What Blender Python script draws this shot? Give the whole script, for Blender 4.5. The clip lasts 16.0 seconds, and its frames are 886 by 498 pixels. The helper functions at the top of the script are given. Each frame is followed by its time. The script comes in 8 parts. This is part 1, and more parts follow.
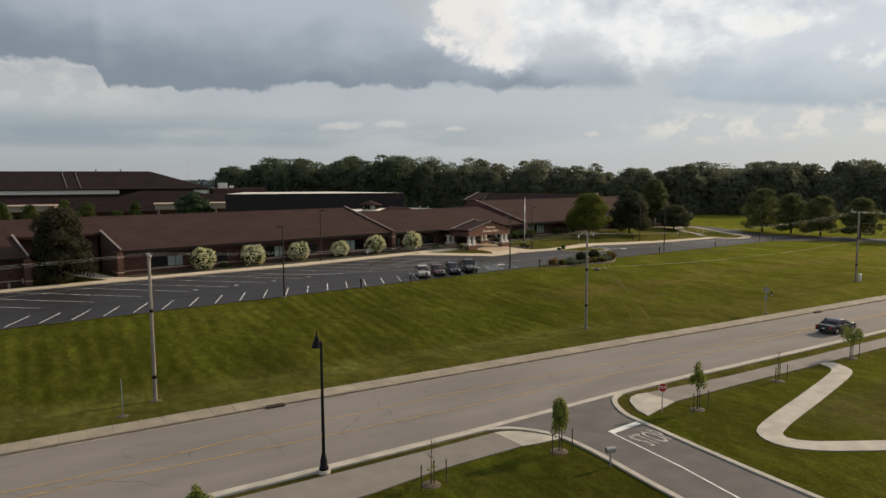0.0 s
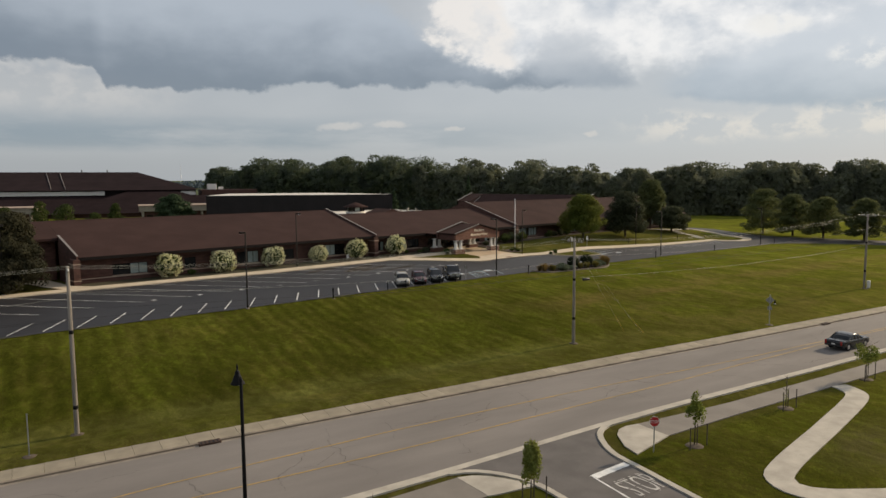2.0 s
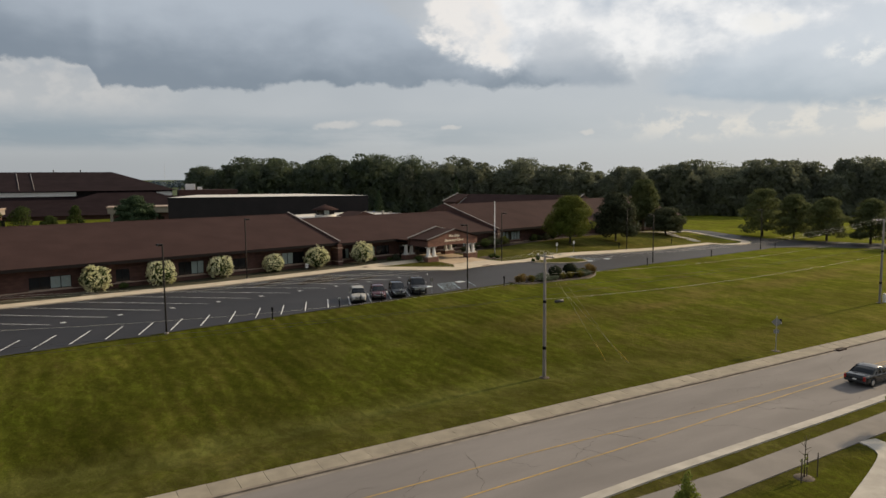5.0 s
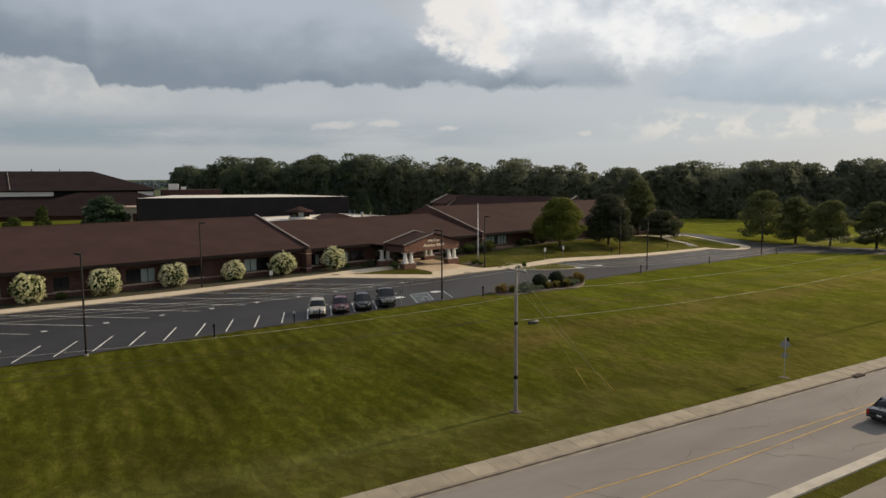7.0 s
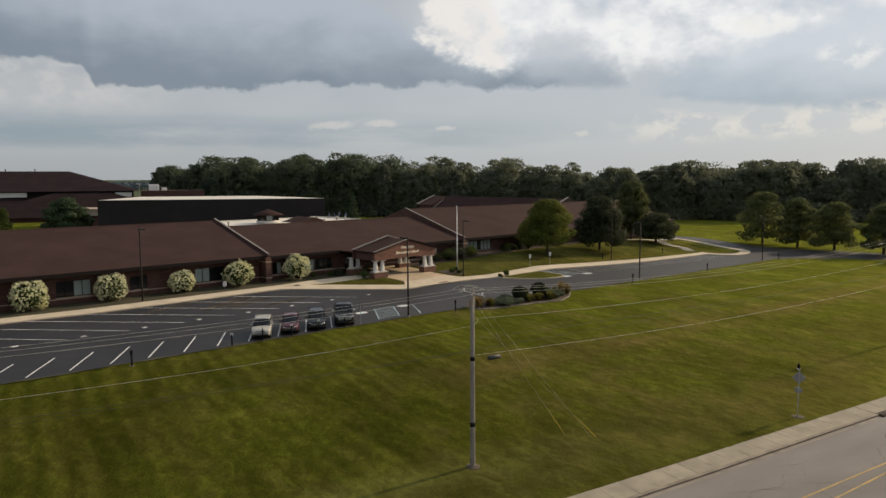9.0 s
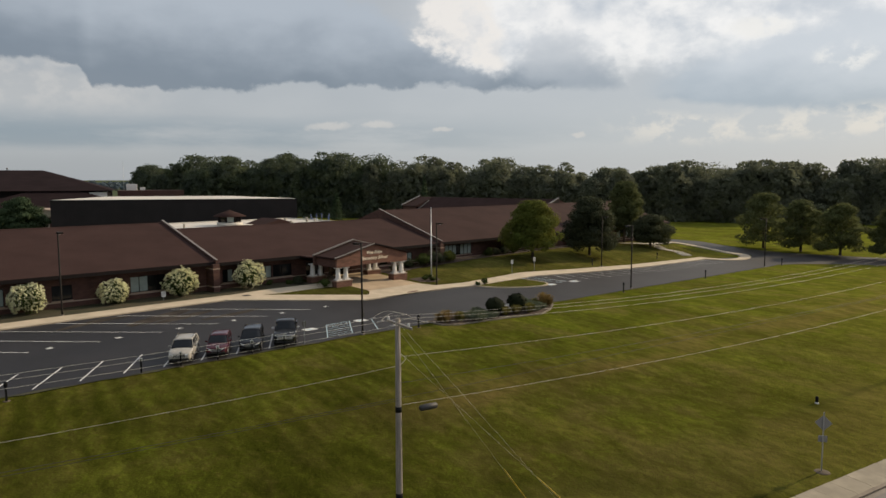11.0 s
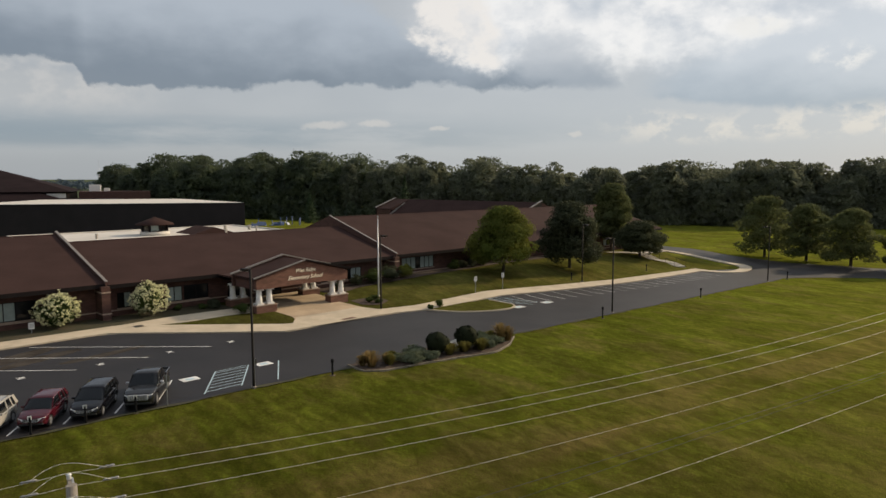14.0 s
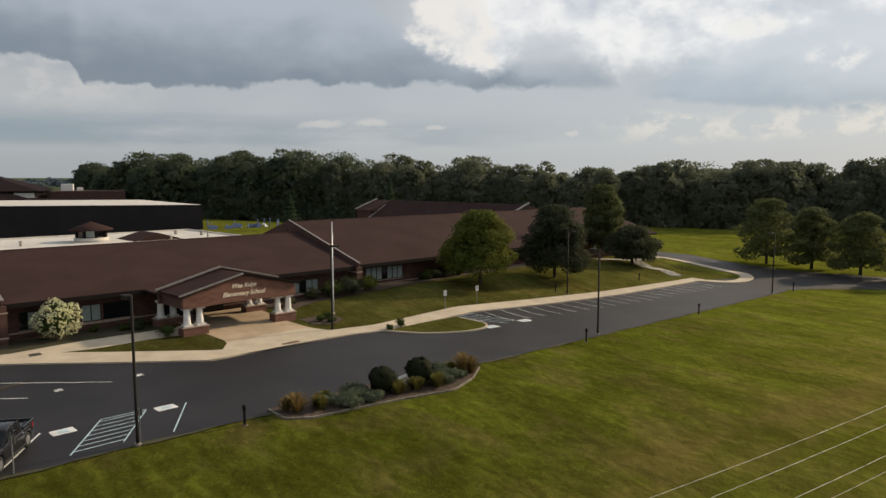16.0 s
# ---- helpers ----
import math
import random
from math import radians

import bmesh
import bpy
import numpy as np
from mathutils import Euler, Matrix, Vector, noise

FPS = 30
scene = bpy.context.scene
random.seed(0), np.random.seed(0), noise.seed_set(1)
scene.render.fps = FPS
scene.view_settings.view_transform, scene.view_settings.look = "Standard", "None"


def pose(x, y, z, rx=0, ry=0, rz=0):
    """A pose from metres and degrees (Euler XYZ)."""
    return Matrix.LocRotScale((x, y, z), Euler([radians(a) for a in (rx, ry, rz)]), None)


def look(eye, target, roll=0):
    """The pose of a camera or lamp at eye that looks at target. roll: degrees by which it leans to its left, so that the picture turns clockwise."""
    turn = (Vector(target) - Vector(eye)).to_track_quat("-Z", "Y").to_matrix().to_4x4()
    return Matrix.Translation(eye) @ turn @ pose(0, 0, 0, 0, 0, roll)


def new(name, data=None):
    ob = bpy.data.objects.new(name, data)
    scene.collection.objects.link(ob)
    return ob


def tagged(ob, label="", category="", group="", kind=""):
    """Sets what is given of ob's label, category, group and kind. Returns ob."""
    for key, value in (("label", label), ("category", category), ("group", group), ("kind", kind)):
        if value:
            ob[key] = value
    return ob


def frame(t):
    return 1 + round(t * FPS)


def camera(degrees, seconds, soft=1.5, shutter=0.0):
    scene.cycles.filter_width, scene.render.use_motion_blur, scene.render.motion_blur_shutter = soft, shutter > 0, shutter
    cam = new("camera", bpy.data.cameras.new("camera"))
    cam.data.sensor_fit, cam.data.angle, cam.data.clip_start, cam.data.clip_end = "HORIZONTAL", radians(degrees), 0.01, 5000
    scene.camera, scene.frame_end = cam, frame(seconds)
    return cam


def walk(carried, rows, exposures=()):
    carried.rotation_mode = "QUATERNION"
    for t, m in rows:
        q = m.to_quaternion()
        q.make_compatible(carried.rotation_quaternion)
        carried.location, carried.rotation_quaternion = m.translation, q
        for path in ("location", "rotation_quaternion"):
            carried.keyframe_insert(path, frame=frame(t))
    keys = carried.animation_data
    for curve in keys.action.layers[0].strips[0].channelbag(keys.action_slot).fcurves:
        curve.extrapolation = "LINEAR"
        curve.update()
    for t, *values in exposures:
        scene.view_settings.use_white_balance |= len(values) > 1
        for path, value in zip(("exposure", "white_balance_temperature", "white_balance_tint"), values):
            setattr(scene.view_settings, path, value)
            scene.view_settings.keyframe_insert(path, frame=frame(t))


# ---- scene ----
cam = camera(65.35, 16.0, soft=1.5)
PATH = [
    (0, (-0.953, -2.128, 15.676), (0.0602, -0.4150, 15.4812), -0.30),
    (0.5, (0.403, -0.925, 15.569), (1.4185, 0.7873, 15.3764), -0.29),
    (1, (1.709, 0.121, 15.610), (2.7250, 1.8333, 15.4176), -0.32),
    (1.5, (3.025, 1.104, 15.705), (4.0407, 2.8159, 15.5115), -0.36),
    (2, (4.392, 2.095, 15.793), (5.4075, 3.8067, 15.5990), -0.39),
    (2.5, (5.831, 3.144, 15.849), (6.8474, 4.8561, 15.6549), -0.42),
    (3, (7.347, 4.282, 15.882), (8.3635, 5.9932, 15.6882), -0.44),
    (3.5, (8.922, 5.515, 15.936), (9.9392, 7.2261, 15.7416), -0.47),
    (4, (10.519, 6.832, 16.089), (11.5389, 8.5415, 15.8921), -0.55),
    (6.5, (18.562, 13.404, 16.169), (19.5909, 15.1077, 15.9723), -0.36),
    (7, (20.409, 14.895, 16.114), (21.4384, 16.5980, 15.9178), -0.32),
    (7.5, (22.195, 16.319, 16.136), (23.2268, 18.0215, 15.9390), -0.33),
    (8, (23.965, 17.749, 16.162), (24.9990, 19.4501, 15.9654), -0.30),
    (8.5, (25.823, 19.253, 16.200), (26.8584, 20.9535, 16.0036), -0.27),
    (9, (27.787, 20.877, 16.259), (28.8242, 22.5756, 16.0628), -0.33),
    (11.5, (37.715, 28.878, 15.838), (38.7622, 30.5709, 15.6452), -0.15),
    (12, (39.781, 30.476, 15.957), (40.8296, 32.1673, 15.7618), -0.11),
    (12.5, (41.888, 32.134, 16.048), (42.9368, 33.8254, 15.8518), -0.15),
    (13, (44.007, 33.788, 16.133), (45.0584, 35.4781, 15.9366), -0.14),
    (13.5, (46.132, 35.382, 16.239), (47.1847, 37.0706, 16.0431), -0.18),
    (14, (48.267, 36.861, 16.423), (49.3201, 38.5497, 16.2274), -0.18),
    (14.5, (50.347, 38.489, 16.570), (51.4017, 40.1764, 16.3721), -0.18),
    (15, (52.456, 40.168, 16.651), (53.5114, 41.8544, 16.4534), -0.17),
    (15.5, (54.512, 41.792, 16.712), (55.5697, 43.4779, 16.5128), -0.15),
    (16, (56.532, 43.556, 16.669), (57.5939, 45.2395, 16.4713), -0.04),
]
walk(cam, [(t, look(e, g, r)) for t, e, g, r in PATH])

# ---------------------------------------------------------------- light
SUN_ELEV, SUN_AZ = radians(25.5), radians(89)      # azimuth clockwise from +y


def make_world():
    world = bpy.data.worlds.new("evening_sky")
    scene.world = world
    world.use_nodes = True
    nt = world.node_tree
    nt.nodes.clear()
    N, K = nt.nodes.new, nt.links.new

    def val(op, a, b=None, c=None):
        n = N("ShaderNodeMath")
        n.operation = op
        for i, q in enumerate((a, b, c)):
            if q is None:
                continue
            if isinstance(q, (int, float)):
                n.inputs[i].default_value = q
            else:
                K(q, n.inputs[i])
        return n.outputs[0]

    def mixc(f, a, b):
        n = N("ShaderNodeMix")
        n.data_type = "RGBA"
        for s, q in ((n.inputs[0], f), (n.inputs[6], a), (n.inputs[7], b)):
            if isinstance(q, (int, float)):
                s.default_value = q
            elif isinstance(q, tuple):
                s.default_value = (*q, 1)
            else:
                K(q, s)
        return n.outputs[2]

    def ramp(x, lo, hi):
        n = N("ShaderNodeMapRange")
        n.interpolation_type = "SMOOTHSTEP"
        n.inputs[1].default_value, n.inputs[2].default_value = lo, hi
        K(x, n.inputs[0])
        return n.outputs[0]

    sky = N("ShaderNodeTexSky")
    sky.sky_type = "NISHITA"
    sky.sun_disc = False
    sky.sun_elevation, sky.sun_rotation = SUN_ELEV, SUN_AZ
    dim = N("ShaderNodeVectorMath")
    dim.operation = "SCALE"
    dim.inputs[3].default_value = 0.14
    K(sky.outputs[0], dim.inputs[0])
    tc = N("ShaderNodeTexCoord")
    sep = N("ShaderNodeSeparateXYZ")
    K(tc.outputs["Generated"], sep.inputs[0])
    x, y, z = sep.outputs
    az = val("MULTIPLY", val("ARCTAN2", x, y), 57.2958)
    el = val("MULTIPLY", val("ARCSINE", z), 57.2958)
    # cloud plane coordinates: degrees of azimuth and height
    comb = N("ShaderNodeCombineXYZ")
    K(az, comb.inputs[0]), K(el, comb.inputs[1])

    def fbm(scale, sx, sy, detail, rough, seed):
        m = N("ShaderNodeMapping")
        m.inputs["Scale"].default_value = (sx, sy, 1)
        m.inputs["Location"].default_value = (seed, seed * 0.7, seed)
        K(comb.outputs[0], m.inputs[0])
        n = N("ShaderNodeTexNoise")
        n.inputs["Scale"].default_value, n.inputs["Detail"].default_value, n.inputs["Roughness"].default_value = scale, detail, rough
        K(m.outputs[0], n.inputs["Vector"])
        return n.outputs["Fac"]

    def lin(x, lo, hi, a=0.0, b=1.0):
        n = N("ShaderNodeMapRange")
        n.inputs[1].default_value, n.inputs[2].default_value, n.inputs[3].default_value, n.inputs[4].default_value = lo, hi, a, b
        K(x, n.inputs[0])
        return n.outputs[0]

    def poly(x, *pts):
        """A line through (azimuth, height) corners."""
        out = pts[0][1]
        for (a0, e0), (a1, e1) in zip(pts, pts[1:]):
            out = val("ADD", lin(x, a0, a1, 0.0, e1 - e0), out)
        return out

    def mid(n):
        return val("SUBTRACT", n, 0.5)

    big = fbm(0.10, 1, 2.2, 5, 0.5, 3.0)
    fine = fbm(0.30, 1, 1.5, 7, 0.55, 11.0)
    streak = fbm(0.09, 1, 5.0, 6, 0.55, 7.0)
    slow = fbm(0.16, 1, 1.6, 4, 0.5, 31.0)
    curl = fbm(0.85, 1, 1.2, 6, 0.58, 47.0)
    mass = fbm(0.20, 1, 1.8, 5, 0.5, 15.0)
    puff = fbm(0.46, 1, 1.35, 8, 0.58, 5.0)
    swell = fbm(0.20, 1, 1.3, 6, 0.5, 21.0)
    # edges wander a little; tops wander more
    wel = val("ADD", val("ADD", el, val("MULTIPLY", mid(fine), 0.9)), val("MULTIPLY", mid(curl), 0.7))
    wtop = val("ADD", val("ADD", el, val("MULTIPLY", mid(puff), 3.6)), val("MULTIPLY", mid(slow), 2.2))
    waz = val("ADD", val("ADD", az, val("MULTIPLY", mid(slow), 3.0)), val("MULTIPLY", mid(curl), 1.6))

    def blob(a, e, ra, re, soft=0.35, boxy=2.6):
        da = val("POWER", val("ABSOLUTE", val("DIVIDE", val("SUBTRACT", waz, a), ra)), boxy)
        de = val("POWER", val("ABSOLUTE", val("DIVIDE", val("SUBTRACT", wel, e), re)), boxy)
        return ramp(val("ADD", da, de), 1.0 + soft, 1.0 - soft)

    def add(*ms):
        out = ms[0]
        for m in ms[1:]:
            out = val("MAXIMUM", out, m)
        return out

    # thin high cloud sheet, brighter towards the sun
    toward = ramp(az, -8, 60)
    sheet = mixc(toward, (0.39, 0.415, 0.442), (0.485, 0.512, 0.54))
    sheet = mixc(val("MULTIPLY", ramp(big, 0.30, 0.68), 0.25), sheet, (0.56, 0.575, 0.59))
    # blue-grey streaks low down
    low = val("MULTIPLY", ramp(val("ADD", el, val("MULTIPLY", mid(streak), 2.6)), 5.9, 3.9), ramp(val("ADD", el, mid(streak)), 2.2, 3.1))
    sheet = mixc(val("MULTIPLY", val("MULTIPLY", low, ramp(az, 56, 22)), ramp(streak, 0.30, 0.58)), sheet, mixc(toward, (0.272, 0.325, 0.375), (0.39, 0.43, 0.47)))
    # pale heaps under the bank in the west
    west = val("MULTIPLY", val("MULTIPLY", ramp(wtop, 9.6, 8.3), ramp(wel, 4.4, 6.6)), ramp(waz, 12.5, 5.0))
    sheet = mixc(val("MULTIPLY", west, val("ADD", 0.35, val("MULTIPLY", ramp(puff, 0.40, 0.62), 0.55))), sheet, (0.555, 0.550, 0.545))
    # towering heads towards the sun
    tops = val("MULTIPLY", ramp(wtop, 7.6, 10.6), ramp(waz, 27, 36))
    lit = val("ADD", val("MULTIPLY", ramp(fine, 0.38, 0.62), 0.45), val("MULTIPLY", ramp(val("ADD", swell, val("MULTIPLY", mid(puff), 0.5)), 0.34, 0.60), 0.6))
    sheet = mixc(tops, sheet, mixc(lit, (0.56, 0.595, 0.64), (0.90, 0.885, 0.865)))
    # grey mass in the east: flat dim base, frayed top
    base = poly(az, (46, 6.6), (50, 6.15), (54, 5.66), (61.5, 4.9), (70, 4.4))
    gtop = poly(az, (46, 7.2), (50, 8.8), (54, 10.2), (58, 11.4), (64, 12.0), (72, 11.0))
    east = val("MULTIPLY", ramp(val("SUBTRACT", wel, base), -0.25, 0.45), ramp(val("SUBTRACT", gtop, wtop), -1.1, 1.5))
    east = val("MULTIPLY", east, ramp(waz, 46.5, 51))
    grey = mixc(ramp(val("ADD", val("SUBTRACT", el, base), val("MULTIPLY", mid(mass), 4.0)), 0.0, 4.2), (0.345, 0.405, 0.470), (0.575, 0.615, 0.66))
    sheet = mixc(val("MULTIPLY", east, 0.92), sheet, grey)
    # sunlit scraps below it
    scraps = val("MULTIPLY", val("MULTIPLY", ramp(wtop, 5.9, 4.9), ramp(wel, 2.5, 3.8)), ramp(waz, 43.5, 49))
    sheet = mixc(val("MULTIPLY", val("MULTIPLY", scraps, ramp(puff, 0.44, 0.60)), 0.8), sheet, (0.70, 0.668, 0.62))
    # middle mass, domed, with a bright rim
    base = poly(az, (33, 7.8), (37, 7.4), (43, 7.3), (47, 7.4))
    dome = poly(az, (34.5, 8.4), (37.4, 9.6), (38.9, 12.0), (41.3, 12.8), (43.5, 11.3), (45.3, 9.6), (46.6, 7.2), (48.0, 4.0))
    inside = val("MULTIPLY", ramp(val("SUBTRACT", wel, base), -0.3, 0.5), ramp(val("SUBTRACT", dome, wtop), -0.6, 2.6))
    sheet = mixc(val("MULTIPLY", inside, 0.9), sheet, mixc(ramp(val("ADD", val("SUBTRACT", el, base), val("MULTIPLY", mid(mass), 3.0)), 0.1, 4.4), (0.325, 0.365, 0.415), (0.60, 0.62, 0.645)))
    rim = val("MULTIPLY", ramp(val("SUBTRACT", dome, wtop), -1.5, -0.35), ramp(val("SUBTRACT", dome, wtop), 0.5, -0.2))
    sheet = mixc(val("MULTIPLY", val("MULTIPLY", val("MULTIPLY", rim, ramp(az, 47.0, 44.5)), ramp(az, 38, 41)), 0.5), sheet, (0.90, 0.885, 0.865))
    # the dark bank: crisp flat base, dim belly, paler above; it goes on round the west
    base = poly(az, (-6, 8.6), (2.5, 8.8), (4.3, 8.3), (5.2, 7.0), (9, 7.25), (13.5, 7.15), (18, 7.6), (20.5, 7.9), (23, 7.5), (31, 7.8), (36, 7.4))
    btop = poly(az, (18, 19), (24, 15.2), (29.2, 12.0), (34.4, 9.5), (37.5, 8.9), (41.3, 7.6), (43, 6.5))
    dark = val("MULTIPLY", ramp(val("ADD", val("SUBTRACT", wel, base), val("MULTIPLY", mid(puff), 1.6)), -0.20, 0.26), ramp(val("SUBTRACT", btop, wtop), -0.5, 1.3))
    dark = val("MULTIPLY", dark, ramp(az, -75, -30))
    others = add(blob(96, 14, 18, 3), blob(-100, 18, 30, 5), blob(150, 16, 30, 5), blob(55, 27, 18, 5), blob(-5, 30, 26, 6))
    deep = val("ADD", val("SUBTRACT", el, base), val("MULTIPLY", mid(mass), 5.0))
    body = mixc(ramp(val("ADD", deep, lin(az, 12, 30, 0.0, 1.6)), 0.4, 6.6), (0.200, 0.238, 0.288), (0.44, 0.485, 0.54))
    sheet = mixc(val("MULTIPLY", others, 0.9), sheet, (0.28, 0.325, 0.385))
    sheet = mixc(val("MULTIPLY", dark, 0.95), sheet, body)
    # the brightest sunlit head, above the bank's end
    glow = val("MULTIPLY", ramp(val("SUBTRACT", wtop, poly(az, (29.5, 11.2), (33, 9.6), (37, 9.0))), -0.2, 0.8), ramp(val("ADD", waz, val("MULTIPLY", mid(puff), 6.0)), 29.0, 31.0))
    glow = val("MULTIPLY", glow, ramp(val("ADD", waz, val("MULTIPLY", el, 0.25)), 39.8, 38.6))
    sheet = mixc(val("MULTIPLY", glow, val("ADD", 0.45, val("MULTIPLY", ramp(puff, 0.38, 0.58), 0.5))), sheet, (0.87, 0.825, 0.775))
    scrap = add(blob(61.6, 8.6, 1.5, 1.0, 0.9, 2.0), blob(56.0, 11.2, 2.2, 0.7, 0.9, 2.0))
    sheet = mixc(val("MULTIPLY", val("MULTIPLY", scrap, ramp(puff, 0.40, 0.58)), 0.85), sheet, (0.85, 0.83, 0.79))
    strips = add(blob(22.6, 4.5, 1.6, 0.30, 0.9, 2.0), blob(26.9, 4.6, 1.3, 0.25, 0.9, 2.0), blob(31.8, 4.3, 0.6, 0.2, 0.9, 2.0), blob(43, 3.8, 0.4, 0.2, 0.9, 2.0))
    sheet = mixc(val("MULTIPLY", strips, 0.55), sheet, (0.66, 0.625, 0.59))
    # haze near the horizon
    haze = mixc(toward, (0.352, 0.378, 0.405), (0.455, 0.485, 0.515))
    sheet = mixc(val("MULTIPLY", ramp(el, 3.6, 1.2), 0.8), sheet, haze)
    # broken cloud overhead: open evening sky shows through higher up
    sky_col = mixc(val("ADD", 0.62, val("MULTIPLY", ramp(el, 85, 28), 0.31)), dim.outputs[0], sheet)
    bg = N("ShaderNodeBackground")
    K(sky_col, bg.inputs[0])
    bg.inputs[1].default_value = 1.0
    out = N("ShaderNodeOutputWorld")
    K(bg.outputs[0], out.inputs[0])


make_world()
sun = new("sun", bpy.data.lights.new("sun", "SUN"))
sun.data.energy, sun.data.angle, sun.data.color = 4.1, radians(3.0), (1.0, 0.80, 0.55)
sun.matrix_world = look((0, 0, 60), (-math.sin(SUN_AZ) * math.cos(SUN_ELEV), -math.cos(SUN_AZ) * math.cos(SUN_ELEV), 60 - math.sin(SUN_ELEV)))


# ---------------------------------------------------------------- materials
def material(name, base, rough=0.8, metal=0.0, vary=0.25, scale=3.0, fine=40.0, bump=0.3, tint=None, spec=0.4, stretch=(1, 1, 1), per=False, stains=0.0, world=True, bump_dist=0.02):
    """A surface with variation at two scales, grain relief and, where given, stains and a random shade for each piece."""
    m = bpy.data.materials.new(name)
    m.use_nodes = True
    nt = m.node_tree
    N, K = nt.nodes.new, nt.links.new
    b = nt.nodes["Principled BSDF"]
    b.inputs["Roughness"].default_value, b.inputs["Metallic"].default_value = rough, metal
    b.inputs["Specular IOR Level"].default_value = spec
    src = N("ShaderNodeNewGeometry").outputs["Position"] if world else N("ShaderNodeTexCoord").outputs["Object"]
    mp = N("ShaderNodeMapping")
    mp.inputs["Scale"].default_value = stretch
    K(src, mp.inputs[0])

    def noise_at(s, detail=5.0, rgh=0.55):
        n = N("ShaderNodeTexNoise")
        n.inputs["Scale"].default_value, n.inputs["Detail"].default_value, n.inputs["Roughness"].default_value = s, detail, rgh
        K(mp.outputs[0], n.inputs["Vector"])
        return n.outputs["Fac"]

    def blend(f, a, bcol, kind="MIX"):
        n = N("ShaderNodeMix")
        n.data_type, n.blend_type = "RGBA", kind
        for s, q in ((n.inputs[0], f), (n.inputs[6], a), (n.inputs[7], bcol)):
            if isinstance(q, (int, float)):
                s.default_value = q
            elif isinstance(q, tuple):
                s.default_value = (*q[:3], 1)
            else:
                K(q, s)
        return n.outputs[2]

    def ramp(x, lo, hi, a=0.0, bb=1.0):
        n = N("ShaderNodeMapRange")
        n.inputs[1].default_value, n.inputs[2].default_value, n.inputs[3].default_value, n.inputs[4].default_value = lo, hi, a, bb
        K(x, n.inputs[0])
        return n.outputs[0]

    other = tint or tuple(c * (1 - vary * 0.9) for c in base)
    light = tuple(min(1, c * (1 + vary * 0.6)) for c in base)
    f1, f2 = noise_at(scale), noise_at(fine, 4.0)
    col = blend(ramp(f1, 0.35, 0.65), light, other)
    col = blend(ramp(f2, 0.3, 0.7, 0, vary), col, tuple(c * 0.55 for c in base))
    if stains:
        f3 = noise_at(scale * 0.23, 6.0, 0.65)
        col = blend(ramp(f3, 0.52, 0.72, 0, stains), col, tuple(c * 0.5 for c in base))
    if per:
        info = N("ShaderNodeObjectInfo")
        col = blend(ramp(info.outputs["Random"], 0, 1, 0, 0.5), col, tuple(c * 0.62 for c in base))
    K(col, b.inputs["Base Color"])
    if bump:
        bp = N("ShaderNodeBump")
        bp.inputs["Strength"].default_value, bp.inputs["Distance"].default_value = bump, bump_dist
        K(f2, bp.inputs["Height"])
        K(bp.outputs[0], b.inputs["Normal"])
    return m


def plain(name, base, rough=0.4, metal=0.0, spec=0.5, coat=0.0):
    m = material(name, base, rough, metal, 0.06, 2.0, 30.0, 0.0, spec=spec, world=False)
    if coat:
        b = m.node_tree.nodes["Principled BSDF"]
        b.inputs["Coat Weight"].default_value, b.inputs["Coat Roughness"].default_value = coat, 0.05
    return m


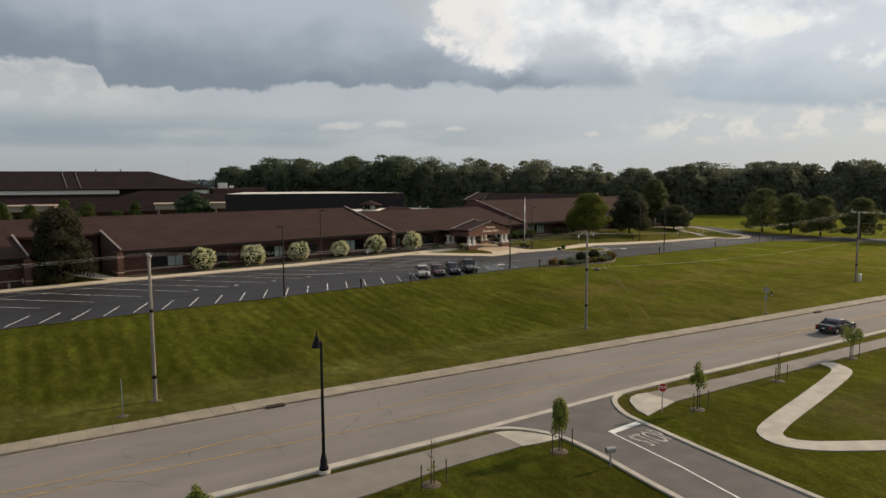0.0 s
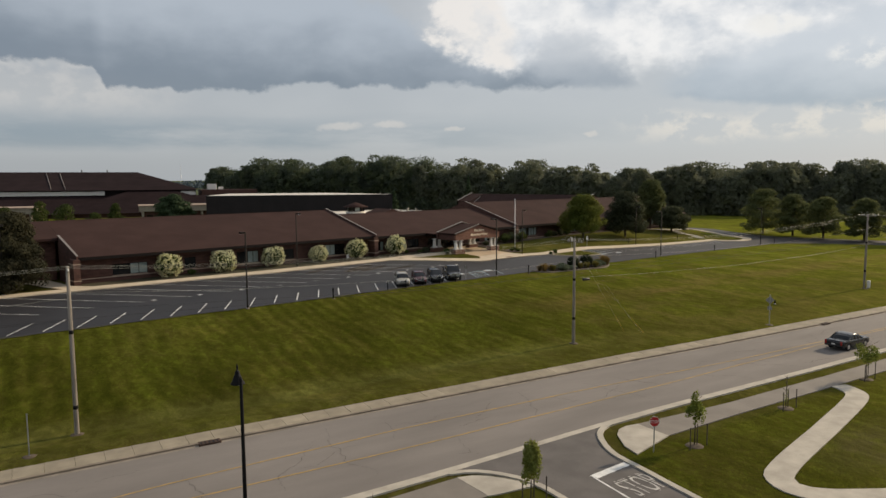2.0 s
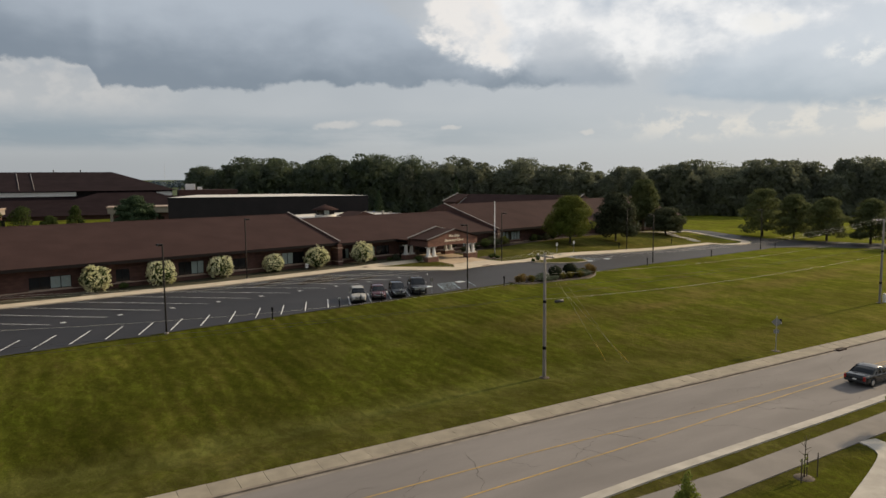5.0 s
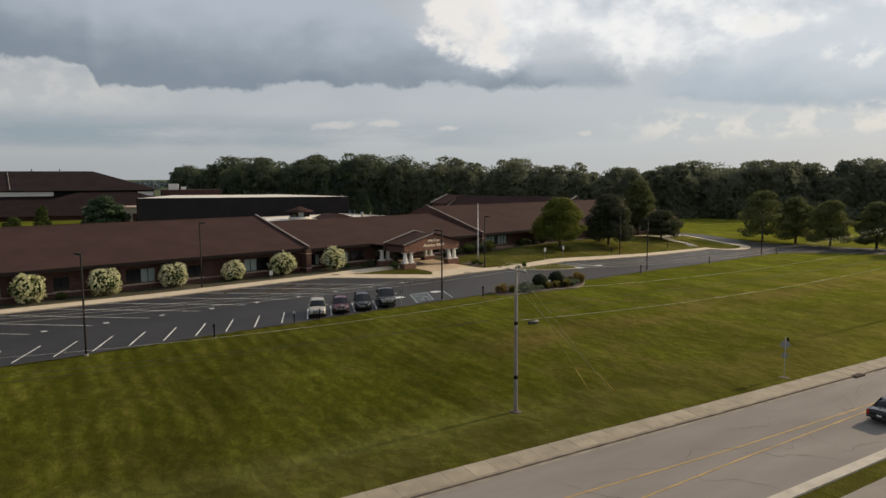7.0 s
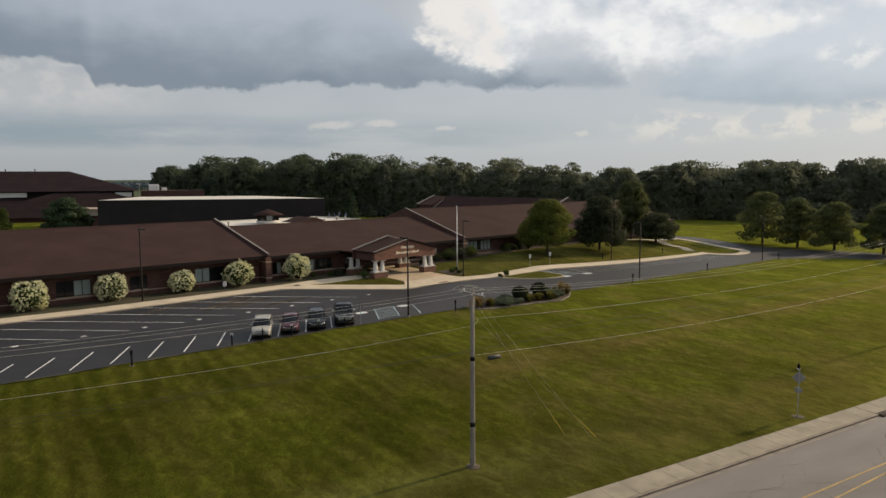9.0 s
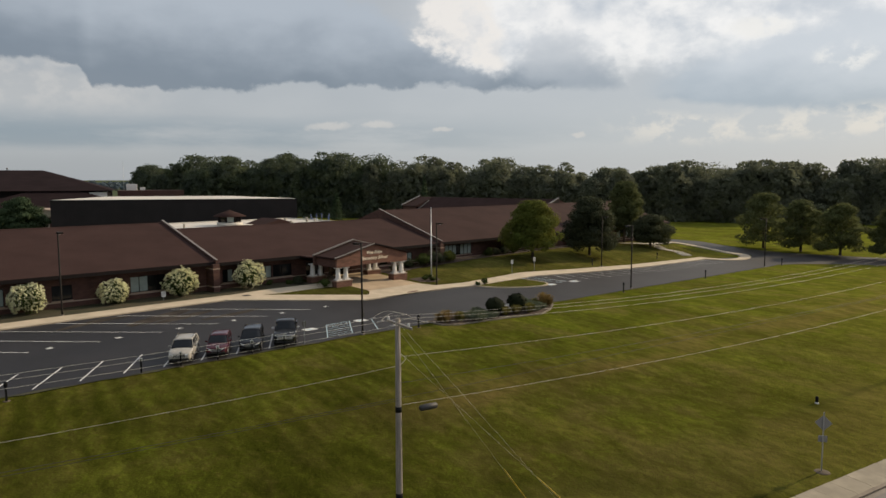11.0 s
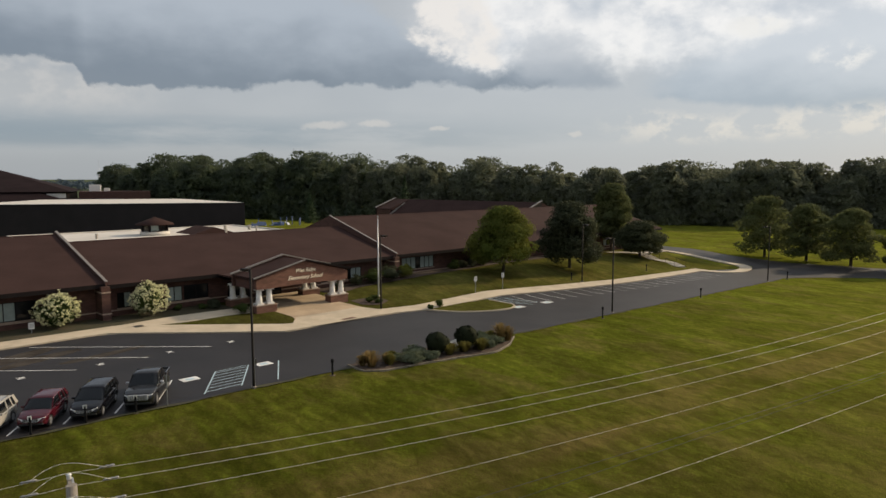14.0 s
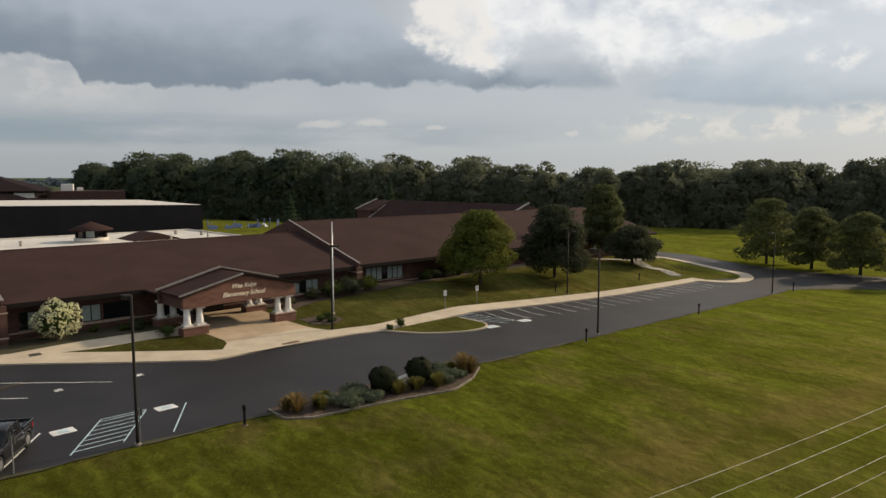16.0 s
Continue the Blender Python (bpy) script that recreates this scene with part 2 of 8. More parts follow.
def grass_material(name, lush, dry, stripes=True):
    """Mown turf: broad dry and lush patches, mowing bands, tufts."""
    m = bpy.data.materials.new(name)
    m.use_nodes = True
    nt = m.node_tree
    N, K = nt.nodes.new, nt.links.new
    b = nt.nodes["Principled BSDF"]
    b.inputs["Roughness"].default_value, b.inputs["Specular IOR Level"].default_value = 0.95, 0.0
    pos = N("ShaderNodeNewGeometry").outputs["Position"]

    def noise_at(s, detail=5.0, sc=(1, 1, 1), rot=0.0, dist=0.0):
        mp = N("ShaderNodeMapping")
        mp.inputs["Scale"].default_value, mp.inputs["Rotation"].default_value = sc, (0, 0, rot)
        K(pos, mp.inputs[0])
        n = N("ShaderNodeTexNoise")
        n.inputs["Scale"].default_value, n.inputs["Detail"].default_value, n.inputs["Distortion"].default_value = s, detail, dist
        K(mp.outputs[0], n.inputs["Vector"])
        return n.outputs["Fac"]

    def blend(f, a, c):
        n = N("ShaderNodeMix")
        n.data_type = "RGBA"
        for s, q in ((n.inputs[0], f), (n.inputs[6], a), (n.inputs[7], c)):
            if isinstance(q, (int, float)):
                s.default_value = q
            elif isinstance(q, tuple):
                s.default_value = (*q, 1)
            else:
                K(q, s)
        return n.outputs[2]

    def ramp(x, lo, hi, a=0.0, c=1.0):
        n = N("ShaderNodeMapRange")
        n.inputs[1].default_value, n.inputs[2].default_value, n.inputs[3].default_value, n.inputs[4].default_value = lo, hi, a, c
        K(x, n.inputs[0])
        return n.outputs[0]

    def calc(op, p, q, r=None):
        n = N("ShaderNodeMath")
        n.operation = op
        for k, w in enumerate((p, q, r)):
            if w is None:
                continue
            if isinstance(w, (int, float)):
                n.inputs[k].default_value = w
            else:
                K(w, n.inputs[k])
        return n.outputs[0]

    def times(c, f):
        return tuple(q * f for q in c)

    sx = N("ShaderNodeSeparateXYZ")
    K(pos, sx.inputs[0])
    ex, ny = sx.outputs[0], sx.outputs[1]
    ca, sa = math.cos(math.radians(12.67)), math.sin(math.radians(12.67))
    u = calc("ADD", calc("MULTIPLY", calc("SUBTRACT", ex, 61.95), ca), calc("MULTIPLY", calc("SUBTRACT", ny, 84.03), sa))
    v = calc("SUBTRACT", calc("MULTIPLY", calc("SUBTRACT", ny, 84.03), ca), calc("MULTIPLY", calc("SUBTRACT", ex, 61.95), sa))
    patch, mid, tuft, speck = noise_at(0.06, 7), noise_at(0.28, 8), noise_at(1.6, 7), noise_at(7.0, 5)
    flick = noise_at(0.75, 8, (1, 0.30, 1), 0.25, 0.6)
    col = blend(ramp(patch, 0.36, 0.64), lush, dry)
    # lush green along the top of the bank and far out east, duller and drier by the school
    green = (0.120, 0.150, 0.014)
    wob = calc("MULTIPLY", calc("SUBTRACT", mid, 0.5), 16.0)
    top = calc("MULTIPLY", ramp(calc("ADD", v, wob), -20, -9), ramp(calc("ADD", u, wob), -16, 30))
    col = blend(calc("MULTIPLY", top, 0.85), col, green)
    east = calc("MAXIMUM", ramp(calc("ADD", u, wob), 62, 108), calc("MULTIPLY", ramp(v, 46, 60), ramp(v, 260, 200, 0.25, 1.0)))
    col = blend(calc("MULTIPLY", east, 0.9), col, (0.190, 0.205, 0.022))
    lawn = calc("MULTIPLY", ramp(v, 6, 9), calc("MULTIPLY", ramp(u, 104, 98), ramp(v, 50, 46)))
    col = blend(calc("MULTIPLY", lawn, 0.9), col, (0.088, 0.074, 0.020))
    near = calc("MULTIPLY", ramp(ny, 33.5, 31.5), ramp(noise_at(0.12, 6), 0.36, 0.58, 0.25, 0.9))
    col = blend(near, col, (0.092, 0.074, 0.026))
    # worn and bare places
    col = blend(ramp(noise_at(0.17, 8), 0.52, 0.68, 0, 0.65), col, (0.098, 0.072, 0.030))
    # clumps, blades bent by wind, tufts
    col = blend(ramp(mid, 0.42, 0.64, 0, 0.70), col, times(lush, 0.50))
    col = blend(ramp(flick, 0.48, 0.68, 0, 0.50), col, times(green, 1.25))
    col = blend(ramp(noise_at(0.42, 7, (1, 0.4, 1), 0.9, 0.5), 0.50, 0.66, 0, 0.50), col, times(lush, 0.5))
    col = blend(ramp(tuft, 0.44, 0.60, 0, 0.38), col, times(lush, 0.5))
    col = blend(ramp(tuft, 0.55, 0.70, 0, 0.40), col, times(dry, 1.4))
    clump = noise_at(3.4, 6)
    col = blend(ramp(clump, 0.50, 0.66, 0, 0.40), col, times(green, 1.25))
    col = blend(ramp(speck, 0.38, 0.62, 0, 0.36), col, times(lush, 0.5))
    if stripes:
        # mowing bands run straight up the bank, wandering and fading
        bend = calc("MULTIPLY", calc("POWER", calc("MAXIMUM", calc("SUBTRACT", ex, 25.0), 0.0), 1.5), calc("MULTIPLY", calc("SUBTRACT", ny, 55.0), 0.0011))
        ph = calc("ADD", calc("MULTIPLY_ADD", noise_at(0.045, 4), 5.0, ex), bend)
        ph = calc("MULTIPLY_ADD", noise_at(0.35, 4), 0.9, ph)
        sn = calc("SINE", calc("MULTIPLY", ph, 2 * math.pi / 1.62), 0.0)
        broad = calc("SINE", calc("MULTIPLY", ph, 2 * math.pi / 4.86), 0.0)
        band = ramp(calc("ADD", sn, calc("MULTIPLY", broad, 0.55)), -1.1, 1.3)
        amt = calc("MULTIPLY", band, ramp(noise_at(0.10, 5), 0.34, 0.58, 0.34, 0.95))
        amt = calc("MULTIPLY", amt, ramp(ex, 40, 85, 1.0, 0.30))
        on_bank = calc("MULTIPLY", calc("MULTIPLY", ramp(ny, 51, 55), ramp(v, 4.5, 2.5)), amt)
        col = blend(on_bank, col, times(lush, 0.42))
        # paler, drier strip beside the road and a scalped line along the car park
        verge = calc("MULTIPLY", calc("MULTIPLY", ramp(ny, 56, 51), ramp(ny, 45.8, 46.6)), ramp(ex, 85, 50, 0.35, 1.0))
        col = blend(calc("MULTIPLY", verge, ramp(noise_at(0.5, 6), 0.32, 0.62, 0.3, 0.8)), col, (0.112, 0.096, 0.034))
        ridge = calc("MULTIPLY", ramp(calc("ADD", ny, calc("MULTIPLY", mid, 2.0)), 51.6, 52.6), ramp(calc("ADD", ny, calc("MULTIPLY", mid, 3.0)), 56.4, 54.4))
        ridge = calc("MULTIPLY", ridge, ramp(ex, 62, 42))
        col = blend(calc("MULTIPLY", ridge, ramp(noise_at(0.6, 6, (0.3, 1, 1)), 0.3, 0.6, 0.12, 0.62)), col, (0.190, 0.185, 0.052))
    # thin, tired turf on the school lawns and brown swathes under the wires
    col = blend(calc("MULTIPLY", lawn, ramp(noise_at(0.35, 7), 0.30, 0.62, 0.70, 1.0)), col, (0.066, 0.055, 0.022))
    swathe = calc("MULTIPLY", calc("MULTIPLY", ramp(ex, 55, 75), ramp(calc("ADD", ny, wob), 66, 54)), ramp(ny, 46, 48))
    col = blend(calc("MULTIPLY", swathe, ramp(noise_at(0.13, 7, (0.5, 1.6, 1)), 0.36, 0.60, 0.0, 0.75)), col, (0.112, 0.080, 0.030))
    dried = calc("ABSOLUTE", calc("SUBTRACT", calc("MULTIPLY_ADD", wob, 0.22, ny), calc("MULTIPLY_ADD", calc("MAXIMUM", calc("SUBTRACT", ex, 72.0), 0.0), 0.085, 66.3)), 0.0)
    dried = calc("MULTIPLY", calc("MULTIPLY", ramp(dried, 3.6, 0.8), ramp(ex, 50, 62)), ramp(noise_at(0.22, 7, (0.6, 1.5, 1)), 0.34, 0.58, 0.15, 0.9))
    col = blend(dried, col, (0.150, 0.100, 0.040))
    brown = calc("MULTIPLY", ramp(noise_at(0.30, 8, (1, 0.6, 1), 0.4, 0.5), 0.50, 0.64, 0.0, 0.6), calc("MULTIPLY", ramp(ny, 46, 50), ramp(ex, 30, 66, 0.2, 1.0)))
    col = blend(brown, col, (0.128, 0.092, 0.036))
    soil = calc("MULTIPLY", calc("MULTIPLY", ramp(calc("ADD", ex, calc("MULTIPLY", wob, 0.25)), 41.5, 45.5), ramp(calc("ADD", ny, calc("MULTIPLY", wob, 0.25)), 27.5, 24.5)), ramp(noise_at(0.55, 8), 0.32, 0.52, 0.30, 0.95))
    col = blend(calc("MULTIPLY", soil, ramp(ny, 14, 19)), col, (0.098, 0.074, 0.046))
    verge2 = calc("MULTIPLY", ramp(ny, 30.2, 31.2), ramp(ny, 36.5, 35.5))
    col = blend(calc("MULTIPLY", verge2, ramp(noise_at(0.9, 7), 0.34, 0.60, 0.45, 0.95)), col, (0.100, 0.078, 0.034))
    grain = noise_at(16.0, 4)
    col = blend(ramp(grain, 0.44, 0.62, 0, 0.22), col, times(lush, 0.40))
    col = blend(ramp(grain, 0.52, 0.68, 0, 0.34), col, times(green, 1.9))
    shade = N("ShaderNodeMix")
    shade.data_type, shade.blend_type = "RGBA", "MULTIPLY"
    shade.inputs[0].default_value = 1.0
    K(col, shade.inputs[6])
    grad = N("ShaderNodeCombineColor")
    # tone rises west to east: low sun's brightening of the turf painted in
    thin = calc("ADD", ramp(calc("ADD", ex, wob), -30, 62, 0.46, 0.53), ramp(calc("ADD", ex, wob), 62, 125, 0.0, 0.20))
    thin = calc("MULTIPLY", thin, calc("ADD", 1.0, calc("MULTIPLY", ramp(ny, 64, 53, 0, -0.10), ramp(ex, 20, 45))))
    # streaky patches along the slope: light and shade of uneven ground painted in
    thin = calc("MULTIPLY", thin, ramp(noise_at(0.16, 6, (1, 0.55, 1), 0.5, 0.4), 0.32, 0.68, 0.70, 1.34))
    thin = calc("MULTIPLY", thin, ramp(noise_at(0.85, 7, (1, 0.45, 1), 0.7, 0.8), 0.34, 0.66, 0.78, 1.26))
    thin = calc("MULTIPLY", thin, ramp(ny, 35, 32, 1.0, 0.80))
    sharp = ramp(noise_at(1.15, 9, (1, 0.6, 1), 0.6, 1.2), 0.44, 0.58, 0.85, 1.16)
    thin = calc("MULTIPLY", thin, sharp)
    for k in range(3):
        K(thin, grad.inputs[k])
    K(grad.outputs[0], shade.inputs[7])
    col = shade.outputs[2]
    # farmland far beyond the campus, distance haze put into its dull colour
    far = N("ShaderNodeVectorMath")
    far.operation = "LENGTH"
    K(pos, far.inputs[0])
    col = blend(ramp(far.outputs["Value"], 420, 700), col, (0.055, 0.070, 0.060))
    K(col, b.inputs["Base Color"])
    bp = N("ShaderNodeBump")
    bp.inputs["Strength"].default_value, bp.inputs["Distance"].default_value = 0.6, 0.06
    K(calc("ADD", speck, calc("MULTIPLY", tuft, 2.0)), bp.inputs["Height"])
    K(bp.outputs[0], b.inputs["Normal"])
    # waxy blades throw low sunlight forward
    wax = N("ShaderNodeBsdfGlossy")
    wax.inputs["Color"].default_value, wax.inputs["Roughness"].default_value = (0.52, 0.56, 0.09, 1), 0.60
    K(bp.outputs[0], wax.inputs["Normal"])
    both = N("ShaderNodeMixShader")
    face = N("ShaderNodeLayerWeight")
    face.inputs[0].default_value = 0.5
    K(calc("MULTIPLY_ADD", calc("POWER", face.outputs["Facing"], 3.0), 0.085, 0.016), both.inputs[0])
    K(b.outputs[0], both.inputs[1]), K(wax.outputs[0], both.inputs[2])
    K(both.outputs[0], nt.nodes["Material Output"].inputs[0])
    return m


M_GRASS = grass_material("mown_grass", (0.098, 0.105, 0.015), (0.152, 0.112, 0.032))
M_ASPHALT_OLD = material("worn_asphalt", (0.192, 0.174, 0.160), 0.9, vary=0.16, scale=0.35, fine=18, bump=0.25, stains=0.25, stretch=(0.25, 1, 1))
M_ASPHALT_NEW = material("sealed_asphalt", (0.0100, 0.0087, 0.0098), 0.60, vary=0.30, scale=0.25, fine=14, bump=0.2, stains=0.2, tint=(0.0215, 0.0188, 0.0200), spec=0.32)
M_DRIVE = material("driveway_asphalt", (0.118, 0.108, 0.103), 0.9, vary=0.2, scale=0.6, fine=20, bump=0.2)
M_PATH = material("path_asphalt", (0.20, 0.180, 0.158), 0.9, vary=0.14, scale=0.5, fine=20, bump=0.2)
M_CONC = material("concrete", (0.43, 0.395, 0.335), 0.9, vary=0.2, scale=0.8, fine=25, bump=0.2, stains=0.3)
M_SLAB = material("slab_concrete", (0.315, 0.275, 0.205), 0.9, vary=0.25, scale=0.8, fine=25, bump=0.2, stains=0.3, per=True)
M_WALKWAY = material("school_walk_concrete", (0.50, 0.42, 0.31), 0.9, vary=0.15, scale=0.6, fine=20, bump=0.15, stains=0.2)
M_BARE = material("thin_grass_and_earth", (0.046, 0.037, 0.019), 0.95, vary=0.5, scale=0.6, fine=6, bump=0.6, tint=(0.034, 0.038, 0.013), stains=0.4)
M_BLUEPAINT = material("pale_blue_paint", (0.46, 0.60, 0.66), 0.7, vary=0.2, scale=2, fine=15, bump=0.1, stains=0.2)
M_DUST = material("dusty_asphalt", (0.060, 0.052, 0.045), 0.95, vary=0.4, scale=0.9, fine=9, bump=0.2, stains=0.4, spec=0.05)
M_TAN = material("tan_paving", (0.44, 0.335, 0.225), 0.9, vary=0.15, scale=0.6, fine=20, bump=0.15)
M_PAINT = material("white_road_paint", (0.72, 0.72, 0.70), 0.7, vary=0.25, scale=2, fine=15, bump=0.1, stains=0.25)
M_YELLOW = material("yellow_road_paint", (0.38, 0.245, 0.075), 0.8, vary=0.40, scale=0.9, fine=12, bump=0.1, stains=0.6, tint=(0.27, 0.20, 0.10))
M_ROOF = material("brown_shingles", (0.0484, 0.0281, 0.0251), 0.9, vary=0.16, scale=0.25, fine=5.0, bump=0.35, stretch=(1, 1, 3), stains=0.12, spec=0.06)
# Far roofs: the brown shingles in a darker, bluer tone.
M_ROOF_FAR = material("far_roof_darker_tone", (0.0225, 0.0148, 0.0158), 0.9, vary=0.22, scale=0.2, fine=2.0, bump=0.3, stretch=(1, 1, 3), stains=0.2, spec=0.05)
M_BRICK = material("brown_brick", (0.090, 0.044, 0.034), 0.9, vary=0.35, scale=1.2, fine=9.0, bump=0.3, stretch=(1, 1, 3))
# Lighter copy of the wall brick: porch light and eave shade in colour.
M_BRICK_SIGN = material("lit_porch_brick", (0.175, 0.086, 0.060), 0.9, vary=0.3, scale=1.2, fine=9.0, bump=0.3, stretch=(1, 1, 3))
M_BAND = material("limestone_band", (0.36, 0.27, 0.21), 0.85, vary=0.15)
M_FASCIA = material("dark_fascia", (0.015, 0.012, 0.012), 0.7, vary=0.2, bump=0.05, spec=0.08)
M_COPING = material("grey_coping", (0.21, 0.19, 0.175), 0.55, vary=0.12, bump=0.05)
M_MEMBRANE = material("pale_roof_membrane", (0.62, 0.585, 0.53), 0.8, vary=0.12, scale=0.3, fine=8, bump=0.1, stains=0.25)
M_GYM = material("dark_ribbed_cladding", (0.020, 0.016, 0.016), 0.85, vary=0.2, scale=0.4, fine=6, bump=0.1)
M_WHITE = material("white_painted", (0.74, 0.72, 0.68), 0.6, vary=0.12, bump=0.08)
M_CREAM = material("cream_stucco", (0.27, 0.235, 0.19), 0.85, vary=0.15, bump=0.1)
M_BLACK = plain("black_metal", (0.010, 0.010, 0.011), 0.65, 0.0, 0.12)
M_BRONZE = plain("bronze_metal", (0.018, 0.015, 0.013), 0.7, 0.0, 0.15)
M_STEEL = plain("galvanised_steel", (0.42, 0.43, 0.44), 0.42, 0.7)
M_ALU = plain("white_aluminium", (0.72, 0.72, 0.72), 0.35, 0.2)
M_WOOD_POLE = material("weathered_pole_wood", (0.25, 0.22, 0.185), 0.9, vary=0.35, scale=2.0, fine=14, bump=0.4, stretch=(4, 4, 0.4))
M_GLASS = plain("dark_window_glass", (0.010, 0.011, 0.012), 0.08, 0.0, 0.35)
M_BLIND = material("pale_window_blind", (0.27, 0.32, 0.30), 0.5, vary=0.1, world=False)
M_MULCH = material("bark_mulch", (0.075, 0.05, 0.035), 0.95, vary=0.5, scale=3, fine=25, bump=0.6)
M_DIRT = material("bare_earth", (0.105, 0.080, 0.055), 0.95, vary=0.4, scale=2, fine=18, bump=0.5)
M_RED = plain("red_sign_face", (0.42, 0.018, 0.02), 0.4)
M_SIGNBACK = plain("grey_sign_back", (0.27, 0.27, 0.27), 0.5, 0.4)
M_WIRE = plain("wire", (0.60, 0.57, 0.48), 0.5, 0.1)
M_CABLE = plain("black_cable", (0.03, 0.03, 0.03), 0.6)
M_BARK = material("bark", (0.085, 0.066, 0.05), 0.95, vary=0.4, scale=3, fine=20, bump=0.6, stretch=(3, 3, 0.6))


def leaf_material(name, base, lit, trans=0.35):
    m = bpy.data.materials.new(name)
    m.use_nodes = True
    nt = m.node_tree
    N, K = nt.nodes.new, nt.links.new
    b = nt.nodes["Principled BSDF"]
    b.inputs["Roughness"].default_value, b.inputs["Specular IOR Level"].default_value = 0.8, 0.08
    geo = N("ShaderNodeNewGeometry")
    n1 = N("ShaderNodeTexNoise")
    n1.inputs["Scale"].default_value, n1.inputs["Detail"].default_value = 0.22, 4
    K(geo.outputs["Position"], n1.inputs["Vector"])
    mix = N("ShaderNodeMix")
    mix.data_type = "RGBA"
    mix.inputs[6].default_value, mix.inputs[7].default_value = (*base, 1), (*lit, 1)
    mr = N("ShaderNodeMapRange")
    mr.inputs[1].default_value, mr.inputs[2].default_value = 0.35, 0.65
    K(n1.outputs["Fac"], mr.inputs[0])
    K(mr.outputs[0], mix.inputs[0])
    mix2 = N("ShaderNodeMix")
    mix2.data_type, mix2.blend_type = "RGBA", "MULTIPLY"
    mix2.inputs[7].default_value = (0.66, 0.68, 0.66, 1)
    K(geo.outputs["Random Per Island"], mix2.inputs[0])
    K(mix.outputs[2], mix2.inputs[6])
    K(mix2.outputs[2], b.inputs["Base Color"])
    tr = N("ShaderNodeBsdfTranslucent")
    K(mix2.outputs[2], tr.inputs[0])
    ms = N("ShaderNodeMixShader")
    ms.inputs[0].default_value = trans
    K(b.outputs[0], ms.inputs[1]), K(tr.outputs[0], ms.inputs[2])
    K(ms.outputs[0], nt.nodes["Material Output"].inputs[0])
    return m


# Leaf green with some distance haze put into it as blue and lift.
M_LEAF_WOOD = leaf_material("wood_leaves_hazed", (0.168, 0.184, 0.140), (0.210, 0.226, 0.142), 0.50)
# Darker copy of the woodland leaves: the backlit western edge's shade in colour.
M_LEAF_WEST_SHADED = leaf_material("wood_leaves_shaded", (0.100, 0.122, 0.094), (0.140, 0.168, 0.092), 0.48)
M_LEAF_YEW = leaf_material("yew_needles", (0.012, 0.016, 0.007), (0.017, 0.021, 0.009), 0.1)
M_LEAF_ROW = leaf_material("row_tree_leaves", (0.120, 0.138, 0.060), (0.165, 0.180, 0.070), 0.50)
M_LEAF_MAPLE = leaf_material("maple_leaves", (0.115, 0.148, 0.030), (0.180, 0.186, 0.040), 0.42)
M_LEAF_DARK = leaf_material("dark_leaves", (0.064, 0.073, 0.044), (0.092, 0.102, 0.052), 0.38)
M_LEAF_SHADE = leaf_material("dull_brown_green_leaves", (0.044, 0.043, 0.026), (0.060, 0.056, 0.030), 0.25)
M_LEAF_PINE = leaf_material("pine_needles", (0.050, 0.078, 0.040), (0.070, 0.10, 0.05), 0.15)
M_LEAF_SHRUB = leaf_material("shrub_leaves", (0.055, 0.080, 0.022), (0.085, 0.105, 0.03))
M_LEAF_HYD = leaf_material("hydrangea_leaves", (0.040, 0.062, 0.018), (0.060, 0.085, 0.026))
M_BLOOM = leaf_material("cream_blossom", (0.84, 0.81, 0.46), (0.92, 0.90, 0.62), 0.3)
M_LEAF_SAGE = leaf_material("grey_green_leaves", (0.115, 0.14, 0.085), (0.16, 0.18, 0.12))
M_LEAF_GOLD = leaf_material("golden_grass_blades", (0.21, 0.150, 0.060), (0.28, 0.195, 0.080))
M_LEAF_LILY = leaf_material("yellow_green_blades", (0.150, 0.148, 0.042), (0.215, 0.190, 0.055))
M_LEAF_YOUNG = leaf_material("young_leaves", (0.20, 0.24, 0.05), (0.28, 0.30, 0.08), 0.5)


# ---------------------------------------------------------------- helpers for meshes
def part(name, bm, mat, parent=None, label=""):
    """Link a bmesh (or a mesh) as one object under a thing or part."""
    if isinstance(bm, bmesh.types.BMesh):
        me = bpy.data.meshes.new(name)
        bm.normal_update()
        bm.to_mesh(me)
        bm.free()
    else:
        me = bm
    if not me.materials:
        me.materials.append(mat)
    ob = new(name, me)
    ob.parent = parent
    if label:
        ob["label"] = label
    return ob


def thing(name, m=None, label="", category="", group="", kind=""):
    ob = new(name)
    ob.empty_display_size = 0.3
    if m is not None:
        ob.matrix_world = m
    return tagged(ob, label, category, group, kind)


def box(bm, x0, x1, y0, y1, z0, z1, m=None):
    vs = [bm.verts.new(Vector(p) if m is None else m @ Vector(p)) for p in
          ((x0, y0, z0), (x1, y0, z0), (x1, y1, z0), (x0, y1, z0), (x0, y0, z1), (x1, y0, z1), (x1, y1, z1), (x0, y1, z1))]
    for f in ((0, 3, 2, 1), (4, 5, 6, 7), (0, 1, 5, 4), (1, 2, 6, 5), (2, 3, 7, 6), (3, 0, 4, 7)):
        bm.faces.new([vs[i] for i in f])
    return vs


def boxed(*dims, bevel=0.0):
    bm = bmesh.new()
    box(bm, *dims)
    if bevel:
        bmesh.ops.bevel(bm, geom=bm.edges[:], offset=bevel, segments=1, affect="EDGES")
    return bm


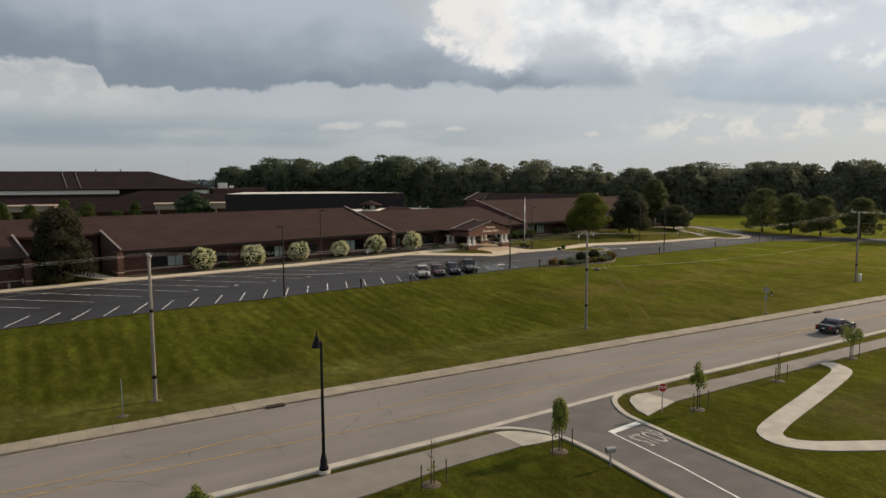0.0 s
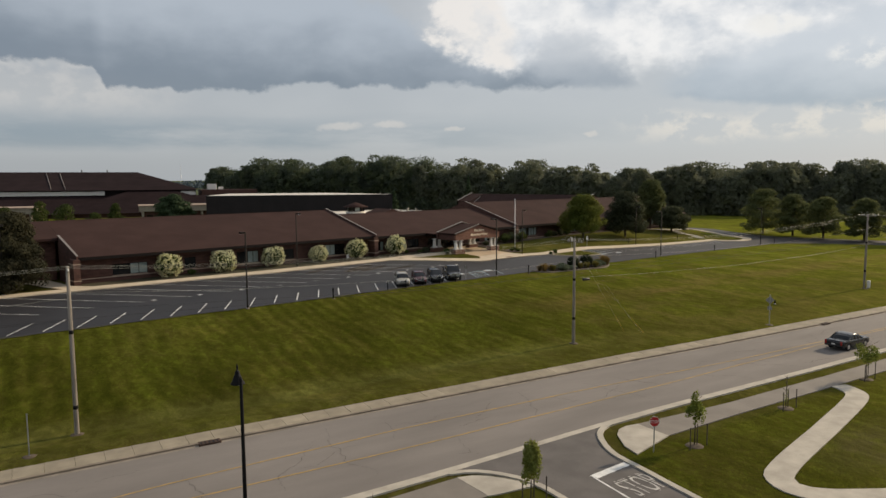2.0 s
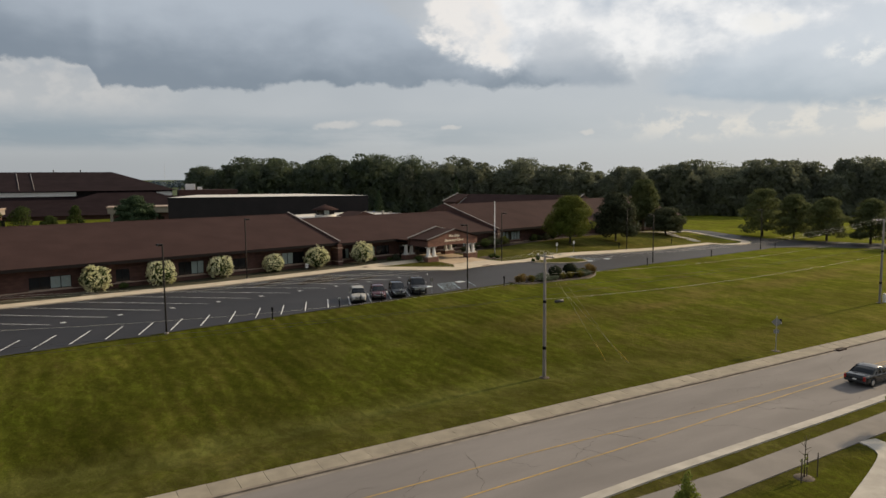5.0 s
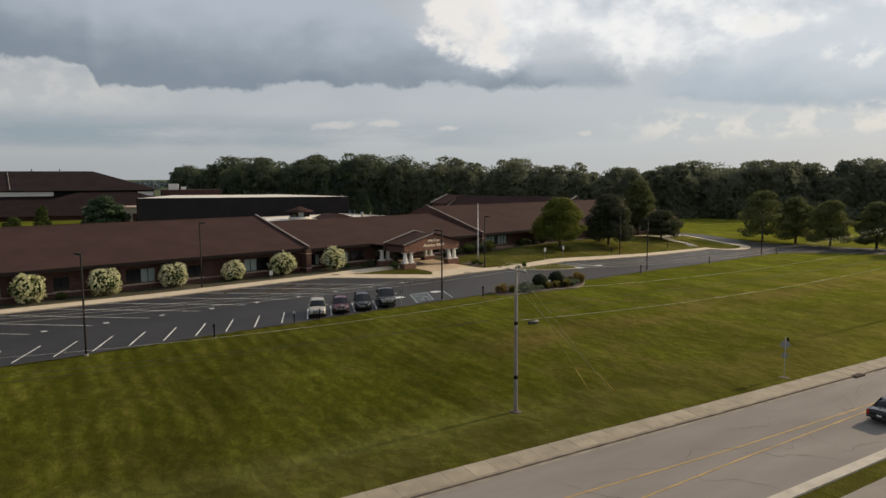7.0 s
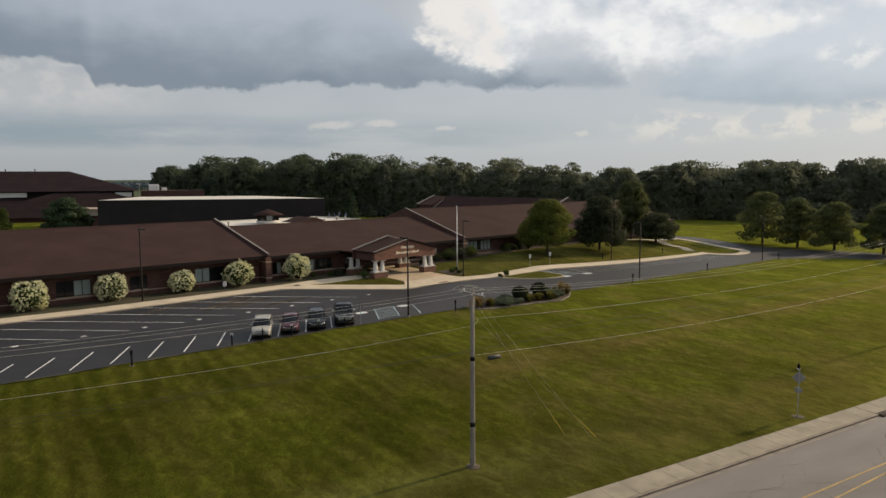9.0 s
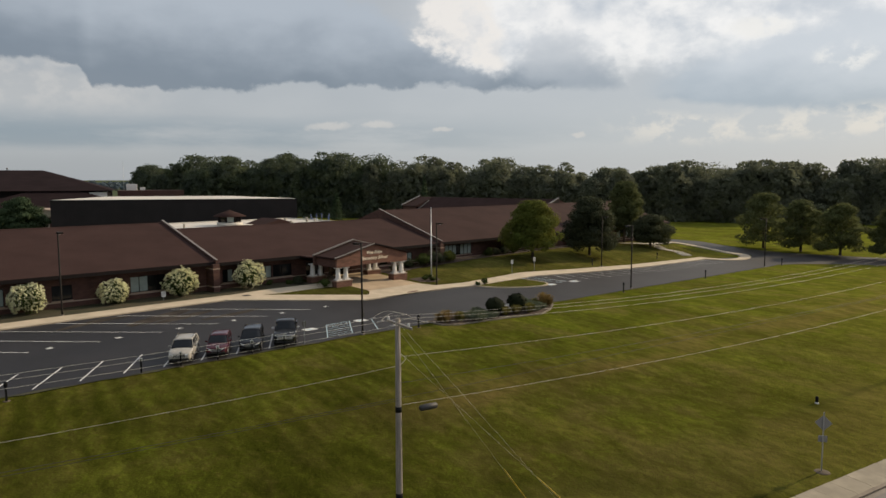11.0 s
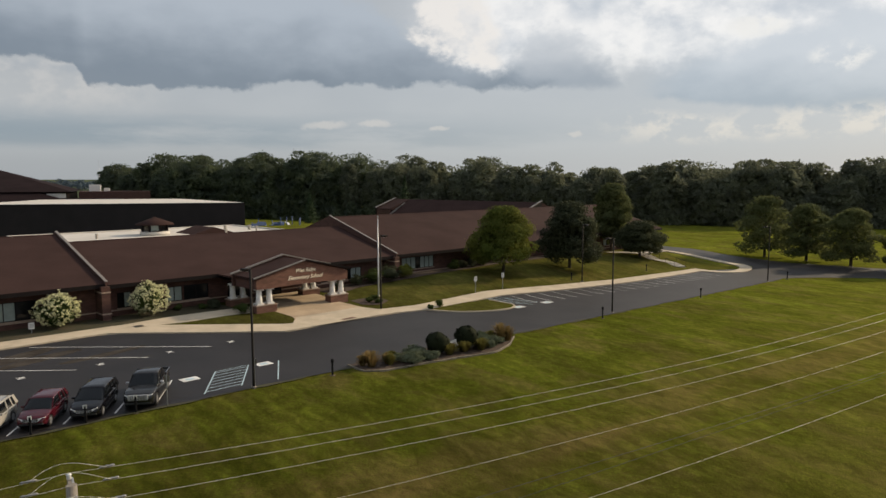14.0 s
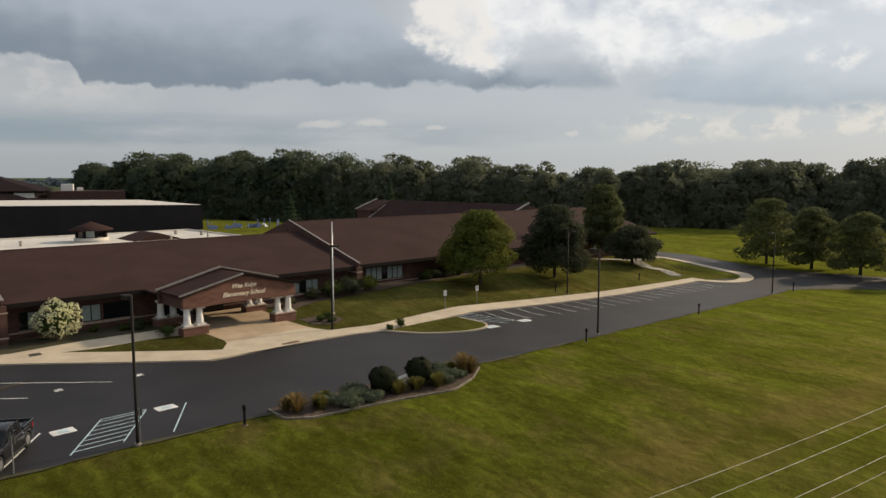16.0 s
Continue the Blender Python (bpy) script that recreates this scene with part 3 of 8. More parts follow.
def tube(bm, p0, p1, r0, r1, n=10, cap=True):
    p0, p1 = Vector(p0), Vector(p1)
    q = (p1 - p0).to_track_quat("Z", "Y")
    rings = []
    for p, r in ((p0, r0), (p1, r1)):
        rings.append([bm.verts.new(p + q @ Vector((r * math.cos(2 * math.pi * i / n), r * math.sin(2 * math.pi * i / n), 0))) for i in range(n)])
    for i in range(n):
        f = bm.faces.new((rings[0][i], rings[0][(i + 1) % n], rings[1][(i + 1) % n], rings[1][i]))
        f.smooth = True
    if cap:
        bm.faces.new(rings[0][::-1]), bm.faces.new(rings[1])
    return rings


def lathe(bm, profile, n=16, centre=(0, 0, 0), cap=True):
    rings = []
    for r, z in profile:
        rings.append([bm.verts.new((centre[0] + r * math.cos(2 * math.pi * i / n), centre[1] + r * math.sin(2 * math.pi * i / n), centre[2] + z)) for i in range(n)])
    for a, b in zip(rings, rings[1:]):
        for i in range(n):
            f = bm.faces.new((a[i], a[(i + 1) % n], b[(i + 1) % n], b[i]))
            f.smooth = True
    if cap:
        bm.faces.new(rings[0][::-1]), bm.faces.new(rings[-1])
    return bm


def prism(bm, poly, axis, a, b):
    """Extrude a polygon given in the two other axes, from a to b along the axis ('x', 'y' or 'z')."""
    def at(p, q):
        return {"x": (q, p[0], p[1]), "y": (p[0], q, p[1]), "z": (p[0], p[1], q)}[axis]
    lo, hi = [bm.verts.new(at(p, a)) for p in poly], [bm.verts.new(at(p, b)) for p in poly]
    n = len(poly)
    bm.faces.new(lo[::-1]), bm.faces.new(hi)
    for i in range(n):
        bm.faces.new((lo[i], lo[(i + 1) % n], hi[(i + 1) % n], hi[i]))
    bmesh.ops.recalc_face_normals(bm, faces=bm.faces[:])
    return bm


def quick_mesh(name, verts, quads):
    """A mesh from arrays of vertices and quads."""
    verts, quads = np.asarray(verts, np.float32), np.asarray(quads, np.int32)
    me = bpy.data.meshes.new(name)
    me.vertices.add(len(verts)), me.loops.add(quads.size), me.polygons.add(len(quads))
    me.vertices.foreach_set("co", verts.ravel())
    me.loops.foreach_set("vertex_index", quads.ravel())
    me.polygons.foreach_set("loop_start", np.arange(0, quads.size, quads.shape[1], dtype=np.int32))
    me.polygons.foreach_set("loop_total", np.full(len(quads), quads.shape[1], dtype=np.int32))
    me.update(calc_edges=True)
    return me


# ---------------------------------------------------------------- the lie of the land
ANG = math.radians(12.67)
CA, SA = math.cos(ANG), math.sin(ANG)
OX, OY = 61.95, 84.03


def to_uv(x, y):
    return (x - OX) * CA + (y - OY) * SA, -(x - OX) * SA + (y - OY) * CA


def lot_edge(u):
    return np.interp(u, [-300, -66, -38, 0, 43, 85, 130], [16, 3.9, 1.8, -0.2, -2.5, -4.0, -5.0])


def sstep(t):
    t = np.clip(t, 0, 1)
    return t * t * (3 - 2 * t)


def height(x, y):
    """Ground height: road low, mown bank up to the car park, slight rise to the school."""
    x, y = np.asarray(x, float), np.asarray(y, float)
    u, v = to_uv(x, y)
    ve = lot_edge(u)
    zl = np.interp(u, [-200, -38, 0, 43, 85, 130, 300], [2.25, 2.13, 2.05, 1.7, 1.05, 0.7, 0.6])
    zb = np.interp(u, [-200, -40, 0, 25, 42, 70, 100, 125, 160], [2.8, 2.8, 2.8, 2.8, 3.3, 3.3, 2.7, 1.4, 1.0])
    campus = zl + (zb - zl) * sstep((v - 9) / 17)
    zv = np.interp(x, [-200, 6, 30, 49, 72, 101, 160], [-0.7, -0.55, -0.2, 0.0, 0.35, 0.7, 0.6])
    d = np.maximum(ve - v, 0)
    up = np.maximum(y - 52.0, 0)
    f = d / (d + up + 1e-6)
    bank = zl + (zv - zl) * (0.75 * f + 0.25 * sstep(f))
    z = np.where(v >= ve, campus, bank)
    road = np.interp(y, [20, 33, 45.5, 47.5], [-0.25, -0.25, 0.0, 0.12])
    road = road + np.interp(x, [60, 140], [0, 0.4])
    k = sstep((y - 47.5) / 4.5)
    return np.where(y < 52.0, road + (zv - road) * k, z)


def to_world(u, v):
    return OX + u * CA - v * SA, OY + u * SA + v * CA


def Z(x, y):
    return float(height(x, y))


def campus(u, v, dz=0.0, turn=0.0):
    """The pose of a thing that stands on the school's ground."""
    x, y = to_world(u, v)
    return pose(x, y, Z(x, y) + dz, 0, 0, math.degrees(ANG) + turn)


def roadside(x, y, dz=0.0, turn=0.0):
    return pose(x, y, Z(x, y) + dz, 0, 0, turn)


SCHOOL = pose(OX, OY, 0, 0, 0, math.degrees(ANG))


def resample(line, n):
    line = np.asarray(line, float)
    seg = np.r_[0, np.cumsum(np.hypot(*np.diff(line, axis=0).T))]
    s = np.linspace(0, seg[-1], n)
    return np.c_[np.interp(s, seg, line[:, 0]), np.interp(s, seg, line[:, 1])]


def uv_line(pts):
    return [to_world(u, v) for u, v in pts]


def strip_mesh(name, left, right, dz=0.04, step=1.2, across=None, thick=0.0):
    """A paved strip between two edge lines, laid on the ground."""
    left, right = np.asarray(left, float), np.asarray(right, float)
    ln = max(np.hypot(*np.diff(left, axis=0).T).sum(), np.hypot(*np.diff(right, axis=0).T).sum())
    n = max(2, int(ln / step) + 1)
    a, b = resample(left, n), resample(right, n)
    w = np.hypot(*(a - b).T).max()
    k = across or max(2, int(w / step) + 1)
    t = np.linspace(0, 1, k)[None, :, None]
    g = a[:, None] * (1 - t) + b[:, None] * t
    z = height(g[..., 0], g[..., 1]) + dz
    verts = np.dstack([g, z]).reshape(-1, 3)
    i = (np.arange(n - 1)[:, None] * k + np.arange(k - 1)[None]).ravel()
    quads = np.c_[i, i + 1, i + k + 1, i + k]
    if thick:
        edge = np.r_[np.arange(k), np.arange(1, n) * k + k - 1, (n - 1) * k + np.arange(k - 1)[::-1], np.arange(n - 1)[::-1][:-1] * k]
        low = verts[edge] - (0, 0, thick)
        base = len(verts)
        verts = np.r_[verts, low]
        m = len(edge)
        j = np.arange(m)
        quads = np.r_[quads, np.c_[edge[j], base + j, base + (j + 1) % m, edge[(j + 1) % m]]]
    me = quick_mesh(name, verts, quads)
    bm = bmesh.new()
    bm.from_mesh(me)
    bmesh.ops.recalc_face_normals(bm, faces=bm.faces[:])
    for f in bm.faces:
        f.smooth = not thick
    if sum(f.normal.z for f in bm.faces) < 0:
        bmesh.ops.reverse_faces(bm, faces=bm.faces[:])
    bm.to_mesh(me)
    bm.free()
    return me


def setting(name, me, mat, label="", category=""):
    ob = part(name, me, mat)
    return tagged(ob, label, category, kind="structure")


def offset(line, d):
    line = np.asarray(line, float)
    tan = np.gradient(line, axis=0)
    tan /= np.hypot(*tan.T)[:, None] + 1e-9
    return line + d * np.c_[-tan[:, 1], tan[:, 0]]


def kerb_mesh(name, line, width=0.18, dz=0.12, thick=0.2):
    fine = resample(line, max(3, int(np.hypot(*np.diff(np.asarray(line, float), axis=0).T).sum() / 0.8)))
    return strip_mesh(name, fine, offset(fine, width), dz, 0.8, 2, thick)


def curve_pts(pts, n=40):
    """A smooth line through points (Catmull-Rom)."""
    p = np.asarray(pts, float)
    p = np.vstack([2 * p[0] - p[1], p, 2 * p[-1] - p[-2]])
    out = []
    per = max(2, n // (len(p) - 3))
    for i in range(1, len(p) - 2):
        for t in np.linspace(0, 1, per, endpoint=False):
            out.append(0.5 * (2 * p[i] + (p[i + 1] - p[i - 1]) * t + (2 * p[i - 1] - 5 * p[i] + 4 * p[i + 1] - p[i + 2]) * t * t
                              + (3 * p[i] - p[i - 1] - 3 * p[i + 1] + p[i + 2]) * t ** 3))
    out.append(p[-2])
    return np.array(out)


# ---------------------------------------------------------------- ground
def make_ground():
    def stations(lo, hi, step, far):
        a = np.arange(lo, hi, step)
        k = np.geomspace(step * 2, far, 26)
        return np.r_[(lo - k)[::-1], a, hi + k - step]
    xs, ys = stations(-70, 260, 1.5, 4200), stations(-20, 215, 1.5, 4200)
    gx, gy = np.meshgrid(xs, ys)
    z = height(gx, gy)
    far = sstep((np.hypot(gx - 90, gy - 100) - 300) / 500)
    z = z * (1 - far) + far * 1.0
    # the land rises gently far off
    z = z + 24 * sstep((np.hypot(gx, gy) - 900) / 1600)
    n = len(xs)
    i = (np.arange(len(ys) - 1)[:, None] * n + np.arange(n - 1)[None]).ravel()
    me = quick_mesh("ground", np.dstack([gx, gy, z]).reshape(-1, 3), np.c_[i, i + 1, i + n + 1, i + n])
    me.polygons.foreach_set("use_smooth", np.ones(len(me.polygons), bool))
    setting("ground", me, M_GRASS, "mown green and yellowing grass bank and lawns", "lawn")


make_ground()
# ---------------------------------------------------------------- road and pavements
FAR_KERB = [(-160, 42.6), (-40, 43.6), (-3, 44.1), (13, 44.5), (50, 44.7), (90, 44.4), (160, 43.2), (420, 35)]
NEAR_KERB_L = [(-160, 30.2), (-40, 31.9), (7, 32.9), (19, 33.4), (23.3, 33.6)]
NEAR_KERB_R = [(35.8, 34.5), (42, 34.8), (74, 35.3), (120, 35.0), (160, 34.0), (420, 26)]
DRIVE_L = curve_pts([(23.3, 33.6), (24.6, 33.2), (25.8, 32.0), (26.7, 30.1), (26.8, 26.9), (26.3, 20.7), (25.6, 5), (25, -40)], 60)
DRIVE_R = curve_pts([(35.8, 34.5), (34.6, 33.9), (33.6, 32.6), (32.8, 30.8), (32.6, 28.6), (32.2, 23.7), (31.9, 17.2), (31.4, 0), (31, -40)], 60)

near_all = NEAR_KERB_L + NEAR_KERB_R
setting("road", strip_mesh("road", FAR_KERB, near_all, 0.03, 1.5), M_ASPHALT_OLD, "worn grey asphalt road with cracks and yellow lines", "road")
M_GUTTER = material("dirty_gutter_concrete", (0.245, 0.215, 0.180), 0.95, vary=0.3, scale=0.7, fine=15, bump=0.2, stains=0.5)
setting("gutter", strip_mesh("gutter", FAR_KERB, offset(resample(FAR_KERB, 300), -0.28), 0.034, 1.5, 2), M_GUTTER, "dirty tan concrete gutter beside the kerb", "gutter")
setting("gutter", strip_mesh("gutter", near_all, offset(resample(near_all, 300), 0.5), 0.034, 1.5, 2), M_CONC, "pale concrete gutter across the driveway mouth", "gutter")
setting("driveway", strip_mesh("driveway", DRIVE_L, DRIVE_R, 0.03, 1.0), M_DRIVE, "dark asphalt driveway meeting the road", "driveway")
setting("kerb", kerb_mesh("kerb", FAR_KERB, 0.22, 0.14, 0.2), material("dirty_kerb_concrete", (0.235, 0.195, 0.150), 0.95, vary=0.3, scale=0.9, fine=15, bump=0.3, stains=0.5), "stained tan concrete kerb", "kerb")
for line, w in ((NEAR_KERB_L, -0.26), (NEAR_KERB_R, -0.26), (DRIVE_L, -0.36), (DRIVE_R, 0.36)):
    setting("kerb", kerb_mesh("kerb", line, w, 0.11, 0.2), M_CONC, "pale cast concrete kerb", "kerb")
setting("path", strip_mesh("path", [(-160, 29.4), (-40, 31.0), (11, 32.2), (19, 32.5), (23.4, 32.8)], [(-160, 26), (-40, 27.6), (12.6, 28.9), (18, 29.8), (23.6, 30.1)], 0.06, 1.5, None, 0.15), M_PATH,
        "grey asphalt shared path along the road", "path")
setting("path", strip_mesh("path", [(37.9, 33.6), (46.7, 33.3), (74, 33.9), (120, 33.6), (420, 24)], [(38.0, 31.1), (45.3, 31.4), (70, 31.9), (120, 31.5), (420, 21)], 0.06, 1.5, None, 0.15), M_PATH,
        "grey asphalt shared path along the road", "path")
setting("pavement", strip_mesh("pavement", [(23.4, 32.8), (24.6, 32.5), (25.6, 31.3), (26.4, 30.0)], [(23.6, 30.1), (24.3, 29.95), (25.2, 29.9), (26.3, 29.8)], 0.07, 0.8, None, 0.15), M_CONC, "pale concrete kerb ramp", "pavement")
setting("pavement", strip_mesh("pavement", [(37.9, 33.6), (36.5, 33.75), (35.5, 33.1), (34.4, 31.3)], [(38.0, 31.1), (36.8, 30.75), (35.5, 30.4), (34.1, 30.0)], 0.07, 0.8, None, 0.15), M_CONC, "pale concrete kerb ramp", "pavement")
WIND = curve_pts([(57.6, 31.62), (57.2, 30.4), (55.6, 29.1), (48, 26.8), (40.2, 24.6), (37.9, 23.4), (38.1, 21.5), (42.2, 18.9), (58, 10.5), (90, -4)], 90)
setting("footpath", strip_mesh("footpath", offset(WIND, 0.75), offset(WIND, -0.75), 0.055, 0.7, None, 0.15), M_CONC, "winding pale concrete footpath on grass", "footpath")


def paint_line(name, a, b, width, mat=M_PAINT, dz=0.055, parent=None):
    a, b = np.asarray(a, float), np.asarray(b, float)
    d = (b - a) / np.hypot(*(b - a))
    n = np.array([-d[1], d[0]]) * width / 2
    return part(name, strip_mesh(name, [a + n, b + n], [a - n, b - n], dz, 1.2, 2), mat, parent)


def paint_run(line, width, mat, dz=0.04):
    ln = resample(line, 260)
    return strip_mesh("road_marking", offset(ln, width / 2), offset(ln, -width / 2), dz, 1.0, 2)


YEL_FAR = [(-160, 36.9), (-30, 37.7), (2, 38.9), (9, 39.9), (24, 40.7), (40, 40.8), (56, 40.35), (75, 40.3), (160, 39.4), (420, 31)]
YEL_NEAR = [(-160, 36.6), (-30, 37.4), (2, 37.7), (9, 37.6), (24, 37.8), (47, 38.7), (56, 39.2), (75, 39.9), (160, 39.0), (420, 30.6)]
for ln in (YEL_FAR, YEL_NEAR):
    setting("road_marking", paint_run(ln, 0.12, M_YELLOW, 0.042), M_YELLOW, "faded yellow road line", "road marking")
setting("road_marking", strip_mesh("road_marking", [(29.7, 29.25), (32.6, 29.6)], [(29.8, 28.75), (32.6, 29.1)], 0.045, 0.6), M_PAINT, "white stop bar across the driveway", "road marking")
setting("road_marking", paint_run([(29.75, 29.0), (29.3, 23), (28.7, 19), (28.3, 8), (28, -40)], 0.12, M_PAINT, 0.045), M_PAINT, "white driveway centre line", "road marking")


def road_cracks():
    """Dark cracks wandering across the lanes, and a few along them."""
    rs = np.random.RandomState(5)
    V, Q = [], []
    runs = []
    x = -24.0
    while x < 120:
        y0 = rs.uniform(34.6, 40)
        runs.append((x, y0, rs.uniform(-0.8, 0.9), 1.0, rs.uniform(2.0, 44.0 - y0)))
        x += rs.uniform(2.2, 5.0)
    for i in range(26):
        runs.append((rs.uniform(-20, 110), rs.uniform(35.4, 43.4), 1.0, rs.uniform(-0.25, 0.25), rs.uniform(2.0, 6.5)))
    for x, y, dx, dy, ln in runs:
        n = max(4, int(ln / 0.28))
        d = np.array([dx, dy]) / math.hypot(dx, dy)
        p, k, pts = np.array([x, y]), 0.0, []
        for i in range(n):
            pts.append(p.copy())
            k = k * 0.45 + rs.normal() * 0.55
            p = p + 0.28 * (d + k * np.array([-d[1], d[0]]))
        pts = np.array([q for q in pts if 34.9 < q[1] < 43.9])
        if len(pts) < 3:
            continue
        t = np.gradient(pts, axis=0)
        nn = np.c_[-t[:, 1], t[:, 0]] / (np.hypot(*t.T)[:, None] + 1e-6)
        w = (rs.uniform(0.008, 0.019) * np.sin(np.linspace(0.25, math.pi - 0.25, len(pts))) * rs.uniform(0.6, 1.3, len(pts)))[:, None]
        a, b = pts + nn * w, pts - nn * w
        za, zb = height(a[:, 0], a[:, 1]) + 0.036, height(b[:, 0], b[:, 1]) + 0.036
        i0 = sum(len(v) for v in V)
        V.append(np.r_[np.c_[a, za], np.c_[b, zb]])
        m = len(pts)
        j = np.arange(m - 1)
        Q.append(i0 + np.c_[j, j + m, j + m + 1, j + 1])
    return quick_mesh("road_cracks", np.vstack(V), np.vstack(Q))


setting("road_cracks", road_cracks(), material("crack_dirt", (0.075, 0.066, 0.058), 0.95, vary=0.3), "dark cracks wandering across worn asphalt", "road cracks")


def text_mesh(name, words, size, extrude=0.0, shear=0.0, bold=0.0):
    cu = bpy.data.curves.new(name, "FONT")
    cu.body, cu.size, cu.extrude, cu.shear, cu.offset = words, size, extrude, shear, bold
    cu.align_x, cu.align_y = "CENTER", "CENTER"
    tmp = bpy.data.objects.new(name, cu)
    me = bpy.data.meshes.new_from_object(tmp)
    bpy.data.objects.remove(tmp)
    return me


st = part("road_marking", text_mesh("stop_word", "STOP", 1.0, 0.0, 0, 0.0), material("worn_white_paint", (0.52, 0.50, 0.47), 0.8, vary=0.4, scale=1.5, fine=9, bump=0.1, stains=0.7))
st.matrix_world = pose(31.25, 26.9, Z(31.25, 26.9) + 0.05, 0, 0, 3) @ Matrix.Diagonal((0.95, 3.0, 1, 1))
tagged(st, "white painted stop word on the driveway", "road marking", kind="structure")
for k, y in enumerate((25.95, 26.9, 27.85)):
    gap = paint_line("stencil_gap", (29.9, y + 0.02), (32.5, y + 0.16), 0.09, M_DRIVE, 0.0535)
    tagged(gap, "narrow unpainted gap across stencilled letters", "road marking", kind="structure")

# roadside pavement of single slabs
pav = thing("roadside_pavement", None, "narrow concrete pavement of weathered slabs along the road", "pavement", kind="structure")
srng = random.Random(4)
fk = resample(FAR_KERB, 1200)
xs = -46.0
while xs < 150:
    w = 1.52
    y0 = float(np.interp(xs + w / 2, fk[:, 0], fk[:, 1])) + 0.24
    bm = bmesh.new()
    x0, x1, y1 = xs + 0.008, xs + w - 0.008, y0 + 1.5
    zt = [Z(a, b) + 0.12 + srng.uniform(-0.008, 0.008) for a, b in ((x0, y0), (x1, y0), (x1, y1), (x0, y1))]
    vs = box(bm, x0, x1, y0, y1, 0, 1)
    for i in range(4):
        vs[i].co.z, vs[i + 4].co.z = zt[i] - 0.25, zt[i]
    part("slab", bm, M_SLAB, pav)
    xs += w

# ---------------------------------------------------------------- school car park
LOT_FAR = uv_line([(-110, 25.5), (-63, 24.2), (-50, 23.6), (-35, 22.7), (-24.4, 21.9), (-2.2, 22.0), (4.3, 17.7), (11.3, 13.5), (17.5, 13.8), (25, 13.5), (29, 12.6), (41.5, 13.2), (53.7, 11.3), (67, 9.7), (91, 8.8)])
LOT_NEAR = uv_line([(u, float(lot_edge(u))) for u in np.linspace(-110, 91, 40)])
setting("car_park", strip_mesh("car_park", LOT_NEAR, LOT_FAR, 0.04, 1.5), M_ASPHALT_NEW, "dark sealed asphalt car park with white stall lines", "car park")
setting("car_park", strip_mesh("car_park", uv_line([(90, -4.3), (93.5, -6), (96.6, -8.8), (101, -13.6), (112, -40), (125, -75)]), uv_line([(91, 8.9), (99, 5.0), (108, 6.5), (114, 3), (115.5, -9), (124, -40), (138, -75)]), 0.036, 1.5), M_ASPHALT_NEW,
        "dark asphalt drive curving away", "drive")
setting("car_park", strip_mesh("car_park", uv_line([(101, 3.5), (105.6, 9), (106.6, 16), (106.0, 24), (112, 45), (128, 80)]), uv_line([(113.5, 3), (116.5, 10), (116.4, 18), (120, 30), (130, 56), (143, 82)]), 0.044, 1.5), M_ASPHALT_NEW,
        "dark asphalt drive leading behind the school", "drive")
setting("dust_strip", strip_mesh("dust_strip", [to_world(u, float(lot_edge(u)) - 0.10 - 0.10 * math.sin(u * 0.9) - 0.06 * math.sin(u * 2.3)) for u in np.linspace(-110, 91, 300)],
                                 [to_world(u, float(lot_edge(u)) + 0.16 + 0.10 * math.sin(u * 0.7 + 1) + 0.1 * math.sin(u * 1.9)) for u in np.linspace(-110, 91, 300)], 0.047, 0.7, 3),
        material("dusty_turf_edge", (0.046, 0.042, 0.020), 0.95, vary=0.45, scale=0.9, fine=6, bump=0.5, tint=(0.036, 0.042, 0.014)), "thin earth and grass creeping over the asphalt edge", "dust")
WALK_F = LOT_FAR
WALK_B = uv_line([(-110, 27.8), (-63, 26.4), (-50, 25.9), (-35, 25.0), (-24.4, 24.3), (-0.6, 24.4), (6.0, 19.9), (13.0, 15.6), (17.5, 16.0), (25, 15.6), (29, 14.9), (41.5, 15.6), (53.7, 13.8), (67, 12.1), (91, 10.9)])
setting("pavement", strip_mesh("pavement", WALK_F, WALK_B, 0.16, 1.2, 3, 0.2), M_WALKWAY, "pale tan concrete walk along the car park", "pavement")
# forecourt before the porch, and the branch walk to the doors
setting("forecourt", strip_mesh("forecourt", uv_line([(13.0, 15.4), (14.6, 17.4), (14.2, 21.0), (14.0, 29.5)]), uv_line([(24.4, 15.2), (23.2, 17.4), (22.6, 21.0), (23.6, 29.5)]), 0.17, 1.0), M_TAN, "tan concrete forecourt under the entrance porch", "pavement")
setting("forecourt", strip_mesh("forecourt", uv_line([(11.4, 13.6), (14.7, 17.4)]), uv_line([(25.8, 13.6), (22.9, 17.6)]), 0.175, 1.0), M_WALKWAY, "pale concrete apron before the porch", "pavement")
setting("pavement", strip_mesh("pavement", uv_line([(-1.2, 24.2), (4.5, 24.9), (9, 24.8), (14.4, 24.5)]), uv_line([(1.4, 22.4), (5.2, 21.7), (9.6, 21.9), (14.3, 21.3)]), 0.165, 1.0), M_WALKWAY, "pale concrete walk branching to the porch", "pavement")
setting("grass_island", strip_mesh("grass_island", uv_line([(1.4, 22.5), (5.2, 21.8), (9.6, 22.0), (14.9, 21.4)]), uv_line([(2.4, 22.1), (6.0, 19.8), (9.5, 17.6), (13.0, 15.9), (15.0, 17.3)]), 0.152, 0.8), M_GRASS, "small dull green lawn between the walks", "lawn")
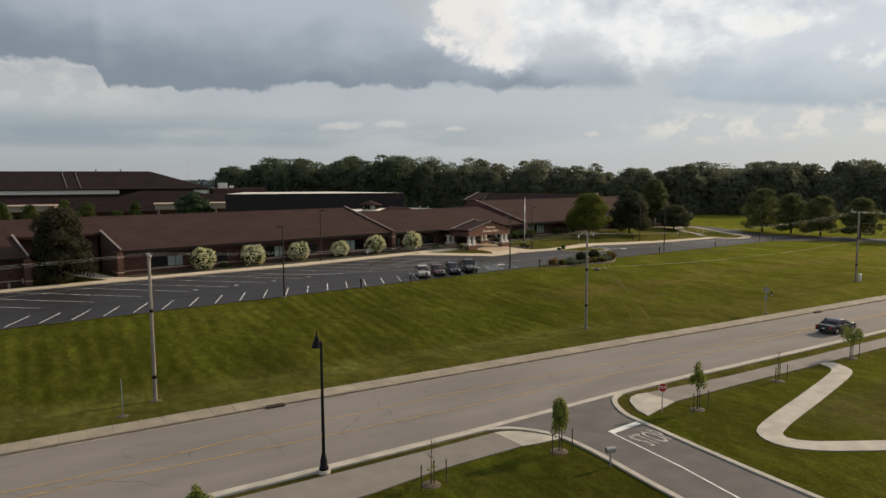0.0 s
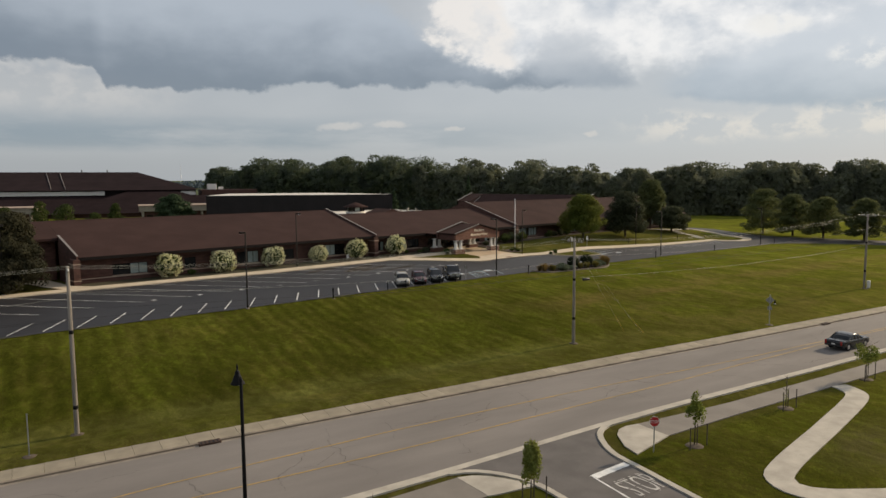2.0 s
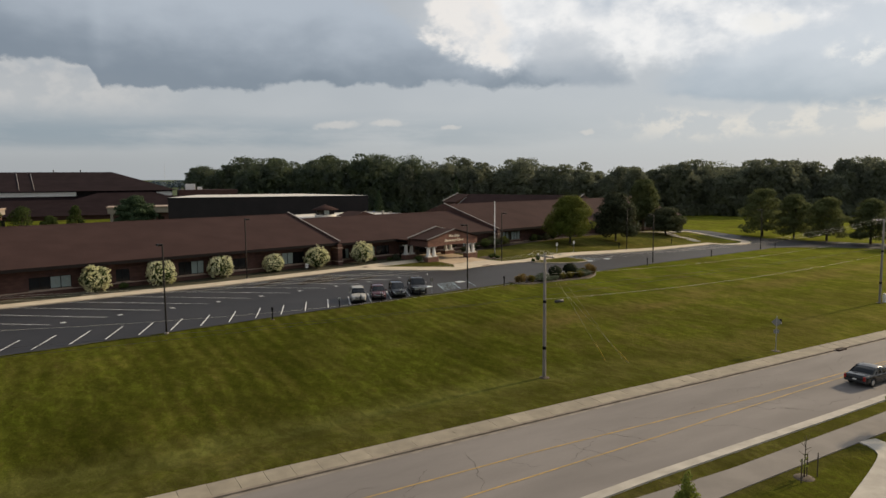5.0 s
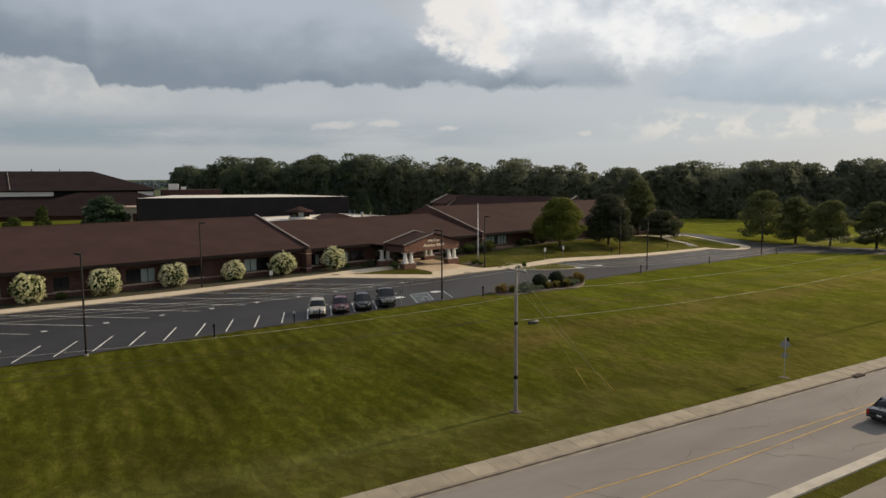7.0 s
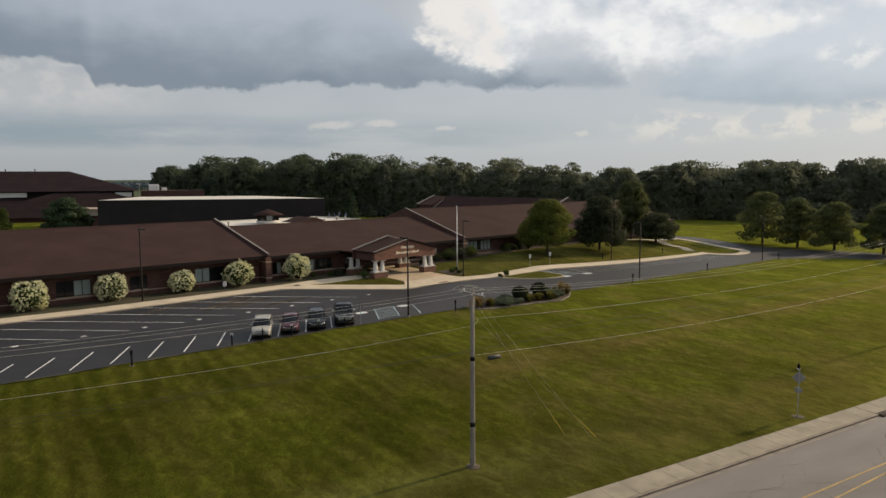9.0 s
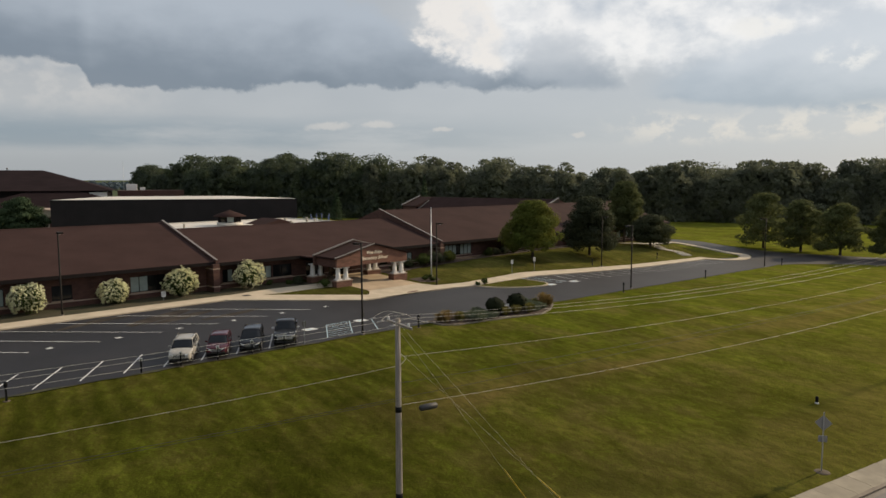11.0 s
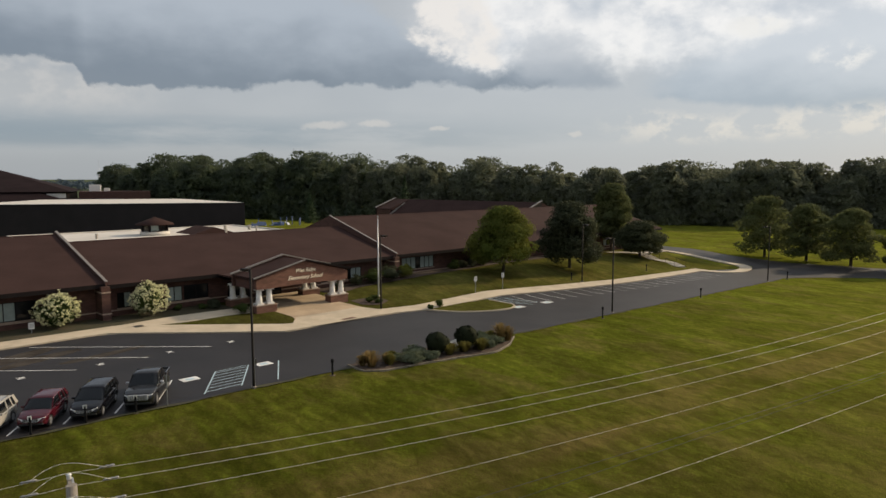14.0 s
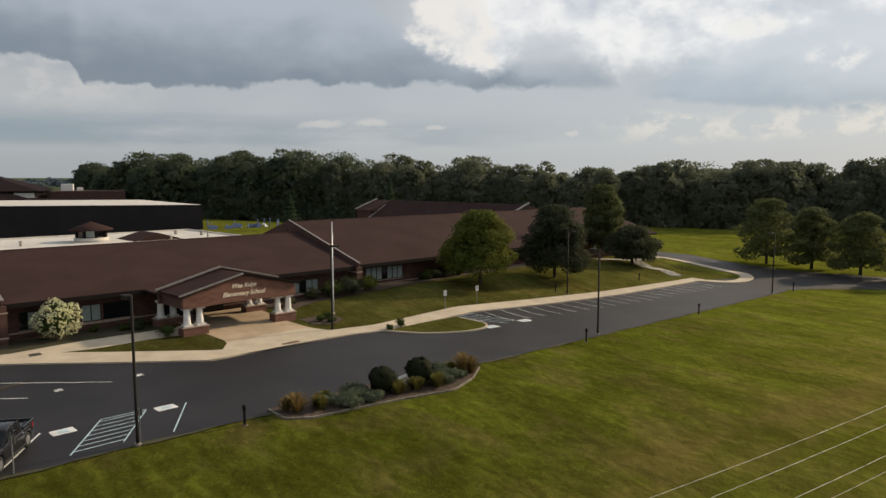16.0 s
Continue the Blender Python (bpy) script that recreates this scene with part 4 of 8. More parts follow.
# iron covers set in the walks
for u, v, w, d in ((0.9, 22.8, 0.42, 0.42), (18.9, 14.2, 0.85, 0.32)):
    cv = part("drain_cover", boxed(-w, w, -d, d, 0.0, 0.012, bevel=0.004), material("brown_iron", (0.16, 0.085, 0.055) if w > d else (0.07, 0.06, 0.05), 0.8, vary=0.3))
    cv.matrix_world = campus(u, v, 0.178)
    tagged(cv, "flat rusty iron cover set in the concrete walk", "drain cover", "drain covers")
# kerbed grass island by the accessible stalls
ISL = curve_pts(uv_line([(28.4, 13.0), (31, 9.6), (34, 7.6), (37, 7.2), (38.9, 8.4), (39.2, 10.2), (38.8, 12.2)]), 40)
setting("grass_island", strip_mesh("grass_island", ISL, resample(uv_line([(28.6, 13.1), (38.7, 12.6)]), len(ISL)), 0.15, 0.8), M_GRASS, "small kerbed grass island", "lawn")
setting("kerb", kerb_mesh("kerb", ISL, 0.2, 0.18, 0.2), M_WALKWAY, "pale concrete kerb round a grass island", "kerb")
END = curve_pts(uv_line([(88.6, 9.0), (89.6, 5.4), (92.2, 3.6), (95.5, 3.5), (99.5, 4.6), (103.4, 7.2), (105.5, 11.6), (106, 16.5), (105.2, 22.3), (103.5, 28)]), 60)
setting("pavement", strip_mesh("pavement", END, offset(END, 2.0), 0.16, 0.9, 3, 0.2), M_WALKWAY, "pale concrete walk round the end island", "pavement")

# stall lines
marks = thing("stall_lines", None, "white painted stall lines on dark asphalt", "stall lines", kind="structure")
DU, DV = 3.15, 4.75
for k in range(-16, 18):
    u = -55 + 2.88 * k - (0.45 if k == 17 else 0)
    if u < -104:
        continue
    v = float(lot_edge(u)) + 0.75
    paint_line("stall_line", to_world(u, v), to_world(u + DU, v + DV), 0.11, parent=marks)
for i in range(15):
    u = -8.6 - 5.4 * i
    paint_line("stall_line", to_world(u, 22.0 - 0.5 + min(2.6, 0.12 * i + 0.2 * max(0, i - 2))), to_world(u + 11.9, 13.1), 0.085, parent=marks)
for i in range(19):
    u = 43.3 + 2.4 * i
    v1 = float(np.interp(u, [41.5, 53.7, 67, 91], [13.0, 11.2, 9.6, 8.7]))
    paint_line("stall_line", to_world(u, v1), to_world(u - 0.85, v1 - 4.95), 0.10, parent=marks)
# accessible stalls: hatched aisle and pale blue-white pads
u0, v0 = -3.16, 0.85
for k in range(2):
    paint_line("stall_line", to_world(u0 + 2.75 * k, v0), to_world(u0 + 2.75 * k + DU, v0 + DV), 0.085, M_BLUEPAINT, parent=marks)
paint_line("stall_line", to_world(u0 + DU, v0 + DV), to_world(u0 + 2.75 + DU, v0 + DV), 0.085, M_BLUEPAINT, parent=marks)
for i in range(7):
    f = 0.08 + i * 0.14
    paint_line("stall_line", to_world(u0 + DU * f, v0 + DV * f), to_world(u0 + 2.75 + DU * (f + 0.02), v0 + DV * (f + 0.02) - 0.1), 0.085, M_BLUEPAINT, parent=marks)
paint_line("stall_line", to_world(2.3, 0.5), to_world(5.2, 5.2), 0.085, M_BLUEPAINT, parent=marks)
for pu, pv in ((-2.1, 5.0), (4.0, 5.1)):
    paint_line("stall_pad", to_world(pu - 0.85, pv), to_world(pu + 0.45, pv), 0.95, parent=marks)
    paint_line("pad_symbol", to_world(pu - 0.5, pv), to_world(pu + 0.1, pv), 0.5, M_BLUEPAINT, 0.06, marks)
for pu, pv in ((38.3, 7.4), (43.3, 7.1)):
    paint_line("stall_pad", to_world(pu - 0.6, pv), to_world(pu + 0.9, pv), 1.1, parent=marks)
    paint_line("pad_symbol", to_world(pu - 0.2, pv), to_world(pu + 0.5, pv), 0.6, M_BLUEPAINT, 0.06, marks)
for a, c in (((38.9, 12.9), (41.0, 7.4)), ((41.4, 12.9), (43.0, 8.0)), ((38.9, 12.9), (41.4, 12.9))):
    paint_line("stall_line", to_world(*a), to_world(*c), 0.085, M_BLUEPAINT, parent=marks)
for i in range(5):
    f = 0.1 + 0.18 * i
    paint_line("stall_line", to_world(38.9 + 2.1 * f, 12.9 - 5.5 * f), to_world(41.4 + 1.6 * (f + 0.15), 12.9 - 4.9 * (f + 0.15)), 0.085, M_BLUEPAINT, parent=marks)
# dusty scuffs where the surface has worn
for pts, w in (([(-12, 16.5), (-9, 17.6), (-5.5, 18.6)], 0.7), ([(-14.5, 17.0), (-11, 18.6), (-7, 20.4)], 0.9), ([(-20, 19.0), (-16, 20.5), (-13, 21.0)], 0.6), ([(-8, 15.4), (-5, 15.8), (-1, 16.6)], 0.5)):
    ln = np.array(curve_pts(uv_line(pts), 24))
    wv = w * (0.35 + 0.65 * np.sin(np.linspace(0.15, math.pi - 0.15, len(ln))) + 0.12 * np.sin(np.arange(len(ln)) * 1.9))
    nn = offset(ln, 1.0) - ln
    setting("asphalt_patch", strip_mesh("asphalt_patch", ln + nn * wv[:, None], ln - nn * wv[:, None], 0.046, 0.5), M_DUST, "dusty worn patch on the car park", "asphalt patch")
# painted bay numbers, too small to read
for i in range(10):
    u = 5.2 - 5.5 * i
    for a, c in (((-0.28, 0.17), (0.28, 0.17)), ((0.22, 0.12), (-0.22, -0.12)), ((-0.28, -0.17), (0.28, -0.17))):
        paint_line("bay_number", to_world(u + 0.2 + a[0], 13.5 + a[1]), to_world(u + 0.2 + c[0], 13.5 + c[1]), 0.10, parent=marks)


# ---------------------------------------------------------------- school
school = thing("school_building", SCHOOL, "long low brown brick school with brown shingle roofs", "school")


def wall_run(parent, u0, u1, v, z0, z1, windows, mat=M_BRICK, thick=0.3, name="wall"):
    """A wall along u with window openings (a, b, bottom, top, panes) cut through it."""
    cuts = sorted(windows)
    xs = sorted({u0, u1, *[w[0] for w in cuts], *[w[1] for w in cuts]})
    zs = sorted({z0, z1, *[w[2] for w in cuts], *[w[3] for w in cuts]})
    bm = bmesh.new()
    V = {}

    def vert(i, j, k):
        if (i, j, k) not in V:
            V[i, j, k] = bm.verts.new((xs[i], v + k * thick, zs[j]))
        return V[i, j, k]

    def solid(i, j):
        if not (0 <= i < len(xs) - 1 and 0 <= j < len(zs) - 1):
            return False
        x, z = (xs[i] + xs[i + 1]) / 2, (zs[j] + zs[j + 1]) / 2
        return not any(w[0] < x < w[1] and w[2] < z < w[3] for w in cuts)

    for i in range(len(xs) - 1):
        for j in range(len(zs) - 1):
            if not solid(i, j):
                continue
            bm.faces.new((vert(i, j, 0), vert(i + 1, j, 0), vert(i + 1, j + 1, 0), vert(i, j + 1, 0)))
            bm.faces.new((vert(i, j, 1), vert(i, j + 1, 1), vert(i + 1, j + 1, 1), vert(i + 1, j, 1)))
            for di, dj, e in ((-1, 0, ((i, j), (i, j + 1))), (1, 0, ((i + 1, j + 1), (i + 1, j))), (0, -1, ((i + 1, j), (i, j))), (0, 1, ((i, j + 1), (i + 1, j + 1)))):
                if not solid(i + di, j + dj):
                    (a, c), (d, f) = e
                    bm.faces.new((vert(a, c, 0), vert(d, f, 0), vert(d, f, 1), vert(a, c, 1)))
    bmesh.ops.recalc_face_normals(bm, faces=bm.faces[:])
    wall = part(name, bm, mat, parent)
    doors = [w for w in cuts if w[2] < 3.4]
    for a, b in zip([u0] + [w[1] for w in doors], [w[0] for w in doors] + [u1]):
        part("stone_band", boxed(a, b, v - 0.03, v - 0.002, 3.36, 3.49), M_BAND, wall, "pale stone band")
    for a, b, zb, zt, panes in cuts:
        window(parent, a, b, v, zb, zt, panes, thick)
    return wall


def window(parent, a, b, v, zb, zt, panes, thick=0.3):
    """Window: frame, sill, and a pane for each letter: b with pale blinds behind, d dark."""
    fr = bmesh.new()
    y0, y1 = v + 0.08, v + 0.18
    box(fr, a, b, y0, y1, zb, zb + 0.07), box(fr, a, b, y0, y1, zt - 0.07, zt)
    n = len(panes)
    w = (b - a) / n
    for i in range(n + 1):
        x = a + i * w
        box(fr, max(a, x - 0.04), min(b, x + 0.04), y0, y1, zb + 0.07, zt - 0.07)
    win = part("window", fr, M_FASCIA, parent)
    part("window_sill", boxed(a - 0.05, b + 0.05, v - 0.07, v + 0.08, zb - 0.1, zb), M_BAND, win)
    for i, c in enumerate(panes):
        x0, x1 = a + i * w + 0.04, a + (i + 1) * w - 0.04
        part("pane", boxed(x0, x1, v + 0.12, v + 0.135, zb + 0.07, zt - 0.07), M_GLASS if c == "d" else M_BLIND, win, "dark glass pane" if c == "d" else "pane with pale blinds")
    part("recess", boxed(a, b, v + thick + 0.3, v + thick + 0.35, zb - 0.3, zt + 0.3), M_FASCIA, win)


EAVE_V, RIDGE_V = 28.4, 43.3


def roof_run(u0, u1, eave_z, ridge_z, back, ridge_v=RIDGE_V, eave_v=EAVE_V, name="roof", eave_back=None):
    bm = bmesh.new()
    bv, bz = back
    prism(bm, [(eave_v, eave_z - 0.08), (eave_v, eave_z), (ridge_v, ridge_z), (bv, bz), (bv, eave_z - 0.08)], "x", u0, u1)
    roof = part(name, bm, M_ROOF, school)
    fb = bmesh.new()
    box(fb, u0, u1, eave_v - 0.03, eave_v + 0.05, eave_z - 0.42, eave_z - 0.03)
    part("fascia", fb, M_FASCIA, roof)
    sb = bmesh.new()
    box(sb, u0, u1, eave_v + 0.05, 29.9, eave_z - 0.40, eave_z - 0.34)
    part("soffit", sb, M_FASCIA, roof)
    rc = bmesh.new()
    prism(rc, [(ridge_v - 0.25, ridge_z - 0.04), (ridge_v, ridge_z + 0.05), (ridge_v + 0.25, ridge_z - 0.04)], "x", u0, u1)
    part("ridge_cap", rc, M_ROOF, roof)
    return roof


def rake_wall(u, eave_z, ridge_z, v0=28.2, v1=43.6, drop=2.6, rise=0.24, thick=0.18, back=True, v2=56.5, z2=6.9):
    """Parapet gable wall that stands above the roof slope, with a grey coping."""
    bm = bmesh.new()
    poly = [(v0, drop), (v0, eave_z + rise), (v1, ridge_z + rise)]
    poly += [(v2, z2 + rise), (v2, drop)] if back else [(v1, drop)]
    prism(bm, poly, "x", u - thick / 2, u + thick / 2)
    w = part("gable_wall", bm, M_BRICK, school)
    cp = bmesh.new()
    prism(cp, [(v0 - 0.06, eave_z + rise - 0.05), (v0 - 0.06, eave_z + rise + 0.03), (v1, ridge_z + rise + 0.09), (v1 + 0.05, ridge_z + rise + 0.02), (v1, ridge_z + rise + 0.003), (v0, eave_z + rise + 0.003)], "x", u - thick / 2 - 0.05, u + thick / 2 + 0.05)
    part("coping", cp, M_COPING, w, "grey metal coping")
    pier = bmesh.new()
    box(pier, u - 0.55, u + 0.25, v0 - 0.25, v0 + 1.9, drop, eave_z - 0.25)
    part("pier", pier, M_BRICK, w)
    for z in (eave_z - 0.9, 3.42):
        part("stone_band", boxed(u - 0.6, u + 0.3, v0 - 0.3, v0 + 1.85, z, z + 0.13), M_BAND, w)
    return w


# wing one, wing two with the porch, wing three, and the wing further along
roof_run(-47.8, -0.18, 6.45, 10.55, (57.0, 6.8))
roof_run(0.18, 37.5, 6.3, 9.75, (42.0, 9.3), ridge_v=41.3)
roof_run(37.9, 112.0, 6.4, 11.05, (57.5, 6.9), ridge_v=43.6)
rake_wall(0.0, 6.45, 10.6)
rake_wall(37.7, 6.4, 11.0)
rake_wall(-48.0, 6.45, 8.62, v1=36.2, back=False)
wall_run(school, -47.8, -0.5, 29.8, 2.3, 6.1, [(-43.3, -38.7, 3.6, 5.1, "ddbb"), (-25.4, -21.8, 3.6, 5.4, "ddbb"), (-9.5, -5.6, 3.6, 5.4, "bbdd"), (-33.5, -31.8, 3.6, 5.2, "dd"), (-17.5, -15.5, 3.6, 5.2, "dd")])
wall_run(school, 0.2, 37.2, 29.8, 2.3, 6.0, [(1.5, 2.9, 3.6, 5.2, "db"), (6.6, 8.3, 3.6, 5.2, "bb"), (8.5, 11.3, 3.6, 5.2, "dd"), (13.6, 16.4, 2.7, 5.1, "ddd"), (17.2, 20.6, 2.7, 5.1, "dddd"), (26.4, 27.8, 3.6, 5.1, "d"), (29.4, 32.8, 3.6, 5.1, "bdbb")])
wall_run(school, 37.9, 112.0, 30.0, 2.3, 6.1, [(40.2, 46.4, 3.9, 5.6, "bbbdbbb"), (58, 62, 3.9, 5.6, "dbbd"), (75, 79, 3.9, 5.6, "ddbb"), (92, 97, 3.9, 5.6, "bddb")])
# closing walls behind and at the ends
for u0, u1, v in ((-47.8, 0, 56.2), (37.9, 112, 56.8)):
    part("wall", boxed(u0, u1, v, v + 0.3, 2.0, 6.3), M_BRICK, school)
part("wall", boxed(111.6, 111.9, 30.3, 56.8, 2.0, 6.3), M_BRICK, school)
gb = bmesh.new()
prism(gb, [(30.2, 6.3), (43.6, 10.8), (57.0, 6.6)], "x", 111.6, 111.95)
part("gable_wall", gb, M_BRICK, school)
# flat membrane roof behind wing two
fm = boxed(0.2, 34.0, 42.0, 67.0, 8.6, 8.9)
flat = part("flat_roof", fm, M_MEMBRANE, school, "pale flat roof membrane")
pb = bmesh.new()
for d in ((0.2, 34.0, 66.7, 67.0), (0.2, 0.5, 43.6, 66.7), (33.7, 34.0, 50, 66.7)):
    box(pb, *d, 8.9, 9.1)
part("parapet", pb, M_MEMBRANE, flat)
part("wall", boxed(0.3, 33.9, 66.4, 66.8, 2, 8.6), M_BRICK, school)
# rooftop cupola, small pyramid and vents
def rooftop_cupola(u, v, z, s=1.0):
    c = thing("rooftop_cupola", None)
    c.parent = school
    c.location = (u, v, z)
    part("curb", lathe(bmesh.new(), [(2.15 * s, 0), (2.15 * s, 0.5), (2.0 * s, 0.52)], 8), M_MEMBRANE, c, "pale octagonal curb")
    for i in range(8):
        a = (i + 0.5) * math.pi / 4
        p = part("post", boxed(-0.14, 0.14, -0.14, 0.14, 0.52, 1.5), M_FASCIA, c)
        p.matrix_basis = pose(1.75 * s * math.cos(a - math.pi / 8), 1.75 * s * math.sin(a - math.pi / 8), 0, 0, 0, math.degrees(a - math.pi / 8))
        w = part("pane", boxed(-0.03, 0.03, -0.5 * s, 0.5 * s, 0.62, 1.38), M_BLIND if i % 2 else M_GLASS, c)
        w.matrix_basis = pose(1.60 * s * math.cos(a), 1.60 * s * math.sin(a), 0, 0, 0, math.degrees(a))
    part("roof", lathe(bmesh.new(), [(2.75 * s, 1.44), (2.75 * s, 1.56), (1.3 * s, 2.1), (0.35 * s, 2.42), (0.12, 2.55)], 8), M_ROOF, c)
    return c


rooftop_cupola(16.4, 56.5, 8.9)
bm = bmesh.new()
prism(bm, [(20.0, 8.9), (23.2, 9.85), (26.4, 8.9)], "y", 52.0, 58.0)
part("roof", bm, M_ROOF, school)
for u, v, r, h in ((31, 56, 0.22, 0.4), (30, 52, 0.12, 0.5), (29, 60, 0.22, 0.25), (8, 55, 0.15, 0.3), (24, 50, 0.15, 0.35)):
    bm = bmesh.new()
    tube(bm, (u, v, 8.9), (u, v, 9.1 + h), r, r, 8)
    tube(bm, (u, v, 9.1 + h), (u, v, 9.25 + h), r * 1.5, r * 1.2, 8)
    part("roof_vent", bm, M_CONC, school)
# cross wing at the far end, ridge running away
for u0, z0, v0, v1 in ((99.0, 6.1, 57.2, 104.0), (100.6, 8.8, 104.0, 110.0)):
    bm = bmesh.new()
    prism(bm, [(u0, z0 - 0.2), (u0, z0), (108.0, 11.35), (122.0, 6.4), (122.0, z0 - 0.2 if z0 < 7 else 6.2)], "y", v0 + 0.01, v1)
    part("roof", bm, M_ROOF, school)
    part("wall", boxed(u0 + 0.5, 121.4, v0 + 0.2, v1 - 0.2, 1.5, z0 - 0.18 if z0 < 7 else 6.2), M_BRICK, school)
part("wall", boxed(100.75, 101.1, 104.2, 109.8, 6.2, 8.55), M_BRICK, school)
for v, u0, z0, u1, z1 in ((57.2, 93.7, 6.5, 108.0, 11.6), (103.9, 99.0, 6.2, 106.0, 10.3), (110.0, 100.6, 9.0, 108.0, 11.6)):
    bm = bmesh.new()
    prism(bm, [(u0, 2.0), (u0, z0), (u1, z1), (u1, 2.0)], "y", v - 0.15, v + 0.15)
    gw = part("gable_wall", bm, M_FASCIA, school)
    cp = bmesh.new()
    prism(cp, [(u0 - 0.2, z0 - 0.05), (u0 - 0.2, z0 + 0.17), (u1, z1 + 0.18), (u1, z1 + 0.003), (u0, z0 + 0.003)], "y", v - 0.28, v + 0.28)
    part("coping", cp, M_COPING, gw)
# the wing beyond the recessed side door
roof_run(-82.0, -59.3, 6.45, 10.55, (57.0, 6.8))
rake_wall(-59.1, 6.45, 8.62, v1=36.2, back=False)
wall_run(school, -82.0, -59.5, 29.8, 2.3, 6.1, [(-72, -67, 3.6, 5.2, "ddbb")])
part("roof", prism(bmesh.new(), [(35.9, 8.2), (35.9, 8.52), (43.3, 10.56), (57.0, 6.81), (57.0, 6.5)], "x", -59.28, -47.82), M_ROOF, school)
part("wall", boxed(-58.9, -48.2, 37.0, 37.3, 2.3, 8.3), M_BRICK, school)
part("side_door", boxed(-53.4, -51.2, 36.9, 36.995, 2.6, 4.8), M_FASCIA, school)
setting("pavement", strip_mesh("pavement", uv_line([(-50.4, 26.0), (-51.6, 29.5), (-53.0, 36.8)]), uv_line([(-46.9, 25.9), (-48.8, 28.2), (-49.6, 36.8)]), 0.14, 1.0), M_WALKWAY, "pale concrete walk to a recessed side door", "pavement")

# ---------------------------------------------------------------- entrance porch
M_LETTER = material("cream_letter_paint", (0.80, 0.70, 0.54), 0.6, vary=0.08, bump=0.0)
porch = thing("entrance_porch", SCHOOL, "gabled brick porch on paired white columns with lettering", "porch")
PF, PB = 20.8, 29.6


def gable_roof(a, b, peak, ez, pz, v0, v1, name):
    bm = bmesh.new()
    prism(bm, [(a, ez - 0.16), (a, ez), (peak, pz), (b, ez), (b, ez - 0.16), (peak, pz - 0.16)], "y", v0, v1)
    return part(name, bm, M_ROOF, porch)


PA, PB2, PK = 12.2, 23.8, 18.0
r = gable_roof(PA - 0.3, PB2 + 0.3, PK, 6.50, 7.95, PF - 0.15, 25.2, "front_roof")
# Left trim coloured grey for the sky it reflects; the right one dark.
cp = bmesh.new()
prism(cp, [(PA - 0.45, 6.42), (PA - 0.45, 6.56), (PK, 8.04), (PK, 7.90)], "y", PF - 0.32, PF - 0.16)
part("coping", cp, M_COPING, r, "grey metal rake trim")
cp = bmesh.new()
prism(cp, [(PB2 + 0.45, 6.42), (PB2 + 0.45, 6.56), (PK, 8.04), (PK, 7.90)], "y", PF - 0.32, PF - 0.16)
part("coping", cp, M_FASCIA, r, "dark rake trim")
r = part("rear_roof", boxed(PA - 0.4, PB2 + 0.4, 25.6, 29.6, 6.1, 6.28), M_ROOF, porch)
cp = bmesh.new()
for s0, s1 in ((PA - 0.65, PK), (PB2 + 0.65, PK)):
    prism(cp, [(s0, 6.52), (s0, 6.68), (s1, 8.30), (s1, 8.16)], "y", 24.9, 25.19)
part("coping", cp, M_COPING, r, "grey metal rake trim")
bm = bmesh.new()
prism(bm, [(PA, 5.25), (PA, 6.30), (PK, 7.80), (PB2, 6.30), (PB2, 5.25), (PB2 - 1.9, 5.25), (PK + 2.2, 5.34), (PK - 2.2, 5.34), (PA + 1.9, 5.25)], "y", PF, PF + 0.35)
front = part("gable_front", bm, M_BRICK_SIGN, porch, "brown brick gable front")
bm = bmesh.new()
prism(bm, [(PA - 0.3, 5.25), (PA - 0.3, 6.6), (PK, 8.16), (PB2 + 0.3, 6.6), (PB2 + 0.3, 5.25)], "y", 25.25, 25.55)
part("gable_rear", bm, M_BRICK, porch)
for a in (PA, PB2 - 0.4):
    part("beam", boxed(a, a + 0.4, PF + 0.36, 25.2, 5.25, 6.2), M_BRICK, porch)
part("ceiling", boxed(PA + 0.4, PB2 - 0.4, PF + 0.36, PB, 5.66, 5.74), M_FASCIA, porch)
for words, zc, sz in (("Wea Ridge", 6.82, 0.58), ("Elementary School", 6.08, 0.58)):
    t = part("lettering", text_mesh("lettering", words, sz, 0.012, 0.30, 0.013), M_LETTER, front, "raised white letters")
    t.matrix_basis = pose(PK + 0.15, PF - 0.02, zc, 90, 0, 0)
for u, v in ((PA + 0.55, PF + 0.55), (PA + 1.75, PF + 0.55), (PB2 - 1.75, PF + 0.55), (PB2 - 0.55, PF + 0.55), (PA + 0.55, 27.0), (PA + 1.75, 27.0), (PB2 - 1.75, 27.0), (PB2 - 0.55, 27.0)):
    c = thing("column")
    c.parent = porch
    c.location = (u, v, 0)
    part("shaft", lathe(bmesh.new(), [(0.36, 3.75), (0.33, 3.9), (0.27, 5.0), (0.25, 5.1)], 14), M_WHITE, c)
    part("cap", boxed(-0.38, 0.38, -0.38, 0.38, 5.1, 5.25), M_WHITE, c)
    part("base", boxed(-0.42, 0.42, -0.42, 0.42, 3.6, 3.75), M_WHITE, c)
for a, b, v in ((PA - 0.05, PA + 2.35, PF), (PB2 - 2.35, PB2 + 0.05, PF), (PA - 0.05, PA + 2.35, 26.45), (PB2 - 2.35, PB2 + 0.05, 26.45)):
    p = part("plinth", boxed(a, b, v, v + 1.1, 2.2, 3.5), M_BRICK_SIGN, porch)
    part("plinth_cap", boxed(a - 0.06, b + 0.06, v - 0.06, v + 1.16, 3.5, 3.6), M_BAND, p)

